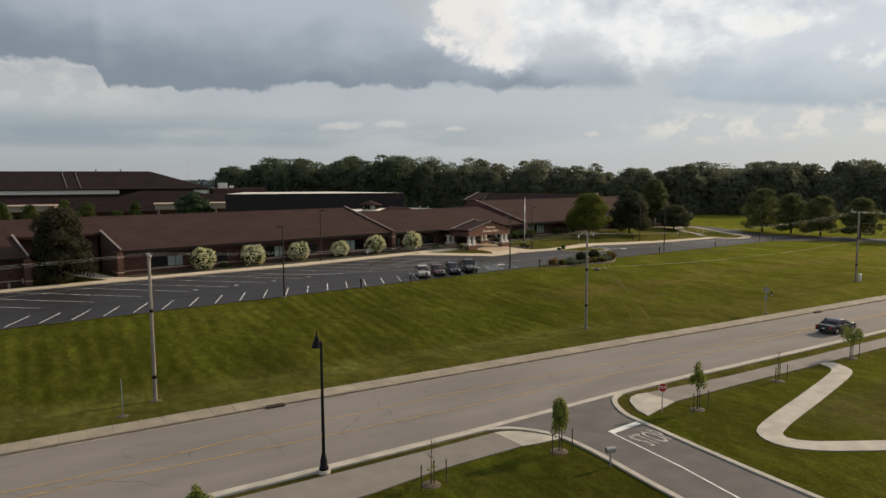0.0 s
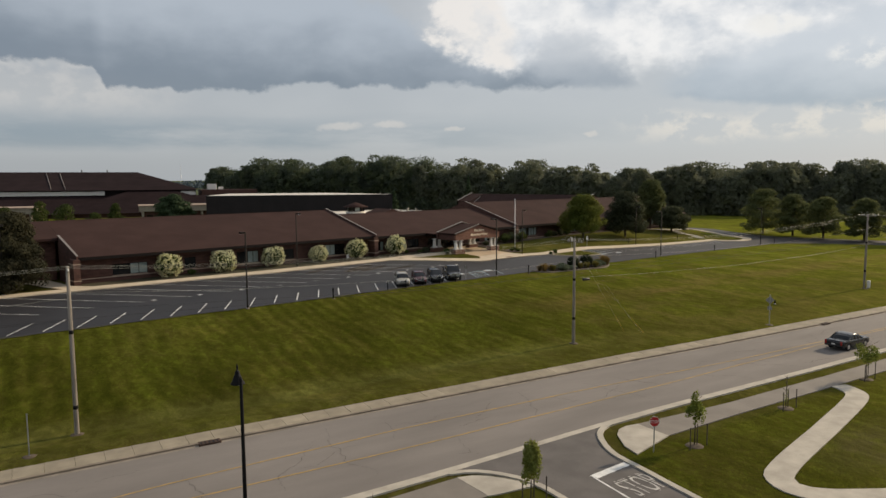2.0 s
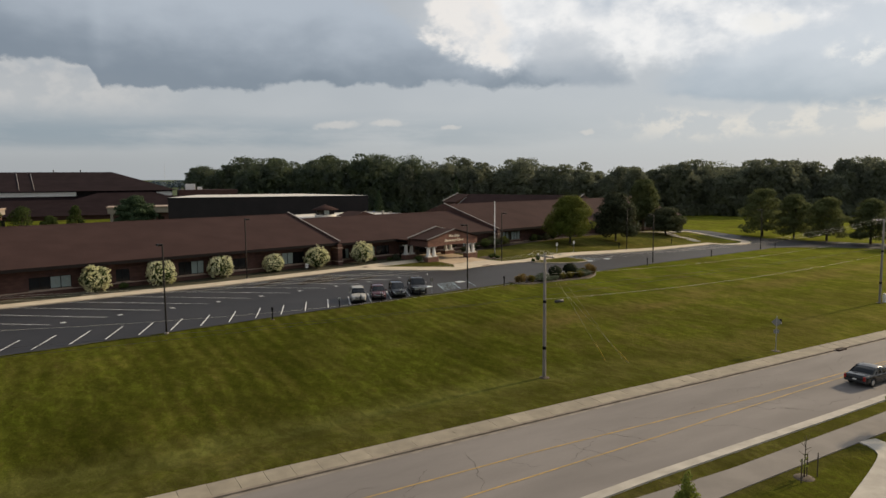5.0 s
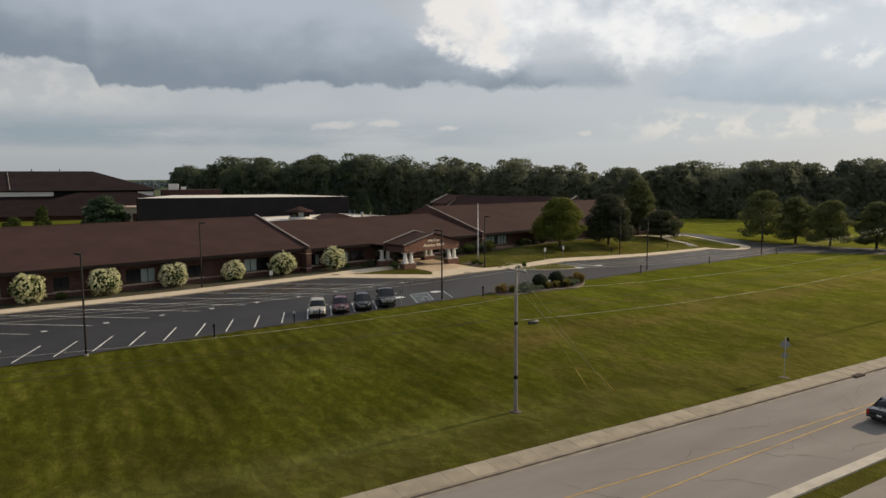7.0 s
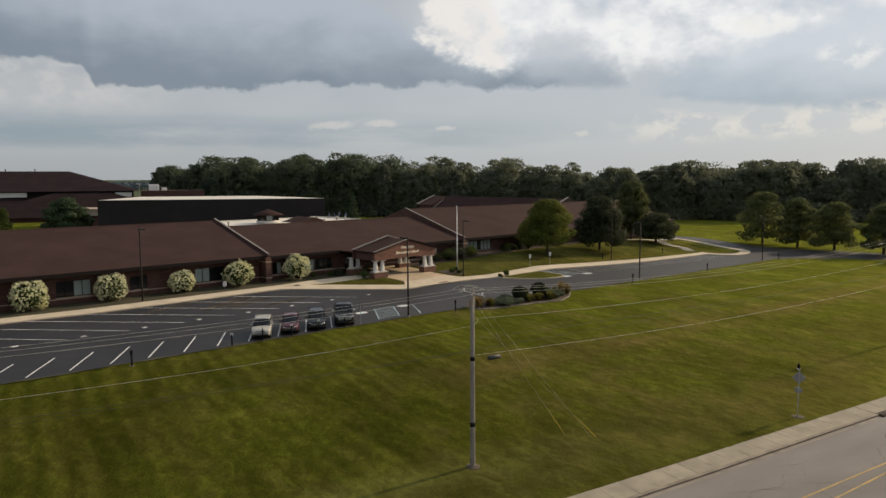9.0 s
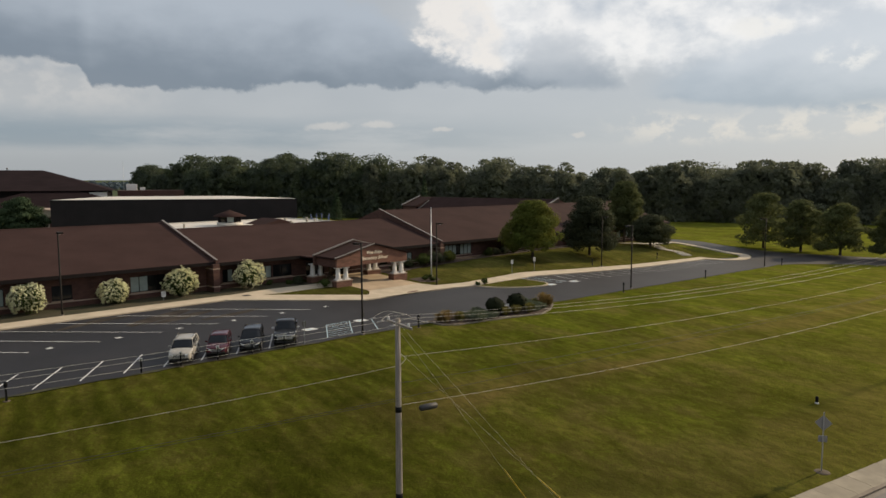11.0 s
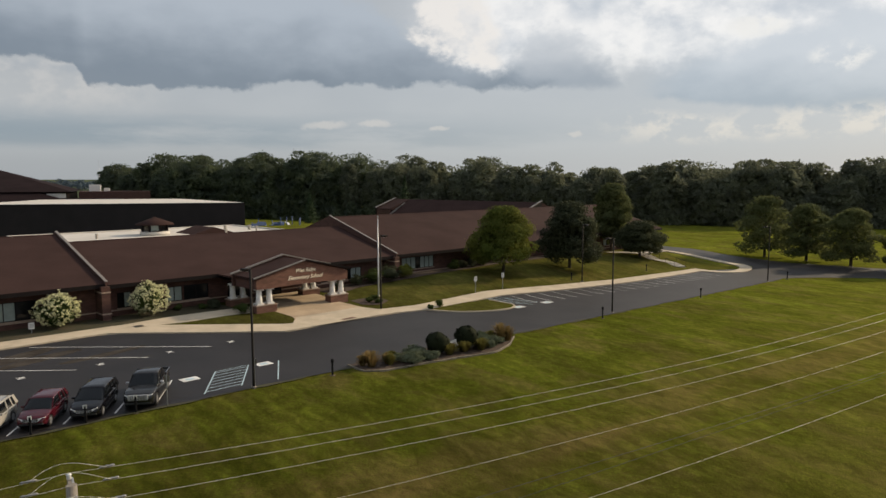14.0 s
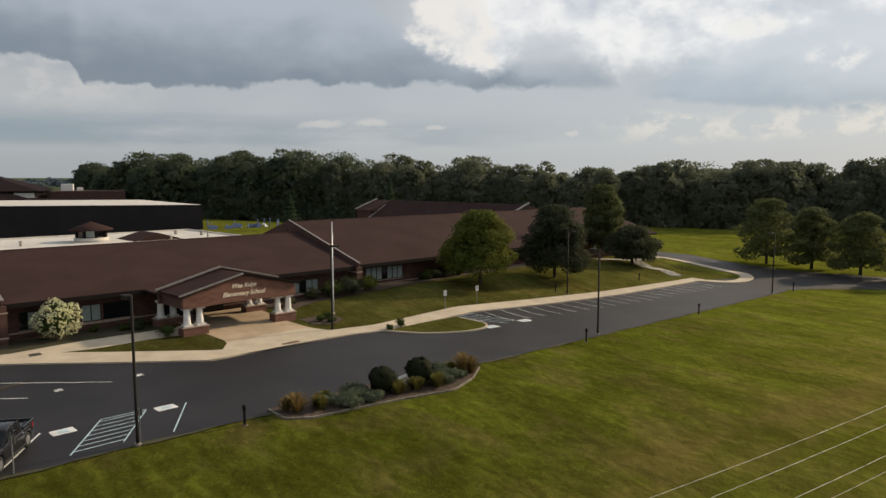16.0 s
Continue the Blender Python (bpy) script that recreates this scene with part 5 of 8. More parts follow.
# ---------------------------------------------------------------- sports hall behind
def wall_frame(x0, y0, x1, y1):
    d = math.degrees(math.atan2(y1 - y0, x1 - x0))
    return pose(x0, y0, 0, 0, 0, d), math.hypot(x1 - x0, y1 - y0)


m, ln = wall_frame(41.2, 178.0, 83.8, 161.2)
gym = thing("sports_hall", m, "dark clad flat-roofed sports hall block", "hall")
for nm, mt, e, z0, z1 in (("wall", M_GYM, 0.0, 1, 12.5), ("roof_edge", M_GYM, -0.1, 12.5, 12.66), ("roof", M_MEMBRANE, 0.25, 12.66, 12.72)):
    gbm = bmesh.new()
    prism(gbm, [(e, e), (ln - e, e), (ln - 17 - e, 34 - e), (e, 34 - e)], "z", z0, z1)
    part(nm, gbm, mt, gym, "pale flat roof" if nm == "roof" else "")
for i in range(int(ln / 6)):
    part("cladding_joint", boxed(i * 6 + 3, i * 6 + 3.05, -0.02, -0.002, 1, 12.45), M_GYM, gym)

# ---------------------------------------------------------------- lamps, poles and wires
def car_park_lamp(u, v, h=8.4, turn=0.0, two=False):
    o = thing("car_park_lamp", campus(u, v, 0.0, turn), "tall bronze car park lamp post with box head", "lamp post", "car park lamps")
    part("footing", lathe(bmesh.new(), [(0.20, -0.3), (0.20, 0.10), (0.17, 0.14)], 12), M_GUTTER, o, "round stained concrete footing")
    part("post", lathe(bmesh.new(), [(0.095, 0.14), (0.09, 0.55), (0.08, h)], 8), M_BRONZE, o)
    part("arm", boxed(-0.04, 0.04, 0, 0.55, h - 0.18, h - 0.10), M_BRONZE, o)
    head = part("head", boxed(-0.24, 0.24, 0.35, 1.0, h - 0.2, h - 0.02, bevel=0.03), M_BRONZE, o)
    part("lens", boxed(-0.19, 0.19, 0.42, 0.94, h - 0.215, h - 0.2), M_ALU, head)
    return o


for u, v, turn in ((-38.5, 1.6, 0), (0.0, -0.1, 0), (43.2, -2.1, 0), (84.6, -3.6, 0), (-76, 3.6, 0), (-17.9, 25.0, 180), (24.65, 15.8, 180), (60.7, 13.7, 180), (-56.5, 26.8, 180), (112, 42, 90)):
    car_park_lamp(u, v, 8.4, turn)


def street_lamp(x, y):
    o = thing("street_lamp", roadside(x, y, 0.0, -94), "black ornamental street lamp with hanging bell shade", "street lamp")
    part("footing", lathe(bmesh.new(), [(0.36, -0.3), (0.36, 0.16), (0.32, 0.2)], 18), M_CONC, o, "round pale concrete footing")
    part("base", lathe(bmesh.new(), [(0.26, 0.2), (0.26, 0.34), (0.20, 0.42), (0.19, 0.75), (0.15, 0.85), (0.14, 1.0), (0.105, 1.12)], 16), M_BLACK, o)
    part("post", lathe(bmesh.new(), [(0.095, 1.12), (0.085, 4.0), (0.07, 7.25), (0.03, 7.4)], 12), M_BLACK, o)
    arm = bmesh.new()
    pts = [(0, 0, 6.8), (-0.22, 0, 7.12), (-0.5, 0, 7.42), (-0.82, 0, 7.5)]
    for a, b in zip(pts, pts[1:]):
        tube(arm, a, b, 0.03, 0.03, 8)
    part("arm", arm, M_BLACK, o)
    sh = part("shade", lathe(bmesh.new(), [(0.03, 7.62), (0.05, 7.5), (0.10, 7.44), (0.12, 7.3), (0.17, 7.22), (0.22, 7.05), (0.30, 6.92), (0.32, 6.86)], 18, (-0.84, 0, 0), False), M_BLACK, o)
    part("lens", lathe(bmesh.new(), [(0.29, 6.9), (0.26, 6.84), (0.1, 6.80)], 18, (-0.84, 0, 0)), M_ALU, sh)
    part("finial", lathe(bmesh.new(), [(0.02, 7.6), (0.05, 7.66), (0.03, 7.74), (0.005, 7.8)], 10, (-0.84, 0, 0)), M_BLACK, sh)
    return o


street_lamp(12.0, 32.75)

POLES = [(-40.0, 51.6, 11.2), (6.1, 52.1, 11.1), (49.0, 52.5, 10.2), (102.3, 53.5, 10.3), (152.0, 55.0, 10.3), (205.0, 57.0, 10.3)]


def utility_pole(x, y, h, arm_two=False, low_band=2.35):
    o = thing("utility_pole", roadside(x, y, 0), "weathered grey wooden utility pole with crossarm", "utility pole", "utility poles")
    part("shaft", lathe(bmesh.new(), [(0.165, -0.5), (0.155, 0.0), (0.138, h * 0.4), (0.105, h)], 14), M_WOOD_POLE, o)
    for z, hh in ((low_band, 0.26), (h * 0.605, 0.24)):
        part("band", lathe(bmesh.new(), [(0.158 - 0.0035 * z, z), (0.158 - 0.0035 * z, z + hh)], 14), M_BLACK, o)
    arm = part("crossarm", boxed(-0.035, 0.035, -1.1, 0.98, h - 0.30, h - 0.21, bevel=0.01), M_WOOD_POLE, o)
    for yy in (-0.95, 0.1, 0.85):
        part("insulator", lathe(bmesh.new(), [(0.03, h - 0.21), (0.06, h - 0.17), (0.04, h - 0.13), (0.065, h - 0.09), (0.03, h - 0.06)], 10, (0, yy, 0)), M_ALU, arm)
    if arm_two:
        for yy, up in ((-0.95, 0.20), (0.1, 0.30), (0.85, 0.24)):
            jb = bmesh.new()
            pts = [Vector((-0.75 + 1.5 * k / 10, yy + 0.10 * math.sin(k * 0.6), h - 0.08 + up * math.sin(math.pi * k / 10))) for k in range(11)]
            for a, b in zip(pts, pts[1:]):
                tube(jb, a, b, 0.006, 0.006, 5)
            part("jumper_wire", jb, M_WIRE, o)
            for s in (-0.75, 0.75):
                part("strain_insulator", lathe(bmesh.new(), [(0.012, -0.16), (0.03, -0.11), (0.018, -0.05), (0.032, 0.0), (0.018, 0.05), (0.03, 0.11), (0.012, 0.16)], 8), M_SIGNBACK, o).matrix_basis = pose(s, yy, h - 0.07, 0, 90, 0)
        part("arm_brace", boxed(0.04, 0.09, -1.1, 0.98, h - 0.30, h - 0.21, bevel=0.01), M_STEEL, o)
        lb = bmesh.new()
        pts = [Vector((0.08 + 0.22 * math.sin(math.pi * k / 8), -0.1, 8.25 + 0.42 * k / 8)) for k in range(9)]
        for a, b in zip(pts, pts[1:]):
            tube(lb, a, b, 0.012, 0.012, 5)
        part("jumper_wire", lb, M_WIRE, o)
    part("dirt", lathe(bmesh.new(), [(0.50, -0.05), (0.38, 0.03), (0.18, 0.06)], 14), M_DIRT, o, "bare earth round the foot")
    return o


for i, (x, y, h) in enumerate(POLES):
    utility_pole(x, y, h, i in (2, 3), 1.72 if i == 1 else 2.35)


def wire(name, a, b, sag, r, mat, label):
    cu = bpy.data.curves.new(name, "CURVE")
    cu.dimensions, cu.bevel_depth, cu.bevel_resolution = "3D", r, 1
    n = 24
    sp = cu.splines.new("POLY")
    sp.points.add(n)
    for i in range(n + 1):
        f = i / n
        p = Vector(a).lerp(Vector(b), f)
        sp.points[i].co = (p.x, p.y, p.z - 4 * sag * f * (1 - f), 1)
    cu.materials.append(mat)
    return tagged(new(name, cu), label, "wire", "overhead wires")


for (x0, y0, h0), (x1, y1, h1) in zip(POLES, POLES[1:]):
    z0, z1 = Z(x0, y0) + h0, Z(x1, y1) + h1
    for dy in (-0.95, 0.1, 0.85):
        wire("overhead_wire", (x0, y0 + dy, z0 - 0.06), (x1, y1 + dy, z1 - 0.06), 1.0 if x0 > 40 else 0.6, 0.005, M_WIRE, "thin bare power wire strung between poles")
    wire("overhead_wire", (x0, y0 + 0.2, z0 - 1.7), (x1, y1 + 0.2, z1 - 2.1), 0.7, 0.005, M_WIRE, "thin bare neutral wire strung between poles")
    wire("overhead_wire", (x0, y0 - 0.1, z0 - 2.75), (x1, y1 - 0.1, z1 - 3.4), 0.3, 0.007, M_CABLE, "thin dark service cable strung between poles")
    wire("overhead_wire", (x0, y0 - 0.1, z0 - 3.4), (x1, y1 - 0.1, z1 - 3.5), 0.12, 0.007, M_CABLE, "thin dark service cable strung between poles")
x0, y0, h0 = POLES[2]
x1, y1, h1 = POLES[3]
wire("overhead_cable", (x0 + 0.18, y0 - 0.05, 6.5), (x1, y1 + 0.1, Z(x1, y1) + 5.95), 0.6, 0.0065, M_WIRE, "thicker grey telephone cable strung between poles")
sp = part("cable_splice", lathe(bmesh.new(), [(0.05, -0.45), (0.13, -0.38), (0.14, 0.0), (0.13, 0.38), (0.05, 0.45)], 12), M_CABLE)
sp.matrix_world = pose(x0 + 1.35, y0 - 0.2, 6.25, 0, 90, 0)
tagged(sp, "black cable splice case hanging from the cable", "splice case")
# guy wires with yellow guards
for ax, ay, zt in ((56.5, 53.2, 9.6), (57.9, 51.8, 8.7), (57.7, 52.0, 9.9)):
    az0 = Z(ax, ay)
    wire("guy_wire", (x0 + 0.14, y0, zt), (ax, ay, az0 - 0.05), 0.0, 0.003, M_WIRE, "thin steel guy wire from pole to ground")
    if zt != 9.9:
        d = (Vector((x0 + 0.14, y0, zt)) - Vector((ax, ay, az0))).normalized()
        bm = bmesh.new()
        tube(bm, Vector((ax, ay, az0)) + d * 0.1, Vector((ax, ay, az0)) + d * 2.5, 0.024, 0.024, 8)
        tagged(part("guy_guard", bm, plain("yellow_plastic", (0.52, 0.36, 0.03), 0.5)), "yellow plastic guard on a guy wire", "guy guard", "guy guards")


# ---------------------------------------------------------------- signs and small street furniture
def octagon(r, y0, y1, name_z):
    bm = bmesh.new()
    prism(bm, [(r * math.cos(radians(22.5 + 45 * i)), name_z + r * math.sin(radians(22.5 + 45 * i))) for i in range(8)], "y", y0, y1)
    return bm


o = thing("stop_sign", roadside(35.25, 29.8, 0, -28), "red octagonal stop sign on a steel post", "sign")
part("post", boxed(-0.03, 0.03, -0.02, 0.02, -0.3, 2.2), M_STEEL, o)
pl = part("plate", octagon(0.32, -0.045, -0.025, 1.88), M_WHITE, o)
face = part("face", octagon(0.30, -0.052, -0.046, 1.88), M_RED, pl)
tx = part("lettering", text_mesh("lettering", "STOP", 0.24, 0.002, 0, 0.004), M_WHITE, pl)
tx.matrix_basis = pose(0, -0.056, 1.88, 90, 0, 0)

o = thing("warning_sign", roadside(72.1, 47.3, 0, -52), "grey backed diamond sign seen from behind", "sign")
part("post", boxed(-0.03, 0.03, -0.03, 0.03, -0.3, 3.3), M_STEEL, o)
bm = bmesh.new()
prism(bm, [(0.43, 2.70), (0, 3.13), (-0.43, 2.70), (0, 2.27)], "y", 0.032, 0.05)
part("plate", bm, M_SIGNBACK, o)
part("plaque", boxed(-0.22, 0.22, 0.032, 0.05, 1.65, 2.0), M_SIGNBACK, o)
part("dirt", lathe(bmesh.new(), [(0.5, -0.04), (0.36, 0.015), (0.1, 0.03)], 12), M_DIRT, o)


def marker_post(m, h=1.05, label="short black post lamp at the car park edge", cat="bollard", plate=False, group="post lamps"):
    o = thing("post_lamp" if not plate else "stall_marker", m, label, cat, group)
    part("post", boxed(-0.055, 0.055, -0.055, 0.055, -0.2, h), M_BLACK, o)
    if plate:
        bm = bmesh.new()
        prism(bm, [(-0.11, h - 0.22), (-0.06, h - 0.22), (-0.06, h - 0.08), (0.06, h - 0.08), (0.06, h - 0.22), (0.11, h - 0.22), (0.11, h), (-0.11, h)], "y", -0.075, -0.058)
        part("reflector", bm, M_WHITE, o)
    else:
        part("head", lathe(bmesh.new(), [(0.06, h - 0.14), (0.11, h - 0.08), (0.125, h + 0.06), (0.11, h + 0.17), (0.05, h + 0.23)], 12), M_BLACK, o)
    part("dirt", lathe(bmesh.new(), [(0.26, -0.05), (0.2, 0.02), (0.07, 0.03)], 12), M_DIRT, o)
    return o


for u in (-28.0, 5.9, 39.8, 61.4, 89.3):
    marker_post(campus(u, float(lot_edge(u)) - 0.7))
for i in range(5):
    u = -19.4 + 2.88 * i
    marker_post(campus(u, float(lot_edge(u)) + 0.15, 0, -33), 1.15, "black stall marker post with white reflector", "marker post", True, "stall markers")


def sign_post(m, h, w, ht, mat, label, face=None):
    o = thing("sign_post", m, label, "sign", "small signs")
    part("post", boxed(-0.025, 0.025, -0.025, 0.025, -0.2, h), M_STEEL, o)
    part("plate", boxed(-w / 2, w / 2, -0.045, -0.026, h - ht, h, bevel=0.004), mat, o)
    for i in range(3):
        part("text_bar", boxed(-w * 0.35, w * 0.35, -0.050, -0.046, h - ht * (0.3 + 0.22 * i), h - ht * (0.22 + 0.22 * i)), M_SIGNBACK if mat is M_WHITE else M_BAND, o)
    return o


for u, v in ((40.2, 15.9), (45.5, 15.9)):
    sign_post(campus(u, v, 0, -15), 2.1, 0.42, 0.62, M_WHITE, "white accessible parking sign on a post")
M_DULLBACK = material("dull_sign_back", (0.15, 0.135, 0.115), 0.8, vary=0.2)
for u, v in ((-5.9, 0.35), (0.25, 0.15)):
    sign_post(campus(u, v, 0, 150), 2.0, 0.30, 0.45, M_DULLBACK, "accessible parking sign seen from behind")
for u, v in ((-7.0, 27.0), (-59.5, 29.0)):
    sign_post(campus(u, v, 0, 0), 1.0, 0.5, 0.6, M_WHITE, "small white notice on a post")
for u, v in ((59.9, 15.0), (79.8, 14.0)):
    marker_post(campus(u, v, 0), 0.9)
o = thing("fire_hydrant", campus(-61.6, 27.0), "pale yellow fire hydrant beside the walk", "hydrant")
part("barrel", lathe(bmesh.new(), [(0.17, -0.1), (0.17, 0.05), (0.12, 0.08), (0.12, 0.55), (0.15, 0.58), (0.13, 0.68), (0.05, 0.78), (0.03, 0.84)], 14), M_CREAM, o)
for s in (-1, 1):
    bm = bmesh.new()
    tube(bm, (0, 0, 0.45), (s * 0.22, 0, 0.45), 0.06, 0.07, 10)
    part("nozzle", bm, M_CREAM, o)

# letter box on a post by the driveway
o = thing("mailbox", roadside(26.0, 25.2, 0, 80) @ Matrix.Scale(0.84, 4), "grey metal mailbox on a steel post", "mailbox")
part("post", boxed(-0.05, 0.05, -0.05, 0.05, -0.2, 1.0), M_STEEL, o)
bm = bmesh.new()
prism(bm, [(-0.16, 1.0), (0.16, 1.0), (0.16, 1.2)] + [(0.16 * math.cos(a), 1.2 + 0.16 * math.sin(a)) for a in np.linspace(0.3, math.pi - 0.3, 7)] + [(-0.16, 1.2)], "y", -0.34, 0.34)
bx = part("box", bm, M_SIGNBACK, o)
part("door", boxed(-0.15, 0.15, -0.36, -0.342, 1.01, 1.24), M_STEEL, bx)
part("flag", boxed(0.165, 0.18, 0.0, 0.22, 1.2, 1.26), M_RED, bx)

# storm drains in the far kerb
for x in (12.9, 77.7):
    y = float(np.interp(x, [p[0] for p in FAR_KERB], [p[1] for p in FAR_KERB]))
    d = part("storm_drain", boxed(-0.65, 0.65, -0.28, 0.26, -0.1, 0.155, bevel=0.02), material("rusty_iron", (0.06, 0.035, 0.025), 0.9, vary=0.4))
    d.matrix_world = roadside(x, y)
    for k in range(5):
        part("grate_bar", boxed(-0.55 + k * 0.24, -0.47 + k * 0.24, -0.26, 0.1, 0.156, 0.166), M_BLACK, d)
    tagged(d, "rust-brown storm drain set into the kerb", "drain", "storm drains")

# flagpole
o = thing("flagpole", campus(28.4, 20.8), "tall white flagpole with no flag", "flagpole")
part("pole", lathe(bmesh.new(), [(0.10, -0.2), (0.09, 3), (0.045, 9.5)], 12), M_ALU, o)
part("ball", lathe(bmesh.new(), [(0.02, 9.5), (0.09, 9.58), (0.09, 9.64), (0.02, 9.72)], 12), M_ALU, o)
part("collar", lathe(bmesh.new(), [(0.2, -0.1), (0.2, 0.08), (0.11, 0.16)], 12), M_CONC, o)

# two flights of steps with rails up to the end of the school
stp = thing("garden_steps", None, "pale concrete steps with handrails climbing the lawn", "steps")


def flight(p0, p1, width, n):
    """Steps from p0 up to p1, both in the school's ground plan, each laid on the slope."""
    (x0, y0), (x1, y1) = to_world(*p0), to_world(*p1)
    L2 = math.hypot(x1 - x0, y1 - y0)
    turn = math.degrees(math.atan2(y1 - y0, x1 - x0)) - 90
    z0, z1 = Z(x0, y0), Z(x1, y1)
    m = pose(x0, y0, z0, 0, 0, turn)
    for k in range(n):
        s = part("step", boxed(-width / 2, width / 2, k * L2 / n, (k + 1) * L2 / n + 0.05, -0.4 + (z1 - z0) * k / n, 0.12 + (z1 - z0) * (k + 0.6) / n), M_CONC, stp)
        s.matrix_world = m
    for sd in (-width / 2 - 0.1, width / 2 + 0.1):
        bm = bmesh.new()
        tube(bm, (sd, 0, 0.95), (sd, L2, 0.95 + z1 - z0), 0.035, 0.035, 8)
        r = part("handrail", bm, M_BRONZE, stp)
        r.matrix_world = m
        for k in (0.05, 0.5, 0.95):
            bm = bmesh.new()
            tube(bm, (sd, L2 * k, -0.2 + (z1 - z0) * k), (sd, L2 * k, 0.95 + (z1 - z0) * k), 0.02, 0.02, 6)
            part("rail_post", bm, M_BRONZE, r)


flight((90.2, 13.2), (91.9, 16.0), 2.0, 7)
flight((90.9, 18.6), (93.4, 22.2), 2.0, 7)
setting("pavement", strip_mesh("pavement", uv_line([(90.9, 16.5), (90.1, 17.6), (90.1, 19.1)]), uv_line([(92.8, 15.5), (92.6, 17.2), (91.7, 18.1)]), 0.14, 0.6), M_CONC, "pale concrete landing between flights of steps", "pavement")
setting("pavement", strip_mesh("pavement", uv_line([(88.5, 26.6), (93.0, 22.6), (98.0, 22.2), (104.6, 22.6)]), uv_line([(89.5, 28.4), (94.5, 24.2), (98.0, 23.8), (104.6, 24.2)]), 0.12, 0.8), M_CONC, "pale concrete walk at the end of the school", "pavement")


# ---------------------------------------------------------------- vehicles
M_TYRE = plain("tyre_rubber", (0.015, 0.015, 0.015), 0.85)
M_RIM = plain("alloy_rim", (0.50, 0.50, 0.51), 0.3, 0.8)
M_CARGLASS = plain("car_glass", (0.007, 0.009, 0.011), 0.05, 0.0, 0.36)
M_LIGHT = plain("headlight_glass", (0.62, 0.63, 0.64), 0.12, 0.1, 0.8)
M_TAIL = plain("tail_light", (0.30, 0.012, 0.012), 0.2)
M_TRIM = plain("black_trim", (0.018, 0.018, 0.018), 0.6)
M_CHROME = plain("chrome", (0.62, 0.62, 0.63), 0.15, 0.95)
# Pale grey holds the sky reflection that plain chrome would show.
M_GRILLE = plain("sky_pale_metal", (0.55, 0.55, 0.56), 0.4, 0.3)


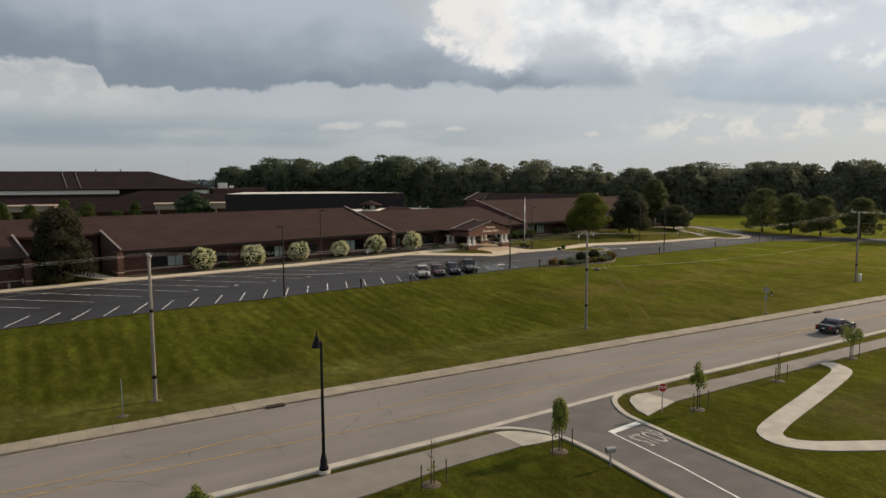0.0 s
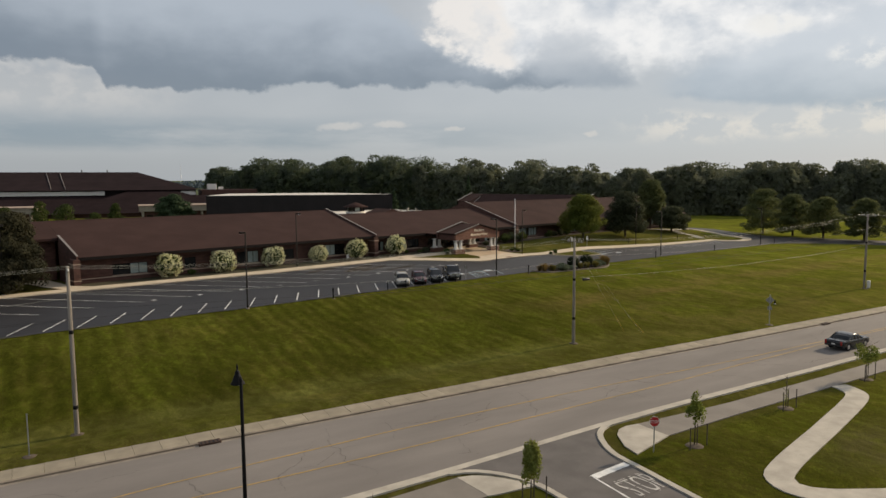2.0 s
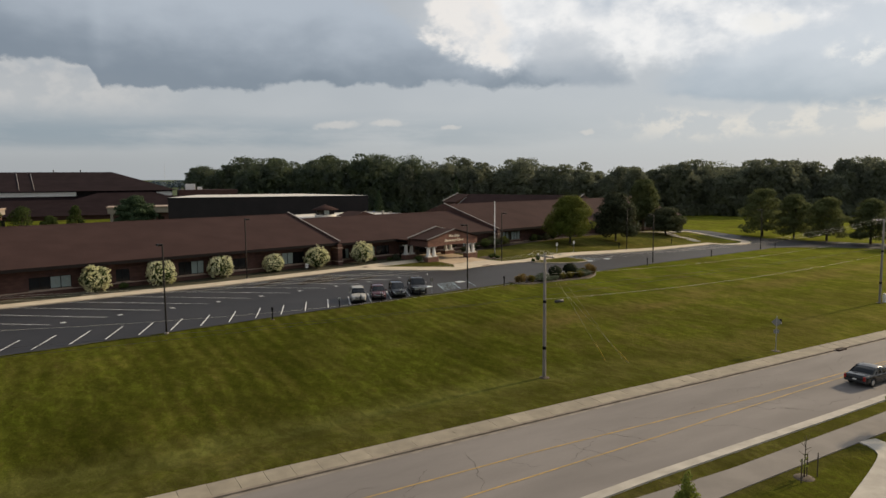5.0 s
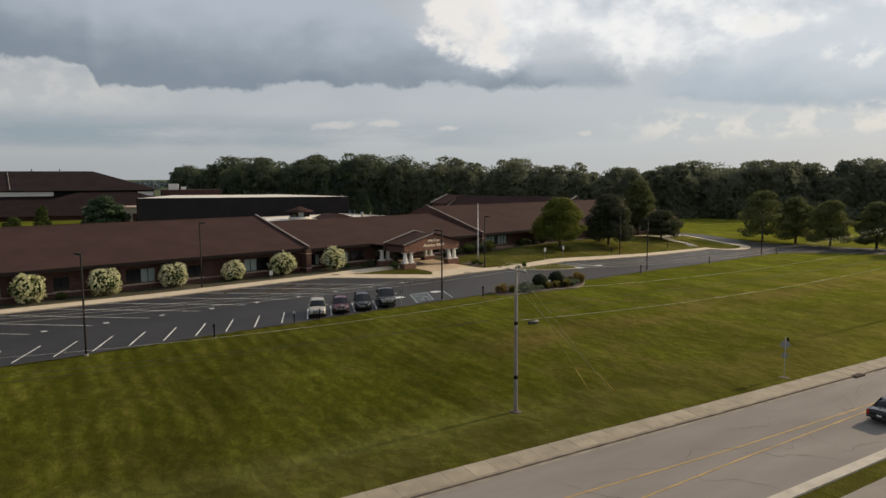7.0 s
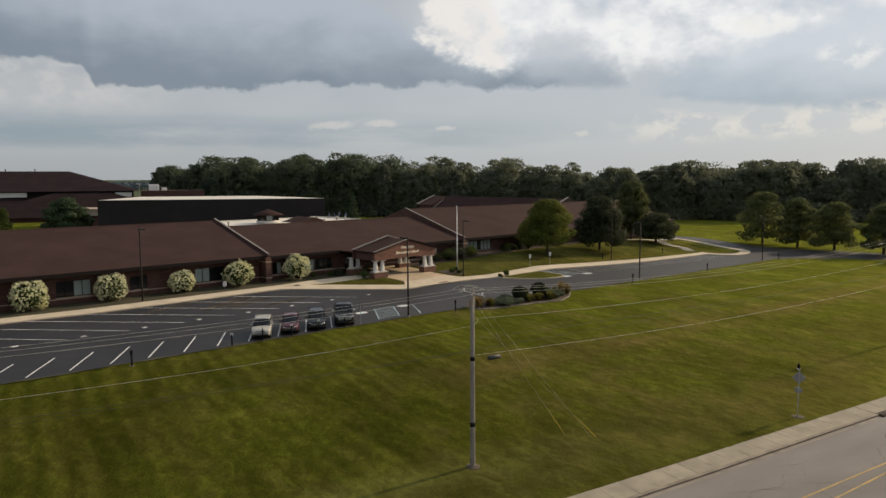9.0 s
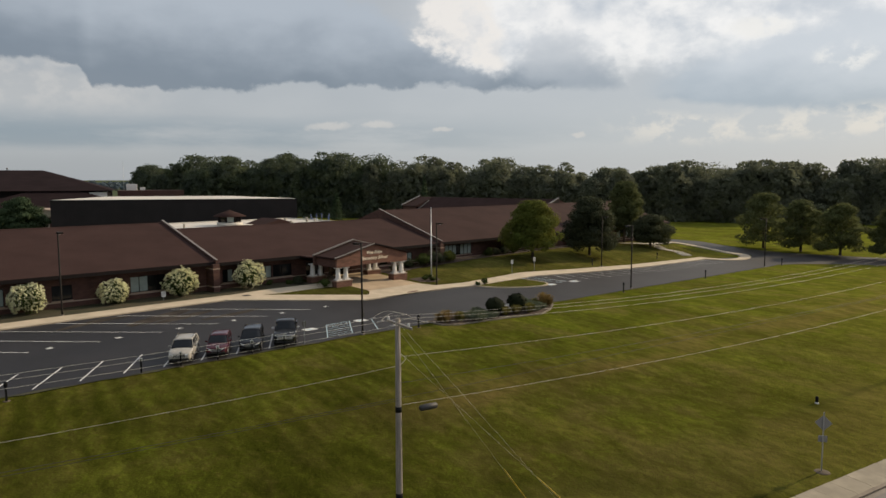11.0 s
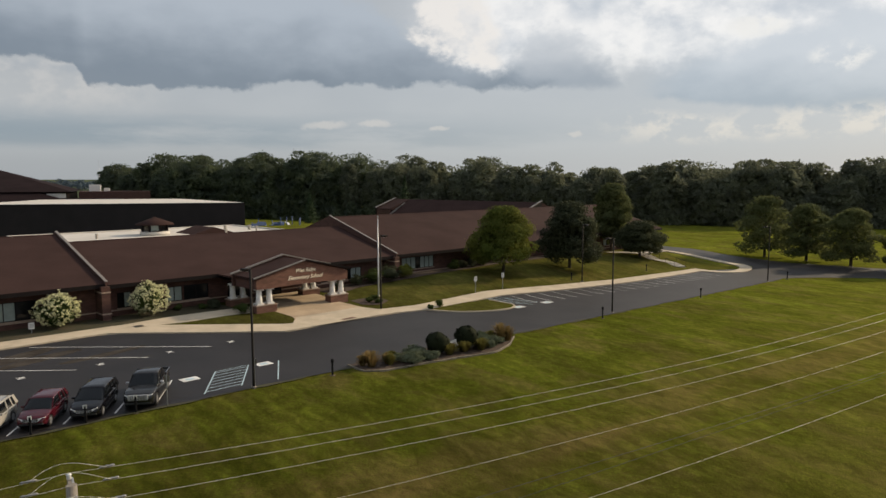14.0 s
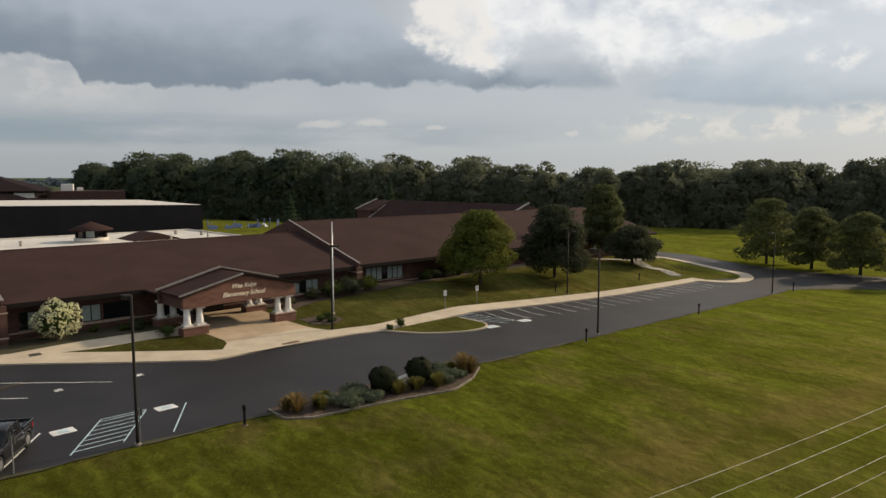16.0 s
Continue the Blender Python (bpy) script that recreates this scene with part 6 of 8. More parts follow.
def vehicle(name, label, m, paint, L, W, H, belt, hood, cowl, roof_front, roof_back, tail_top, tail_bot, arches, wheel_r, bed=None, roof_mat=None, rails=False, chrome=False):
    """A vehicle, nose towards -y, centred on the origin. Heights and lengths in metres along the side profile."""
    o = thing(name, m, label, "car", "parked cars")
    f, b = -L / 2, L / 2
    low = 0.30
    ar = wheel_r * 1.15

    def loft(ys, rows, mat, nm, parent):
        """Rounded shell through cross-sections; rows(y) gives half an outline of (x, z)."""
        g = bmesh.new()
        rings = []
        for y in ys:
            half = rows(y)
            full = half + [(-x, z) for x, z in half[::-1]]
            rings.append([g.verts.new((x, y, z)) for x, z in full])
        n = len(rings[0])
        for p, q in zip(rings, rings[1:]):
            for i in range(n):
                g.faces.new((p[i], q[i], q[(i + 1) % n], p[(i + 1) % n]))
        g.faces.new(rings[0]), g.faces.new(rings[-1][::-1])
        bmesh.ops.recalc_face_normals(g, faces=g.faces[:])
        for fc in g.faces:
            fc.smooth = True
        return part(nm, g, mat, parent)

    ty = [f, f + 0.03, f + 0.10, f + 0.25, f + 0.6, cowl - 0.15, cowl, cowl + 0.1] + ([bed, b - 0.05, b] if bed else [tail_bot, b - 0.06, b])
    tz = [hood - 0.42, hood - 0.28, hood - 0.17, hood - 0.10, hood - 0.03, belt - 0.03, belt, belt] + [belt, belt - 0.02, belt - 0.12]

    def side(y):
        hw = W / 2
        k = max(0.0, (abs(y) - L * 0.30) / (L * 0.20))
        hw *= 1 - (0.10 if y < 0 else 0.06) * k ** 2
        e = min(y - f, b - y)
        return hw * (1 - 0.16 * max(0.0, 1 - e / 0.28) ** 2)

    def body_rows(y):
        hw, zt = side(y), float(np.interp(y, ty, tz))
        zb = low + 0.10 * max(0.0, 1 - min(y - f, b - y) / 0.3)
        for yc in arches:
            if abs(y - yc) < ar:
                zb = max(zb, wheel_r + math.sqrt(ar * ar - (y - yc) ** 2))
        zb = min(zb, zt - 0.12)
        d = zt - zb
        return [(0.01, zb), (hw * 0.93, zb), (hw * 0.985, zb + 0.18 * d), (hw, zb + 0.45 * d), (hw * 0.99, zb + 0.68 * d), (hw * 0.97, zb + 0.84 * d), (hw * 0.925, zb + 0.94 * d), (hw * 0.84, zb + 0.99 * d), (hw * 0.5, zt + 0.025), (0.01, zt + 0.035)]
    ys = sorted(set(round(q, 3) for q in list(np.linspace(f, b, 44)) + ty + [yc + s * ar * k for yc in arches for s in (-1, 1) for k in (1.0, 0.985, 0.93, 0.8)]))
    body = loft(ys, body_rows, paint, "body", o)
    gy = [cowl - 0.08, (cowl + roof_front) / 2, roof_front, roof_front + 0.3, (roof_front + roof_back) / 2, roof_back - 0.25, roof_back, (roof_back + tail_bot) / 2, tail_bot + 0.02]
    gz = [belt, (belt + H - 0.10) / 2 + 0.03, H - 0.10, H - 0.035, H - 0.02, H - 0.045, H - 0.11, (belt + H) / 2 + 0.02, belt]

    def cab_rows(y, grow=0.0, sill=None):
        zt = float(np.interp(y, gy, gz)) + grow
        z0 = belt - 0.05 if sill is None else zt - sill
        def hx(z):
            return W * 0.465 * (1 - 0.17 * max(0.0, z - belt) / (H - belt)) + grow
        zs = max(zt - 0.10, z0 + 0.004)
        return [(0.01, z0), (hx(z0) - 0.002, z0), (hx(zs), zs), (hx(zt) - 0.03, max(zt - 0.035, zs)), (hx(zt) - 0.10, zt - 0.004), (hx(zt) * 0.5, zt + 0.012), (0.01, zt + 0.018)]
    gh = loft(sorted(list(np.linspace(gy[0], gy[-1], 22)) + gy[1:-1]), cab_rows, M_CARGLASS, "glasshouse", o)
    gh["label"] = "dark tinted windows"
    loft(list(np.linspace(roof_front - 0.03, roof_back + 0.02, 14)), lambda y: cab_rows(y, 0.012, 0.085), roof_mat or paint, "roof", o)
    mid = (roof_front + roof_back) / 2
    for s in (-1, 1):
        for top, bot, wd in ((roof_front + 0.03, cowl + 0.05, 0.07), (mid - 0.1, mid - 0.1, 0.10), (roof_back - 0.1, tail_bot - 0.06, 0.2), (mid + (roof_back - mid) * 0.45, mid + (tail_bot - mid) * 0.5, 0.08)):
            g = bmesh.new()
            prism(g, [(bot - wd, belt - 0.02), (bot + wd, belt - 0.02), (top + wd * 0.8, H - 0.06), (top - wd * 0.8, H - 0.06)], "x", -0.012, 0.012)
            for v in g.verts:
                v.co.x += s * (W * 0.465 * (1 - 0.17 * (v.co.z - belt) / (H - belt)) + 0.004)
            part("pillar", g, paint, o)
        mir = boxed(-0.11, 0.11, -0.06, 0.06, -0.07, 0.07, bevel=0.03)
        mr = part("mirror", mir, M_GRILLE if chrome else paint, o)
        mr.location = (s * (W / 2 + 0.10), cowl + 0.45, belt + 0.08)
        hl = boxed(-0.19, 0.19, -0.06, 0.16, -0.075, 0.075, bevel=0.03)
        for v in hl.verts:
            v.co.y += 0.16 * max(0.0, v.co.x * s + 0.05) / 0.24
            v.co.z += 0.05 * v.co.x * s / 0.19
        h1 = part("headlight", hl, M_LIGHT, o)
        h1.location = (s * (W / 2 - 0.33), f + 0.045, hood - 0.26)
        tl = part("tail_light", boxed(-0.09, 0.09, -0.05, 0.05, -0.18, 0.18, bevel=0.02), M_TAIL, o)
        tl.location = (s * (W / 2 - 0.20), b - 0.03, belt - 0.22)
        fl = part("fog_light", boxed(-0.10, 0.10, -0.03, 0.03, -0.05, 0.05), M_TRIM, o)
        fl.location = (s * (W / 2 - 0.36), f + 0.02, 0.46)
        for y in (cowl + 1.35, cowl + 2.3):
            if y < (bed or b - 0.6):
                hd = part("door_handle", boxed(-0.015, 0.015, -0.09, 0.09, -0.015, 0.015), M_CHROME if chrome else M_TRIM, o)
                hd.location = (s * (W / 2 + 0.01), y, belt - 0.13)
        sill = part("sill", boxed(-0.03, 0.03, arches[0] + ar, arches[1] - ar, low - 0.02, low + 0.10), M_TRIM, o)
        sill.location.x = s * (W / 2 - 0.02)
        if rails:
            rl = bmesh.new()
            tube(rl, (s * W * 0.36, roof_front + 0.4, H + 0.05), (s * W * 0.36, roof_back - 0.3, H + 0.05), 0.025, 0.025, 8)
            part("roof_rail", rl, M_CHROME, o)
    gw, g0, g1 = (W * 0.31, hood - 0.52, hood - 0.14) if chrome else (W * 0.24, hood - 0.44, hood - 0.22)
    gr = part("grille", boxed(-gw, gw, f - 0.025, f + 0.06, g0, g1, bevel=0.02), M_GRILLE if chrome else M_TRIM, o)
    for k in range(4):
        zk = g0 + (g1 - g0) * (k + 0.7) / 4.6
        part("grille_bar", boxed(-gw * 0.9, gw * 0.9, f - 0.040, f - 0.026, zk - (0.016 if chrome else 0.008), zk + (0.016 if chrome else 0.008)), M_TRIM if chrome else M_GRILLE, gr)
    bp = part("bumper", boxed(-W * 0.40, W * 0.40, f - 0.02, f + 0.16, low + 0.06, low + 0.22, bevel=0.04), M_TRIM, o)
    part("bumper", boxed(-W * 0.44, W * 0.44, b - 0.10, b + 0.04, low + 0.1, low + 0.28, bevel=0.04), M_CHROME if chrome else M_TRIM, o)
    part("plate_bar", boxed(-0.15, 0.15, b + 0.001, b + 0.012, belt - 0.42, belt - 0.28), M_WHITE, o)
    part("wiper", boxed(-0.5, 0.4, cowl - 0.06, cowl - 0.02, belt, belt + 0.02), M_TRIM, o)
    if bed:
        part("bed_floor", boxed(-W * 0.40, W * 0.40, bed + 0.1, b - 0.1, belt - 0.01, belt + 0.005), M_TRIM, o, "dark open load bed")
        for s in (-1, 1):
            part("bed_side", boxed(s * W * 0.47 - 0.05, s * W * 0.47 + 0.05, bed + 0.05, b - 0.06, belt - 0.02, belt + 0.14, bevel=0.02), paint, o)
        part("tailgate", boxed(-W * 0.44, W * 0.44, b - 0.12, b - 0.03, belt - 0.02, belt + 0.14, bevel=0.02), paint, o)
    for s in (-1, 1):
        for y in arches:
            w = thing("wheel")
            w.parent = o
            w.location = (s * (W / 2 - 0.12), y, wheel_r)
            w.rotation_euler = (0, math.pi / 2, 0)
            part("tyre", lathe(bmesh.new(), [(wheel_r * 0.62, -0.10), (wheel_r * 0.94, -0.11), (wheel_r, -0.07), (wheel_r, 0.07), (wheel_r * 0.94, 0.11), (wheel_r * 0.62, 0.10)], 22), M_TYRE, w)
            part("rim", lathe(bmesh.new(), [(wheel_r * 0.60, -0.105), (wheel_r * 0.60, -0.02), (wheel_r * 0.12, 0.02), (wheel_r * 0.60, 0.02), (wheel_r * 0.61, 0.105)], 16), M_RIM, w)
    return o


def stall_pose(k, back=2.05, size=0.91):
    """A car nosed into the angled stall k, its nose at the grass edge."""
    u = -55.25 + 2.88 * (k + 0.5)
    v = float(lot_edge(u)) + 0.75
    n = math.hypot(DU, DV)
    cu, cv = u + DU / n * back, v + DV / n * back
    turn = -math.degrees(math.atan2(DU, DV))
    return campus(cu, cv, 0.04, turn) @ Matrix.Scale(size, 4)


SUV = dict(L=4.85, W=1.92, H=1.76, belt=1.10, hood=1.04, cowl=-1.05, roof_front=-0.28, roof_back=2.05, tail_top=2.2, tail_bot=2.32, arches=(-1.48, 1.45), wheel_r=0.37)
vehicle("suv", "white suv with roof rails parked in a stall", stall_pose(13), plain("white_car_paint", (0.37, 0.35, 0.31), 0.16, spec=0.5), rails=True, **SUV)
vehicle("suv", "dark red crossover parked in a stall", stall_pose(14), plain("red_car_paint", (0.058, 0.005, 0.011), 0.14, 0.0, spec=0.55), **{**SUV, "L": 4.55, "W": 1.85, "H": 1.66, "belt": 1.04, "hood": 0.98, "roof_back": 1.85, "tail_bot": 2.15, "arches": (-1.38, 1.36), "wheel_r": 0.35})
vehicle("minivan", "black minivan with grey roof parked in a stall", stall_pose(15), plain("black_car_paint", (0.005, 0.005, 0.007), 0.12, spec=0.38), **{**SUV, "L": 5.1, "W": 1.98, "H": 1.74, "belt": 1.05, "hood": 0.98, "cowl": -1.35, "roof_front": -0.45, "roof_back": 2.2, "tail_bot": 2.48, "arches": (-1.6, 1.45), "wheel_r": 0.34})
vehicle("pickup_truck", "dark grey pickup truck with chrome grille parked", stall_pose(16.1, 2.4, 0.96), plain("grey_car_paint", (0.012, 0.012, 0.013), 0.14, 0.0, spec=0.5), L=5.75, W=2.02, H=1.92, belt=1.22, hood=1.16, cowl=-1.25, roof_front=-0.55, roof_back=0.95, tail_top=1.1, tail_bot=1.12, arches=(-1.85, 1.80), wheel_r=0.41, bed=1.2, chrome=True)
# The sedan's pale roof colour stands in for sky mirrored in black paint.
vehicle("sedan", "black sedan driving on the asphalt road", roadside(70.2, 37.9, 0.035, 91), plain("black_sedan_paint", (0.012, 0.013, 0.016), 0.14, spec=0.45), L=4.9, W=1.84, H=1.44, belt=0.95, hood=0.92, cowl=-0.95, roof_front=-0.25, roof_back=0.72, tail_top=1.3, tail_bot=1.42, arches=(-1.45, 1.42), wheel_r=0.33, roof_mat=plain("roof_sky_reflection_tone", (0.20, 0.20, 0.21), 0.3, 0.3))

# telephone pedestal at the foot of the far pole
o = thing("cable_pedestal", roadside(103.2, 53.4), "pale grey-green cable pedestal beside a utility pole", "pedestal")
body = part("body", boxed(-0.17, 0.17, -0.17, 0.17, -0.2, 0.95, bevel=0.02), M_ALU, o)
part("lid", boxed(-0.19, 0.19, -0.19, 0.19, 0.952, 1.06, bevel=0.03), M_ALU, o)
part("latch", boxed(-0.03, 0.03, -0.19, -0.172, 0.55, 0.65), M_STEEL, body)

# bare steel sign post on the verge
o = thing("steel_post", roadside(3.45, 47.6), "thin bare galvanised sign post on the verge", "post")
part("post", boxed(-0.03, 0.03, -0.02, 0.02, -0.3, 2.55), M_STEEL, o)
part("dirt", lathe(bmesh.new(), [(0.45, -0.04), (0.32, 0.015), (0.05, 0.03)], 12), M_DIRT, o)

# small buried-cable marker in the grass
o = thing("cable_marker", roadside(82.2, 53.4), "short black cable marker post in the grass", "marker post")
part("post", lathe(bmesh.new(), [(0.10, -0.1), (0.10, 0.42), (0.06, 0.50)], 10), M_BLACK, o)
part("collar", lathe(bmesh.new(), [(0.13, -0.05), (0.13, 0.05), (0.10, 0.07)], 10), M_WHITE, o, "white collar")

# ---------------------------------------------------------------- plants
def leaf_quads(rs, pos, nrm, size, aspect=0.75, fold=0.0):
    """Small leaf-like quads at the given places, facing roughly along nrm."""
    n = len(pos)
    nrm = nrm / (np.linalg.norm(nrm, axis=1)[:, None] + 1e-9)
    a = rs.normal(size=(n, 3))
    t = np.cross(nrm, a)
    t /= np.linalg.norm(t, axis=1)[:, None] + 1e-9
    b = np.cross(nrm, t)
    s = size * rs.uniform(0.6, 1.25, n)[:, None]
    t, b = t * s, b * s * aspect
    tip = nrm * s * rs.uniform(-0.25, 0.25, n)[:, None]
    v = np.stack([pos - t * 0.5, pos - b * 0.42 + tip * 0.3, pos + t * 0.5 + tip, pos + b * 0.42 - tip * 0.3], 1).reshape(-1, 3)
    q = np.arange(n * 4).reshape(n, 4)
    return v, q


def crown_points(rs, n, centre, radii, clumps, clump_r, hollow=0.35, flat_base=0.0, shape=1.0):
    """Leaf places on clumps gathered inside an ellipsoid: uneven outline with gaps."""
    radii = np.asarray(radii, float)
    d = rs.normal(size=(clumps, 3))
    d /= np.linalg.norm(d, axis=1)[:, None]
    r = rs.uniform(hollow, 1.0, clumps) ** 0.6
    c = d * r[:, None] * 0.80
    if shape != 1.0:
        # narrow towards the top
        k = 1 - (1 - shape) * np.clip((c[:, 2] + 0.2), 0, 1)
        c[:, :2] *= k[:, None]
    if flat_base:
        c[:, 2] = np.where(c[:, 2] < -flat_base, -flat_base + rs.uniform(-0.12, 0.1, clumps), c[:, 2])
    cr = clump_r * rs.uniform(0.65, 1.3, clumps)
    w = cr ** 2
    pick = rs.choice(clumps, n, p=w / w.sum())
    e = rs.normal(size=(n, 3))
    e /= np.linalg.norm(e, axis=1)[:, None]
    e[:, 2] = np.where(rs.uniform(size=n) < 0.35, np.abs(e[:, 2]), e[:, 2])
    rad = cr[pick] * rs.uniform(0.55, 1.08, n)
    p = c[pick] + e * rad[:, None]
    pos = np.asarray(centre) + p * radii
    nrm = e + 0.5 * p + rs.normal(size=(n, 3)) * 0.45
    return pos, nrm


def lobed_crown(rs, n, base, h, w, lobes, lobe_r, low=0.75, belly=0.33, flat=0.8, inner=0.22, reach=0.55, loose=0.42):
    """Leaf places on overlapping lobes that fill a domed outline; leaves face out of their lobe."""
    def outline(z):
        up = np.clip(1 - (np.clip(z - belly, 0, 1) / (1 - belly)) ** 1.9, 0, 1) ** 0.62
        return np.where(z > belly, up, low + (1 - low) * np.clip(z / belly, 0, 1))
    R0, H = w / 2, h - base
    lr = lobe_r * R0 * rs.uniform(0.65, 1.3, lobes)
    z = rs.uniform(0.05, 0.97, lobes)
    z[: lobes // 8] = rs.uniform(0.82, 0.97, lobes // 8)
    a = rs.uniform(0, 2 * math.pi, lobes) + np.arange(lobes) * 2.4
    rr = np.maximum(outline(z) * R0 * rs.uniform(0.94, 1.16, lobes) - lr * 0.85, 0) * rs.uniform(reach, 1.0, lobes) ** 0.5
    zc = np.clip(base + z * H, base + lr * flat * 0.6, h - lr * flat * 0.95)
    c = np.c_[rr * np.cos(a), rr * np.sin(a), zc]
    k = int(n * (1 - inner))
    pick = rs.choice(lobes, k, p=lr ** 2 / (lr ** 2).sum())
    out = c[pick] - (0, 0, base + H * 0.4)
    out /= np.linalg.norm(out, axis=1)[:, None] + 1e-6
    e = rs.normal(size=(k, 3)) + out * 0.75 + (0, 0, 0.25)
    e /= np.linalg.norm(e, axis=1)[:, None]
    pos = c[pick] + e * (lr[pick] * np.where(rs.uniform(size=k) < 0.18, rs.uniform(0.9, 1.35, k), rs.uniform(0.72, 1.05, k)))[:, None] * (1, 1, flat)
    nrm = e * (1, 1, 1.15) + rs.normal(size=(k, 3)) * loose
    m = n - k
    zi = rs.uniform(0.06, 0.86, m)
    ai, ri = rs.uniform(0, 2 * math.pi, m), outline(zi) * R0 * 0.74 * np.sqrt(rs.uniform(0, 1, m))
    return np.r_[pos, np.c_[ri * np.cos(ai), ri * np.sin(ai), base + zi * H]], np.r_[nrm, rs.normal(size=(m, 3))], k


def core(rs, centre, radii, seg=14, rings=9, amp=0.22):
    """The dense inside of a crown: a lumpy closed mass that the leaves cover."""
    a = np.linspace(0, 2 * math.pi, seg, endpoint=False)
    b = np.linspace(0.03, math.pi - 0.03, rings)
    A, B = np.meshgrid(a, b)
    ph = rs.uniform(0, 6, 6)
    r = 1 + amp * (np.sin(3 * A + ph[0]) * np.sin(4 * B + ph[1]) + 0.6 * np.sin(5 * A + 3 * B + ph[2]) * np.sin(B))
    v = np.stack([r * np.sin(B) * np.cos(A), r * np.sin(B) * np.sin(A), r * np.cos(B)], -1).reshape(-1, 3) * np.asarray(radii) + np.asarray(centre)
    i, j = np.meshgrid(np.arange(rings - 1), np.arange(seg), indexing="ij")
    q = np.stack([i * seg + j, (i + 1) * seg + j, (i + 1) * seg + (j + 1) % seg, i * seg + (j + 1) % seg], -1).reshape(-1, 4)
    return v, q


def limb_tree(bm, rs, h, r0, top, spread, limbs=7):
    """A tapered trunk with a slight lean, and limbs into the crown."""
    p, q = Vector((0, 0, -0.3)), Vector((rs.uniform(-0.1, 0.1), rs.uniform(-0.1, 0.1), h * 0.45))
    tip = Vector((rs.uniform(-0.3, 0.3), rs.uniform(-0.3, 0.3), top))
    tube(bm, p, Vector((0, 0, 0.25)), r0 * 1.45, r0 * 1.05, 10)
    tube(bm, Vector((0, 0, 0.25)), q, r0 * 1.05, r0 * 0.72, 10)
    tube(bm, q, tip, r0 * 0.72, r0 * 0.12, 8)
    for i in range(limbs):
        a = 2 * math.pi * i / limbs + rs.uniform(-0.3, 0.3)
        z = h * rs.uniform(0.30, 0.62)
        s = p.lerp(q, min(1, z / (h * 0.45))) if z < h * 0.45 else q.lerp(tip, (z - h * 0.45) / (top - h * 0.45 + 1e-6))
        e = Vector((math.cos(a) * spread * rs.uniform(0.55, 0.8), math.sin(a) * spread * rs.uniform(0.55, 0.8), z + spread * rs.uniform(0.3, 0.7)))
        m = s.lerp(e, 0.5) + Vector((0, 0, 0.1 * spread))
        tube(bm, s, m, r0 * 0.34, r0 * 0.22, 6)
        tube(bm, m, e, r0 * 0.22, r0 * 0.06, 6)


def tree(m, h, width, base, mat, label, seed, leaves=16000, size=0.34, lobes=70, lobe_r=0.30, low=0.75, belly=0.33, flat=0.8, reach=0.55, trunk_r=0.22, group="", name="tree", inner=0.2):
    """A broadleaf tree: trunk with limbs, domed crown of leafy lobes."""
    rs = np.random.RandomState(seed)
    o = thing(name, m, label, "tree", group)
    bm = bmesh.new()
    limb_tree(bm, rs, h, trunk_r, h * 0.86, width / 2)
    part("trunk", bm, M_BARK, o)
    pos, nrm, k = lobed_crown(rs, leaves, base, h, width, lobes, lobe_r, low, belly, flat, inner, reach)
    v, q = leaf_quads(rs, pos, nrm, np.where(np.arange(leaves) < k, size, size * 1.9)[:, None])
    part("crown", quick_mesh("crown", v, q), mat, o)
    return o


tree(campus(53.3, 22.4), 9.4, 10.4, 1.9, M_LEAF_MAPLE, "round green maple with yellowing top on the lawn", 11, 24000, 0.32, 85, 0.25, 0.80, 0.16)
tree(campus(66.7, 20.1), 10.2, 9.8, 1.3, M_LEAF_DARK, "dense dark green maple on the lawn", 12, 24000, 0.32, 85, 0.25, 0.85, 0.22)
tree(campus(91.0, 27.7), 12.9, 7.9, 2.6, M_LEAF_ROW, "tall green tree behind the lawn trees", 13, 18000, 0.36, 70, 0.30, 0.65, 0.40)
tree(campus(90.3, 21.2), 6.5, 9.2, 0.7, M_LEAF_DARK, "low dark spreading tree at the lawn's end", 14, 16000, 0.30, 80, 0.25, 0.80, 0.35, 0.65)
for i, (u, v, h, w) in enumerate(((121.8, 10.8, 12.3, 11.8), (119.4, 2.1, 11.0, 9.2), (116.0, -6.5, 10.5, 9.8), (115.0, -16.0, 10.2, 9.4), (114, -26, 10.6, 10), (114, -37, 10, 10))):
    tree(campus(u, v), h, w, 1.0, M_LEAF_ROW, "open crowned green tree in a row by the drive", 20 + i, 12500, 0.36, 44, 0.30, 0.85, 0.30, 0.48, 0.75, 0.26, "trees along the drive", inner=0.16)
tree(campus(-55.3, 29.0), 9.5, 8.2, 0.5, M_LEAF_SHADE, "large dull dark tree before the school's side door", 31, 20000, 0.30, 60, 0.30, 0.85, 0.42, 0.8, 0.6)
tree(campus(-69, 26.0), 9.5, 8.0, 0.8, M_LEAF_SHADE, "dark tree beside the school wing", 32, 10000, 0.36)


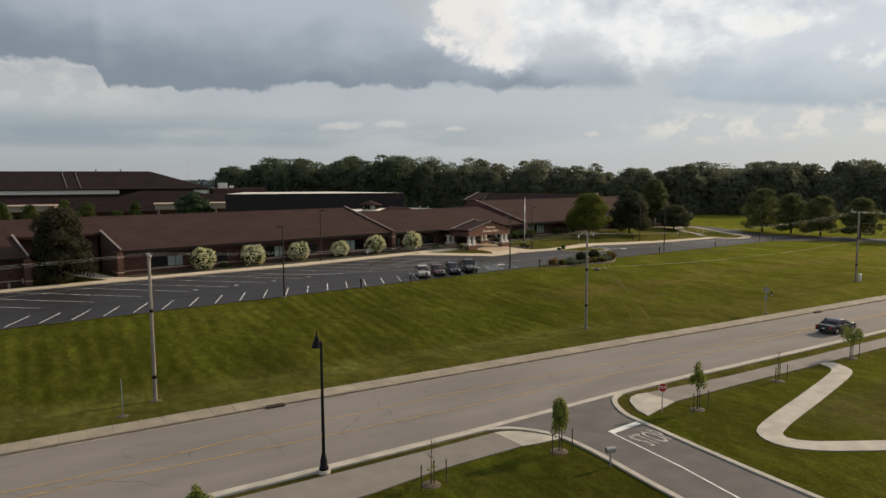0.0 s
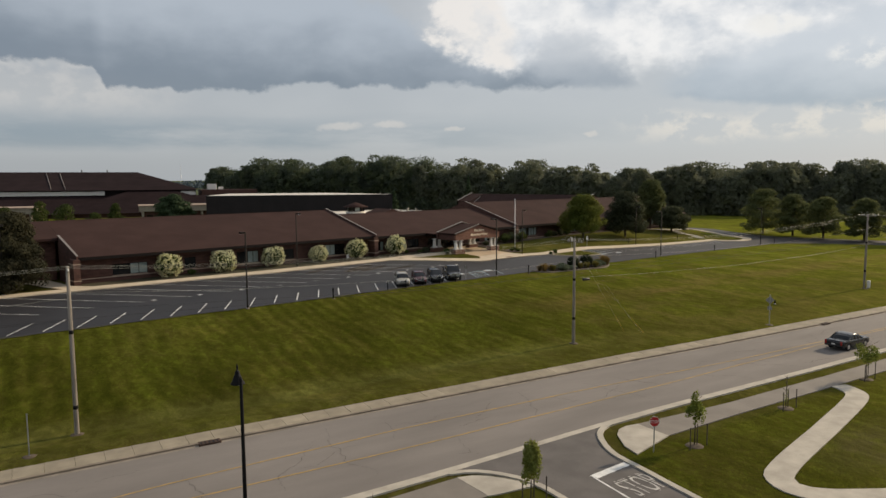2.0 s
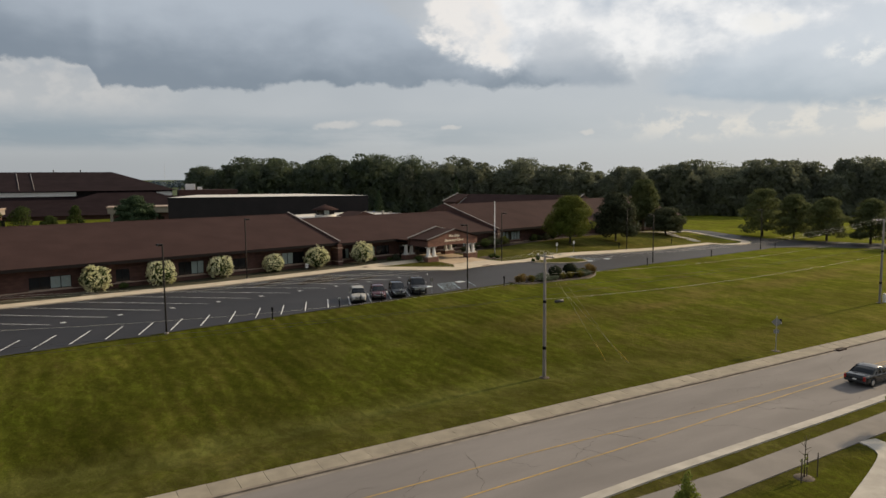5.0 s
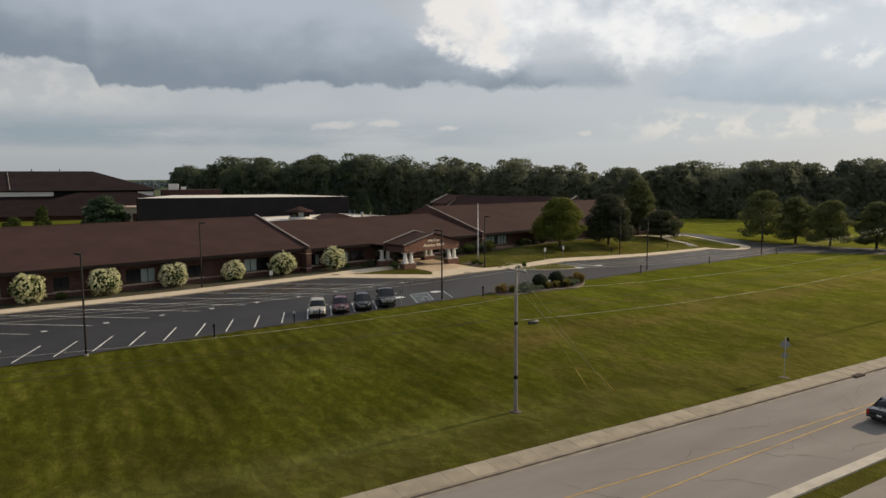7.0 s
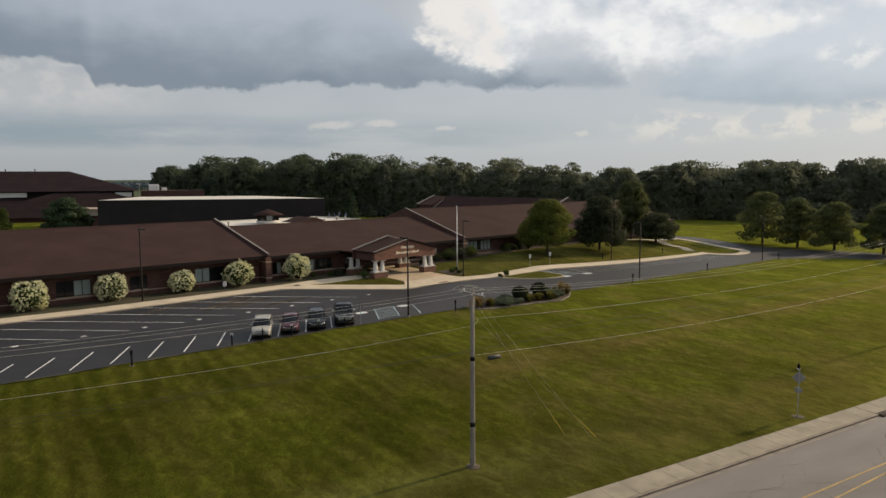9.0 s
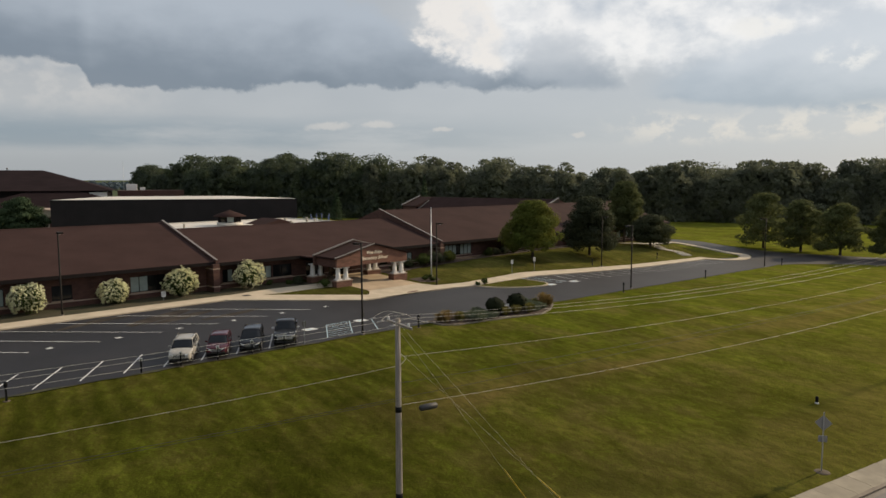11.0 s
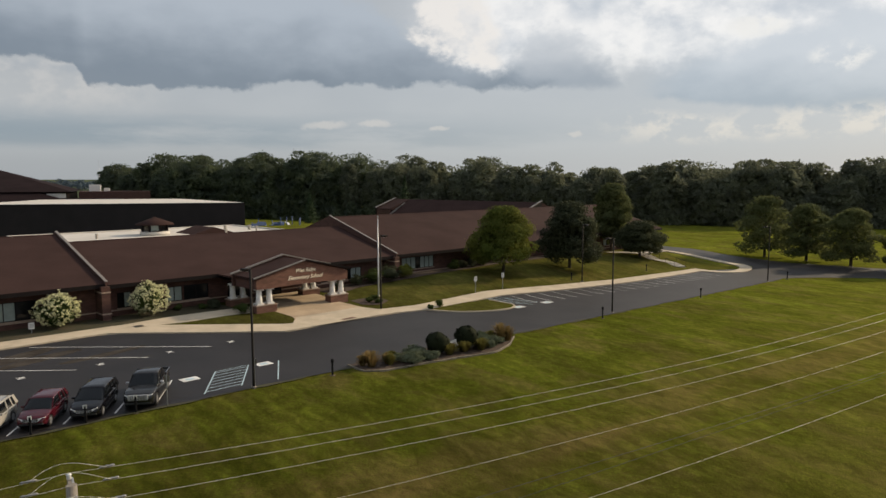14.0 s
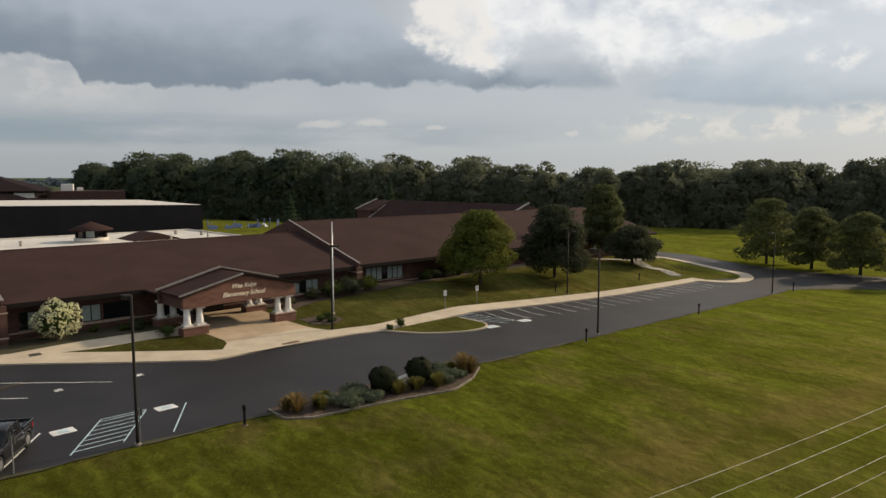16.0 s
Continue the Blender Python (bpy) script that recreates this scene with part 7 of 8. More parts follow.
def conifer(m, h, width, label, seed, leaves=6000, size=0.5):
    rs = np.random.RandomState(seed)
    o = thing("conifer", m, label, "tree")
    bm = bmesh.new()
    tube(bm, (0, 0, -0.3), (0, 0, h * 0.96), 0.22, 0.03, 8)
    part("trunk", bm, M_BARK, o)
    z = rs.uniform(0.04, 1.0, leaves) ** 1.25
    tier = 0.75 + 0.25 * np.cos(z * 60)
    a = rs.uniform(0, 2 * math.pi, leaves)
    lob = 0.8 + 0.2 * np.sin(a * 7 + z * 30)
    r = (1 - z) ** 0.8 * width / 2 * tier * lob * rs.uniform(0.35, 1.0, leaves) ** 0.5
    pos = np.c_[r * np.cos(a), r * np.sin(a), z * h - r * 0.15]
    nrm = np.c_[np.cos(a) * 0.5, np.sin(a) * 0.5, np.full(leaves, 0.8)] + rs.normal(size=(leaves, 3)) * 0.35
    v, q = leaf_quads(rs, pos, nrm, size, 0.4)
    part("crown", quick_mesh("crown", v, q), M_LEAF_PINE, o)
    return o


tree(pose(36.3, 195, Z(36, 195)), 10.2, 10.5, 1.0, M_LEAF_PINE, "dark broad pine beside the sports hall", 41, 14000, 0.42, 46, 0.30, 0.8, 0.35, 0.5, name="pine_tree")
conifer(pose(172, 262, 1.5), 17, 8.0, "dark spruce at the edge of the woods", 42)
conifer(pose(135, 262, 1.0), 11.5, 9.0, "dark spruce at the edge of the woods", 43)


def shrub(m, w, h, mat, label, seed, leaves=1400, size=0.17, clumps=16, name="shrub", group="", clump_r=0.42, fill=0.30):
    rs = np.random.RandomState(seed)
    o = thing(name, m, label, "shrub", group)
    bm = bmesh.new()
    for i in range(5):
        a = i * 1.26
        tube(bm, (0.06 * math.cos(a), 0.06 * math.sin(a), -0.1), (w * 0.25 * math.cos(a), w * 0.25 * math.sin(a), h * 0.7), 0.03, 0.01, 5)
    part("stems", bm, M_BARK, o)
    pos, nrm = crown_points(rs, leaves, (0, 0, h * 0.5), (w / 2, w / 2, h / 2), clumps, clump_r, 0.3)
    pos[:, 2] = np.maximum(pos[:, 2], 0.03 + 0.1 * np.abs(nrm[:, 0]))
    v, q = leaf_quads(rs, pos, nrm, size)
    cv, cq = core(rs, (0, 0, h * 0.48), (w * fill, w * fill, h * fill), 12, 8, 0.08)
    part("foliage", quick_mesh("foliage", np.r_[v, cv], np.r_[q, cq + len(v)]), mat, o)
    return o


def flowering_bush(u, v, w, h, seed):
    """Round hydrangea: leafy dome set with pale flower heads."""
    o = shrub(campus(u, v), w, h, M_LEAF_HYD, "round hydrangea bush covered in cream flowers", seed, 4200, 0.20, 40, "flowering_bush", "hydrangeas along the wall", 0.30)
    rs = np.random.RandomState(seed + 500)
    n = 620
    d = rs.normal(size=(n * 3, 3))
    d /= np.linalg.norm(d, axis=1)[:, None]
    d = d[d[:, 2] > -0.85][:n]
    lump = 1 + 0.10 * np.sin(d[:, 0] * 6 + seed) + 0.08 * np.sin(d[:, 1] * 7 + d[:, 2] * 5)
    c = d * lump[:, None] * np.array([w / 2, w / 2, h / 2]) * rs.uniform(0.86, 1.04, len(d))[:, None] + (0, 0, h * 0.52)
    per = 12
    e = rs.normal(size=(len(c) * per, 3))
    e /= np.linalg.norm(e, axis=1)[:, None]
    rad = rs.uniform(0.06, 0.125, len(c)).repeat(per)
    pos = c.repeat(per, 0) + e * rad[:, None]
    vv, q = leaf_quads(rs, pos, e + d.repeat(per, 0) * 0.6, 0.115, 0.9)
    part("blossom", quick_mesh("blossom", vv, q), M_BLOOM, o, "cream flower heads")
    return o


for i, (u, v, w, h) in enumerate(((-36.6, 27.9, 3.5, 3.3), (-28.5, 28.0, 3.7, 3.2), (-20.1, 28.2, 3.5, 3.1), (-11.8, 28.3, 3.0, 2.7), (-4.6, 27.8, 3.7, 3.3), (3.9, 27.6, 3.6, 3.45))):
    flowering_bush(u, v, w, h, 60 + i)

# shrubs along the walls and by the porch
for i, (u, v, w, h) in enumerate(((33.2, 27.6, 3.0, 2.0), (35.6, 27.2, 3.4, 2.3), (30.8, 28.3, 2.0, 1.4), (49.4, 28.9, 2.0, 1.5), (51.6, 28.9, 1.7, 1.3), (53.6, 28.8, 2.0, 1.6), (56, 28.8, 1.8, 1.5),
                                  (66, 28.8, 2.2, 1.7), (74, 28.8, 2.0, 1.6), (84, 28.6, 2.4, 2.0), (27.0, 27.2, 1.6, 1.1), (10.4, 26.9, 1.6, 1.0), (-33, 28.8, 1.2, 0.8))):
    shrub(campus(u, v), w, h, M_LEAF_DARK if i % 3 else M_LEAF_SHRUB, "dark clipped evergreen shrub against the brick wall", 80 + i, 1500, 0.18)
shrub(campus(38.6, 27.6), 2.6, 2.0, M_LEAF_MAPLE, "yellow-green loose shrub at the wall corner", 101, 1800, 0.22)
for i, (u, v) in enumerate(((9.3, 27.3), (11.3, 27.8), (7.2, 28.6), (25.6, 19.2), (26.4, 18.3), (27.0, 19.8))):
    shrub(campus(u, v), 1.1, 0.7, M_LEAF_SHRUB, "small green shrub in a planting bed", 110 + i, 600, 0.13, 10)
for i, (u, v, w) in enumerate(((29.2, 12.6, 0.9), (30.9, 12.9, 1.2), (11.2, 22.0, 1.8), (12.8, 21.6, 1.4))):
    shrub(campus(u, v, 0.1), w, w * 0.75, M_LEAF_SHRUB, "small rounded shrub beside the walk", 120 + i, 800, 0.12, 12)
# worn ground and mulch at the foot of the walls
setting("bare_ground", strip_mesh("bare_ground", uv_line([(-47.5, 26.2), (-35, 25.8), (-24.4, 24.7), (-10.7, 24.6), (-6, 24.5)]), uv_line([(-47.5, 29.8), (-35, 29.8), (-24.4, 29.8), (-10.7, 29.8), (-0.8, 29.8)]), 0.04, 1.0), M_BARE, "thin grass and bare earth under the wall", "bare ground")
setting("bare_ground", strip_mesh("bare_ground", uv_line([(-6, 24.5), (-1, 24.5), (4, 24.9), (9, 24.8), (12, 24.7)]), uv_line([(-0.8, 29.8), (2, 29.8), (5, 29.8), (9, 29.8), (12, 29.8)]), 0.04, 1.0), M_BARE, "thin grass and bare earth under the wall", "bare ground")
setting("mulch_bed", strip_mesh("mulch_bed", uv_line([(25.0, 24.5), (30, 26.6), (39.5, 26.6), (57, 28.2), (90, 28)]), uv_line([(25.0, 29.8), (30, 29.8), (39.5, 29.8), (57, 30), (90, 30)]), 0.05, 1.0), M_MULCH, "dark mulch bed under the wall", "mulch bed")
setting("mulch_bed", strip_mesh("mulch_bed", uv_line([(24.3, 18.6), (26.0, 17.5), (28, 18.5)]), uv_line([(24.3, 21), (26, 21), (28, 20.6)]), 0.05, 0.8), M_MULCH, "mulch bed beside the porch", "mulch bed")

# ---------------------------------------------------------------- planted bed at the car park edge
BED_OUT = [(8.3, 0.1), (8.2, -1.9), (9.6, -2.9), (12.5, -3.3), (16.0, -3.9), (20.3, -4.9), (23.3, -3.9), (25.8, -2.3)]
BED_IN = [(8.3, 0.1), (11, -0.1), (14.0, 0.1), (17, -0.1), (19.5, -0.3), (22, -0.6), (24.5, -0.9), (25.8, -2.3)]
setting("mulch_bed", strip_mesh("mulch_bed", uv_line(BED_OUT), uv_line(BED_IN), 0.10, 0.7), M_MULCH, "raised mulch bed at the car park edge", "mulch bed")


def grass_tuft(m, w, h, seed, mat, label, n=260, name="ornamental_grass", cat="grass tuft", group="ornamental grasses"):
    """Ornamental grass: a fountain of narrow blades."""
    rs = np.random.RandomState(seed)
    o = thing(name, m, label, cat, group)
    a = rs.uniform(0, 2 * math.pi, n)
    r = rs.uniform(0.2, 1, n) * w / 2
    hh = h * rs.uniform(0.45, 1.15, n) * (1 - 0.25 * (r / (w / 2)) ** 2)
    p0 = np.c_[np.cos(a) * r * 0.25, np.sin(a) * r * 0.25, np.zeros(n)]
    p1 = np.c_[np.cos(a) * r * 0.6, np.sin(a) * r * 0.6, hh * 0.75]
    p2 = np.c_[np.cos(a) * r, np.sin(a) * r, hh]
    side = np.c_[-np.sin(a), np.cos(a), np.zeros(n)] * 0.022
    v = np.stack([p0 - side, p0 + side, p1 - side, p1 + side, p2 - side * 1.6, p2 + side * 1.6], 1).reshape(-1, 3)
    i = np.arange(n)[:, None] * 6
    q = np.r_[i + [0, 1, 3, 2], i + [2, 3, 5, 4]]
    part("blades", quick_mesh("blades", v, q), mat, o)
    return o


M_EDGE = material("weathered_edging_stone", (0.25, 0.215, 0.165), 0.95, vary=0.4, scale=2, fine=15, bump=0.5, per=True)
edge = thing("bed_edging", None, "low weathered grey-brown stone edging round a planted bed", "edging")
for line in (BED_OUT,):
    ln = resample(uv_line(line), 40 if line is BED_OUT else 34)
    for a, b in zip(ln, ln[1:]):
        mid = (a + b) / 2
        L2 = float(np.hypot(*(b - a))) * 0.96
        s = part("stone", boxed(-L2 / 2, L2 / 2, -0.06, 0.06, -0.2, 0.12, bevel=0.015), M_EDGE, edge)
        s.matrix_world = pose(mid[0], mid[1], Z(*mid) + random.uniform(-0.02, 0.03), random.uniform(-3, 3), random.uniform(-2, 2), math.degrees(math.atan2(b[1] - a[1], b[0] - a[0])))
for i, (u, v, w, h) in enumerate(((16.1, -2.0, 2.4, 2.1), (19.4, -2.2, 2.5, 2.2))):
    shrub(campus(u, v), w, h, M_LEAF_YEW, "dark rounded yew bush in the planted bed", 140 + i, 9000, 0.12, 160, clump_r=0.13, fill=0.42)
for i, (u, v, w, h) in enumerate(((12.6, -2.6, 1.9, 1.0), (13.9, -1.6, 1.9, 1.0), (14.4, -2.8, 1.6, 0.8), (21.0, -3.1, 2.2, 1.1), (21.6, -1.8, 1.8, 1.1), (11.6, -1.4, 1.5, 0.8), (22.6, -3.0, 1.4, 0.8))):
    shrub(campus(u, v), w * 1.22, h, M_LEAF_SAGE, "grey-green low juniper in the planted bed", 150 + i, 2600, 0.115, 30, clump_r=0.34)
for i, (u, v, w, h) in enumerate(((16.6, -2.9, 1.5, 0.8), (18.2, -3.1, 1.5, 0.8), (19.8, -3.6, 1.5, 0.9), (10.8, -2.1, 1.0, 0.8), (17.3, -2.3, 1.0, 0.6), (22.9, -1.9, 1.2, 0.8), (11.9, -0.9, 1.0, 0.6))):
    grass_tuft(campus(u, v, 0.08), w * 1.15, h * 1.05, 160 + i, M_LEAF_LILY, "yellow-green arching lily clump in the planted bed", 420, "lily_clump", "plant", "lily clumps")


for i, (u, v, w, h) in enumerate(((9.4, -1.5, 1.9, 1.25), (9.0, -0.9, 1.2, 0.9), (23.5, -2.6, 2.0, 1.6), (24.2, -2.9, 1.6, 1.3), (10.9, -1.6, 1.0, 0.9))):
    grass_tuft(campus(u, v), w, h, 170 + i, M_LEAF_GOLD, "golden ornamental grass tuft in the planted bed")
o = thing("bench", campus(17.8, -2.3, 0.08, 12), "small white bench between the yew bushes", "bench")
part("seat", boxed(-0.62, 0.62, -0.20, 0.20, 0.42, 0.48, bevel=0.01), M_WHITE, o)
part("backrest", boxed(-0.62, 0.62, 0.17, 0.21, 0.62, 0.86, bevel=0.01), M_WHITE, o)
for x in (-0.54, 0.54):
    part("leg", boxed(x - 0.035, x + 0.035, -0.19, -0.12, -0.1, 0.42), M_WHITE, o)
    part("leg", boxed(x - 0.035, x + 0.035, 0.14, 0.21, -0.1, 0.86), M_WHITE, o)


# ---------------------------------------------------------------- young trees by the path
def sapling(x, y, h, w, seed, leaves=900, bare=False, stakes=True, cone=0.6, base=None):
    o = thing("sapling", roadside(x, y), "bare staked sapling in a mulch ring" if bare else "young staked tree with bright green leaves", "sapling", "saplings by the path")
    rs = np.random.RandomState(seed)
    bm = bmesh.new()
    tube(bm, (0, 0, -0.1), (0.05, 0, h * 0.92), 0.04, 0.012, 7)
    for i in range(9):
        a, z = i * 2.4, h * rs.uniform(0.4, 0.85)
        tube(bm, (0, 0, z), (math.cos(a) * w * 0.36, math.sin(a) * w * 0.36, z + w * 0.3), 0.014, 0.005, 5)
    part("trunk", bm, M_BARK, o)
    part("mulch", lathe(bmesh.new(), [(0.62, -0.05), (0.5, 0.03), (0.25, 0.07), (0.05, 0.08)], 18), M_DIRT, o, "ring of pale mulch")
    if stakes:
        for s in (-1, 0.2, 1):
            part("stake", boxed(-0.025 + s * 0.75, 0.025 + s * 0.75, -0.3 * abs(s) - 0.02, -0.3 * abs(s) + 0.02, -0.2, 1.35), M_BARK, o)
    if not bare:
        b = base if base is not None else h * 0.38
        pos, nrm = crown_points(rs, leaves, (0, 0, (h + b) / 2), (w / 2, w / 2, (h - b) / 2), 26, 0.30, 0.2, 0, cone)
        v, q = leaf_quads(rs, pos, nrm, 0.17)
        part("leaves", quick_mesh("leaves", v, q), M_LEAF_YOUNG, o)
    else:
        pos, nrm = crown_points(rs, 60, (0, 0, h * 0.3), (w / 3, w / 3, h * 0.22), 8, 0.3)
        v, q = leaf_quads(rs, pos, nrm, 0.12)
        part("leaves", quick_mesh("leaves", v, q), M_LEAF_YOUNG, o)
    return o


sapling(25.0, 28.4, 3.6, 1.45, 201, 2100, cone=0.35, base=0.85)
sapling(38.1, 29.2, 3.4, 1.3, 202, 850, cone=0.5, base=1.0)
sapling(49.2, 30.5, 2.6, 1.0, 203, bare=True)
sapling(16.3, 28.4, 2.6, 1.0, 204, bare=True)
sapling(61.2, 31.4, 3.1, 2.4, 205, 1100, cone=0.9, base=1.0)
sapling(4.6, 28.2, 3.0, 1.3, 206, 700, cone=0.6)
sapling(76.0, 31.2, 3.0, 1.6, 207, 700)


# ---------------------------------------------------------------- woods
def woodland():
    """The wood behind the school: uncountable trees, crowns of leaf clumps on trunks, as one mass."""
    rs = np.random.RandomState(77)
    front = np.array([(82, 362), (98, 338), (132, 304), (168, 284), (206, 252), (240, 208), (260, 184), (288, 150), (335, 108), (400, 50), (440, -20)], float)
    line = resample(front, 400)
    tan = np.gradient(line, axis=0)
    tan /= np.hypot(*tan.T)[:, None]
    nor = np.c_[-tan[:, 1], tan[:, 0]]          # away from the camera side
    if (nor[200] * (line[200] - (60, 80))).sum() < 0:
        nor = -nor
    V, Q, base = ([], []), ([], []), [0, 0]
    tv = bmesh.new()
    total = np.hypot(*np.diff(front, axis=0).T).sum()
    for row, (gap, depth, leaves) in enumerate(((8.5, 0, 7600), (8.0, 9, 2900), (9.0, 19, 1100))):
        s = 0.0
        while s < total:
            k = min(399, int(s / total * 399))
            p = line[k] + nor[k] * (depth + rs.uniform(-3, 3)) + tan[k] * rs.uniform(-2, 2)
            # the wood is tallest behind the school and falls away to the east
            hh = np.interp(p[0], [20, 90, 150, 230, 300, 420], [15, 21.5, 24.5, 19.4, 18.6, 17.4]) * rs.uniform(0.80, 1.14) + (1.5 if row else 0)
            w = hh * rs.uniform(0.55, 1.05)
            z0 = 1.0
            cb = hh * (0.02 if row == 0 else 0.2)
            pos, nrm, k2 = lobed_crown(rs, leaves, cb, hh, w, 85, rs.uniform(0.18, 0.28), 0.95, rs.uniform(0.3, 0.55), 0.8, 0.25, 0.5, 0.8)
            v, q = leaf_quads(rs, pos + (p[0], p[1], z0), nrm, np.where(np.arange(leaves) < k2, 0.60 if row == 0 else 0.95, 2.2)[:, None])
            # western crowns take the leaf copy with shade painted in
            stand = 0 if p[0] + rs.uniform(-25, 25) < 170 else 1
            V[stand].append(v), Q[stand].append(q + base[stand])
            base[stand] += len(v)
            if row == 0:
                tube(tv, (p[0], p[1], 0), (p[0], p[1], z0 + hh * 0.7), 0.35, 0.12, 6, False)
            s += gap * rs.uniform(0.8, 1.25)
    # undergrowth along the edge
    for k in range(0, 400, 2):
        p = line[k] - nor[k] * rs.uniform(-1, 5)
        w, hh = rs.uniform(6, 11), rs.uniform(4, 8)
        pos, nrm, k2 = lobed_crown(rs, 620, 0, hh, w, 12, 0.42, 1.0, 0.3, 0.8, 0.3, 0.5, 0.8)
        v, q = leaf_quads(rs, pos + (p[0], p[1], 0.8), nrm, np.where(np.arange(620) < k2, 0.85, 2.2)[:, None])
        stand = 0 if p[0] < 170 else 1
        V[stand].append(v), Q[stand].append(q + base[stand])
        base[stand] += len(v)
    o = thing("woodland", None, "dense dark green deciduous woodland", "woods", kind="stuff")
    for k, mat in enumerate((M_LEAF_WEST_SHADED, M_LEAF_WOOD)):
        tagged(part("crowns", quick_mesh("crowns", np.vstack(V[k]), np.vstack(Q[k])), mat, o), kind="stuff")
    tagged(part("trunks", tv, M_BARK, o), kind="stuff")


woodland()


def distant_woods():
    """Low hazy line of far woods on the horizon."""
    rs = np.random.RandomState(78)
    V, Q, base = [], [], 0
    for i in range(420):
        a = radians(-40 + 150 * i / 420 + rs.uniform(-0.2, 0.2))
        d = rs.uniform(1150, 1500)
        x, y = math.sin(a) * d, math.cos(a) * d
        z0 = 1 + 24 * float(sstep((d - 900) / 1600))
        w, hh = rs.uniform(35, 70), rs.uniform(12, 19)
        pos, nrm = crown_points(rs, 110, (x, y, z0 + hh * 0.45), (w / 2, w / 2, hh / 2), 10, 0.4)
        v, q = leaf_quads(rs, pos, nrm, 5.0)
        V.append(v), Q.append(q + base)
        base += len(v)
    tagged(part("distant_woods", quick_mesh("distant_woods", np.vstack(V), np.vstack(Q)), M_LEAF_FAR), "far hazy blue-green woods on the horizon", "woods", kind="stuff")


# The blue of distance haze is painted into these leaves.
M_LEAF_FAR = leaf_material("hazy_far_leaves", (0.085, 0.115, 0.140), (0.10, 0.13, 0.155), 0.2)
distant_woods()

# ---------------------------------------------------------------- neighbouring school beyond
def hip_roof(parent, x0, x1, y0, y1, ze, zr, run, mat=M_ROOF_FAR, name="roof", over=0.8):
    """A hip roof over a rectangle with its ridge along x."""
    bm = bmesh.new()
    ym = (y0 + y1) / 2
    a = [bm.verts.new(p) for p in ((x0 - over, y0 - over, ze), (x1 + over, y0 - over, ze), (x1 + over, y1 + over, ze), (x0 - over, y1 + over, ze))]
    r = [bm.verts.new((x0 + run, ym, zr)), bm.verts.new((x1 - run, ym, zr))]
    bm.faces.new((a[0], a[1], r[1], r[0])), bm.faces.new((a[1], a[2], r[1])), bm.faces.new((a[2], a[3], r[0], r[1])), bm.faces.new((a[3], a[0], r[0])), bm.faces.new(a[::-1])
    return part(name, bm, mat, parent)


nb = thing("neighbour_school", pose(45.4, 337.7, 0, 0, 0, -8), "large far school with brown hipped roofs and cream walls", "school")
hip_roof(nb, -105, 24, -26, 26, 13.2, 20.9, 24)
part("upper_wall", boxed(-104, 23, -25, 25, 9.0, 13.2), M_FASCIA, nb)
part("cream_band", boxed(-62, -12, -25.6, -25.01, 11.2, 12.8), M_WHITE, nb, "long pale clerestory panel")
part("cream_band", boxed(17, 22.8, -25.6, -25.01, 11.0, 12.6), M_WHITE, nb)
for i in range(9):
    part("clerestory_window", boxed(-82 + i * 2.2, -80.8 + i * 2.2, -25.5, -25.02, 9.6, 12.0), M_BLIND, nb)
for i in range(4):
    part("clerestory_window", boxed(8 + i * 2.1, 9.2 + i * 2.1, -25.5, -25.02, 9.6, 12.0), M_BLIND, nb)
bm = bmesh.new()
prism(bm, [(-40, 4.2), (-40, 4.4), (-25.7, 10.9), (-25.7, 9.0)], "x", -106, 40)
part("lower_roof", bm, M_ROOF_FAR, nb)
part("lower_wall", boxed(-105, 39, -38.5, -26, 1, 4.4), M_BRICK, nb)
hip_roof(nb, -30, 42, -42, -8, 4.4, 13.4, 29, name="lower_roof")
part("lower_wall", boxed(-29, 41, -41, -9, 1, 4.4), M_BRICK, nb)
for i in (0, 1):
    bm = bmesh.new()
    tube(bm, (-35 + i * 5, -3, 20.3), (-31 + i * 5, -25.5, 13.75), 0.13, 0.13, 6)
    part("conduit", bm, M_COPING, nb)
for x in (-22, -12):
    part("roof_vent", lathe(bmesh.new(), [(0.2, 20.6), (0.2, 21.5), (0.35, 21.55), (0.3, 21.8)], 8, (x, 0, 0)), M_COPING, nb)
part("roof_unit", boxed(29, 33, -6, -2, 13.0, 15.5, bevel=0.1), M_WHITE, nb, "white rooftop plant unit")
part("roof_unit", boxed(26, 50, -14, 10, 8.0, 13.0), M_BRICK, nb)
part("roof_unit", boxed(34, 36, -5, -3, 13.0, 14.2, bevel=0.1), M_WHITE, nb)

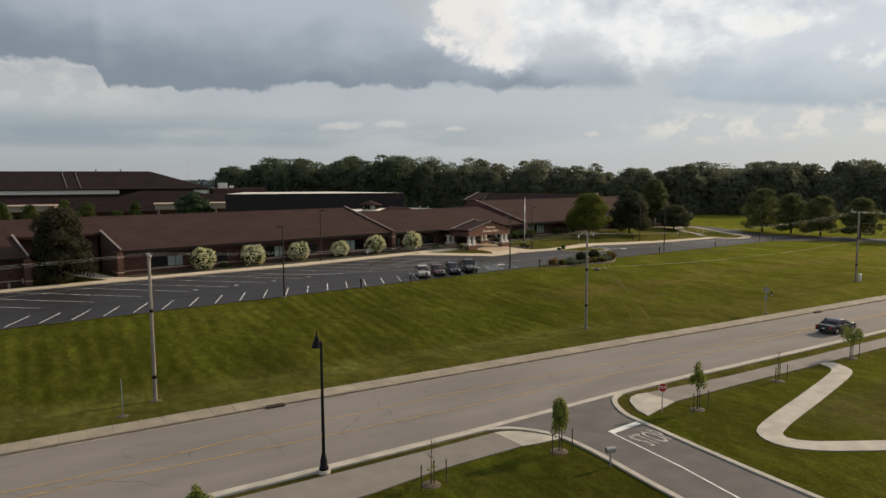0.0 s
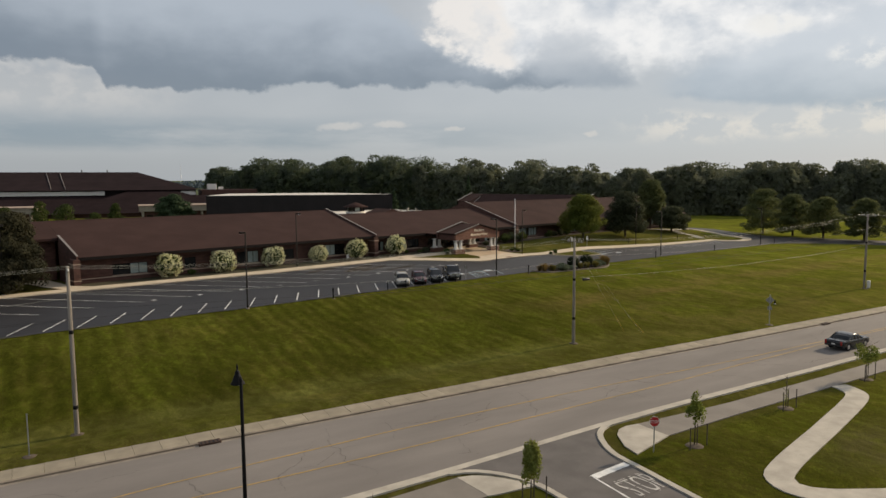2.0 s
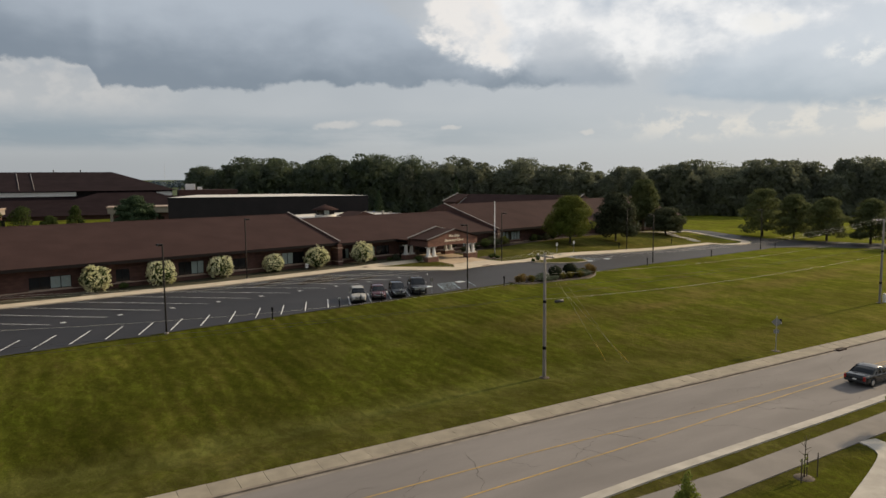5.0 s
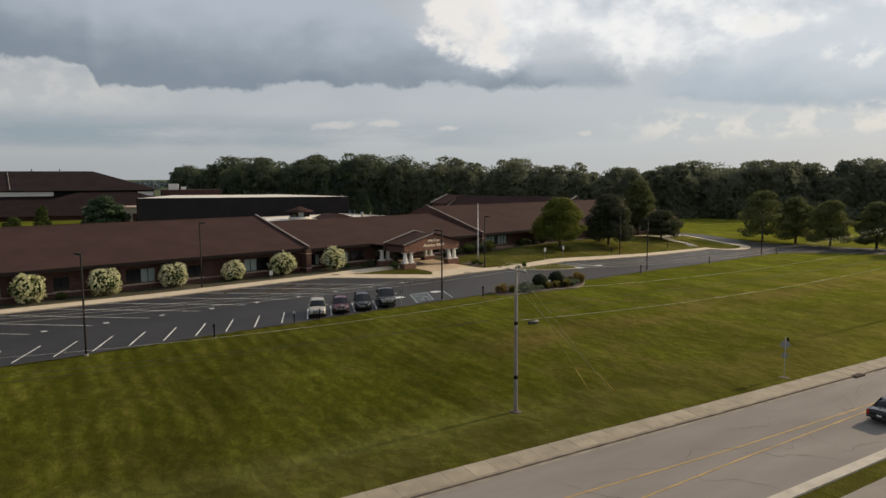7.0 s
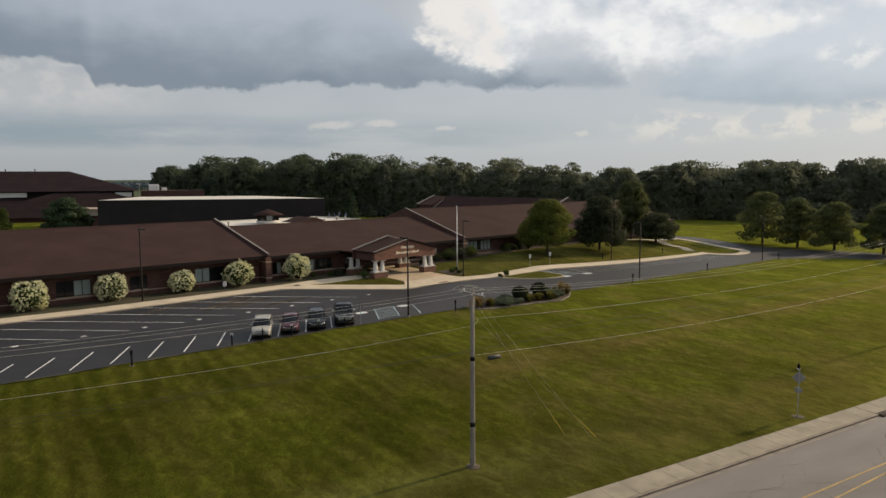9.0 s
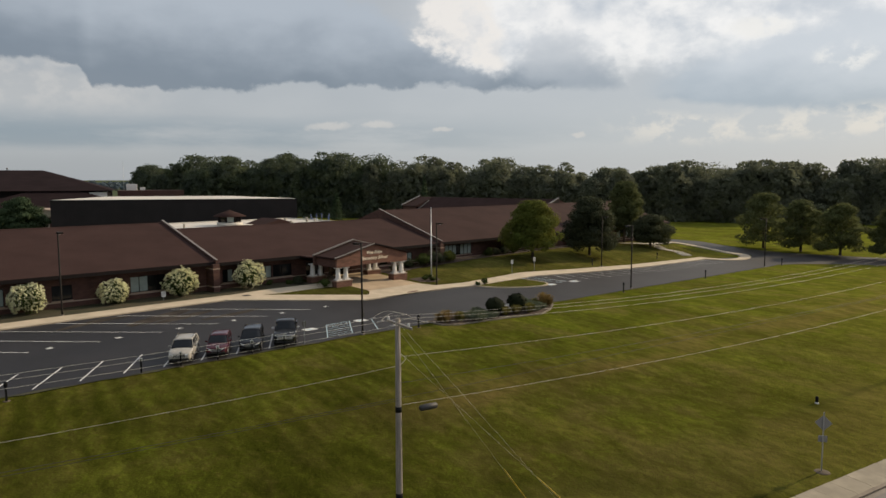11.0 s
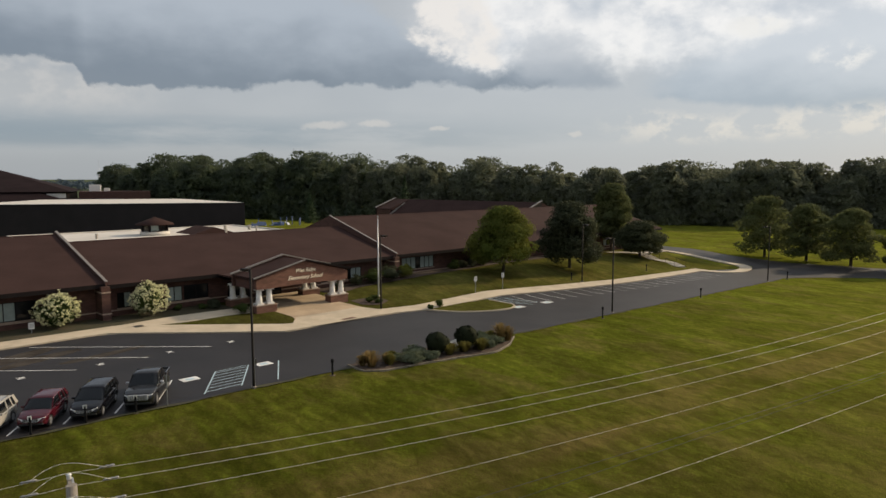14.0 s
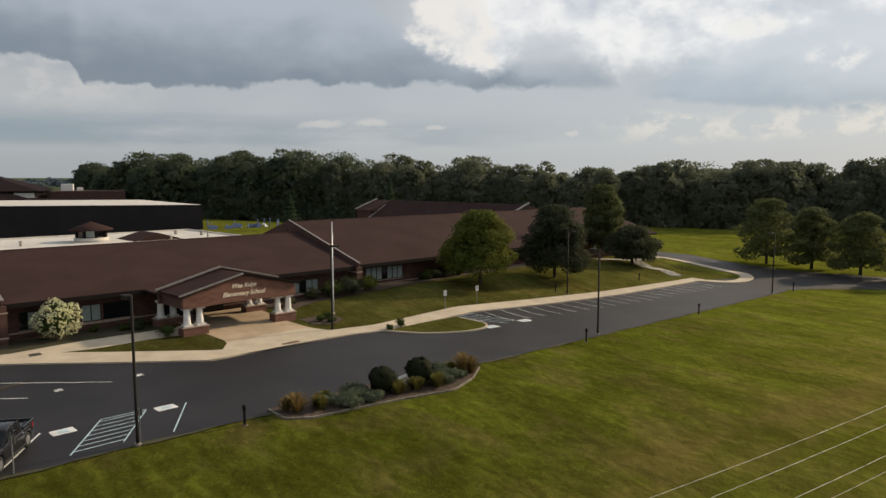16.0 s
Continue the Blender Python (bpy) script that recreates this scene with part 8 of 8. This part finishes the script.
# cream front wing with columns and flat parapets
fw = thing("classroom_wing", pose(18, 262, 0, 0, 0, -8), "cream and tan low school wing with columns", "school wing")
for a, b in ((-62, -13), (18, 46)):
    part("wall", boxed(a + 1, b - 1, 0.5, 14, 1, 6.2), M_BRICK, fw)
    part("parapet", boxed(a, b, -1.0, 14.2, 6.2, 8.3, bevel=0.1), M_CREAM, fw)
    part("cornice", boxed(a - 0.3, b + 0.3, -1.3, 14.5, 8.0, 8.35), M_BAND, fw)
    n = int((b - a) / 5)
    for i in range(n):
        x = a + 1.2 + i * (b - a - 2.4) / max(1, n - 1)
        part("column", lathe(bmesh.new(), [(0.55, 1.0), (0.5, 1.4), (0.42, 5.8), (0.55, 6.2)], 12, (x, -0.4, 0)), M_CREAM, fw)
        part("window", boxed(x + 1.2, x + 3.2, 0.42, 0.49, 2.2, 5.0), M_GLASS, fw)

# young trees in the court between the schools
for i, (x, y, h, w) in enumerate(((-8, 205, 8.0, 5), (-2, 215, 7.0, 6), (6, 208, 8.6, 5.5), (12, 218, 7.4, 7), (24, 212, 7.6, 4.5), (18, 200, 5.5, 5), (-14, 190, 6, 5))):
    tree(pose(x, y, Z(x, y)), h, w, 0.8, M_LEAF_SHRUB, "young green tree in the school court", 300 + i, 2500, 0.35, 24, 0.34, trunk_r=0.12)

# play area behind the flat roof
pg = thing("playground", pose(114.5, 247, 0.3, 0, 0, 20), "blue metal playground climbing frames", "playground")
M_BLUE = plain("blue_playground_paint", (0.045, 0.085, 0.22), 0.5)
prs = random.Random(9)
for i in range(16):
    x, y = prs.uniform(-14, 14), prs.uniform(-4, 4)
    h = prs.uniform(2.5, 4.6)
    bm = bmesh.new()
    tube(bm, (x, y, 1.0), (x, y, 1.0 + h), 0.12, 0.12, 8)
    part("post", bm, M_BLUE, pg)
for i in range(7):
    x, y = prs.uniform(-13, 11), prs.uniform(-4, 3)
    part("deck", boxed(x, x + 2.4, y, y + 2.0, 2.6, 2.8), M_BLUE, pg)
    part("panel", boxed(x, x + 2.4, y - 0.1, y, 2.8, 3.7), M_BLUE, pg)
for i in range(3):
    x = -10 + i * 9
    bm = bmesh.new()
    prism(bm, [(-3.5, 1.1), (-3.0, 1.1), (0.5, 3.2), (0.2, 3.4)], "x", x, x + 0.9)
    part("slide", bm, M_ALU, pg)

# thin masts far off
for i, (x, y, h) in enumerate(((96, 520, 30), (-20, 560, 38), (-60, 600, 40))):
    bm = bmesh.new()
    tube(bm, (0, 0, 0), (0, 0, h), 0.16, 0.06, 6)
    tagged(part("radio_mast", bm, M_STEEL), "slender far radio mast", "mast", "far masts").matrix_world = pose(x, y, 0)
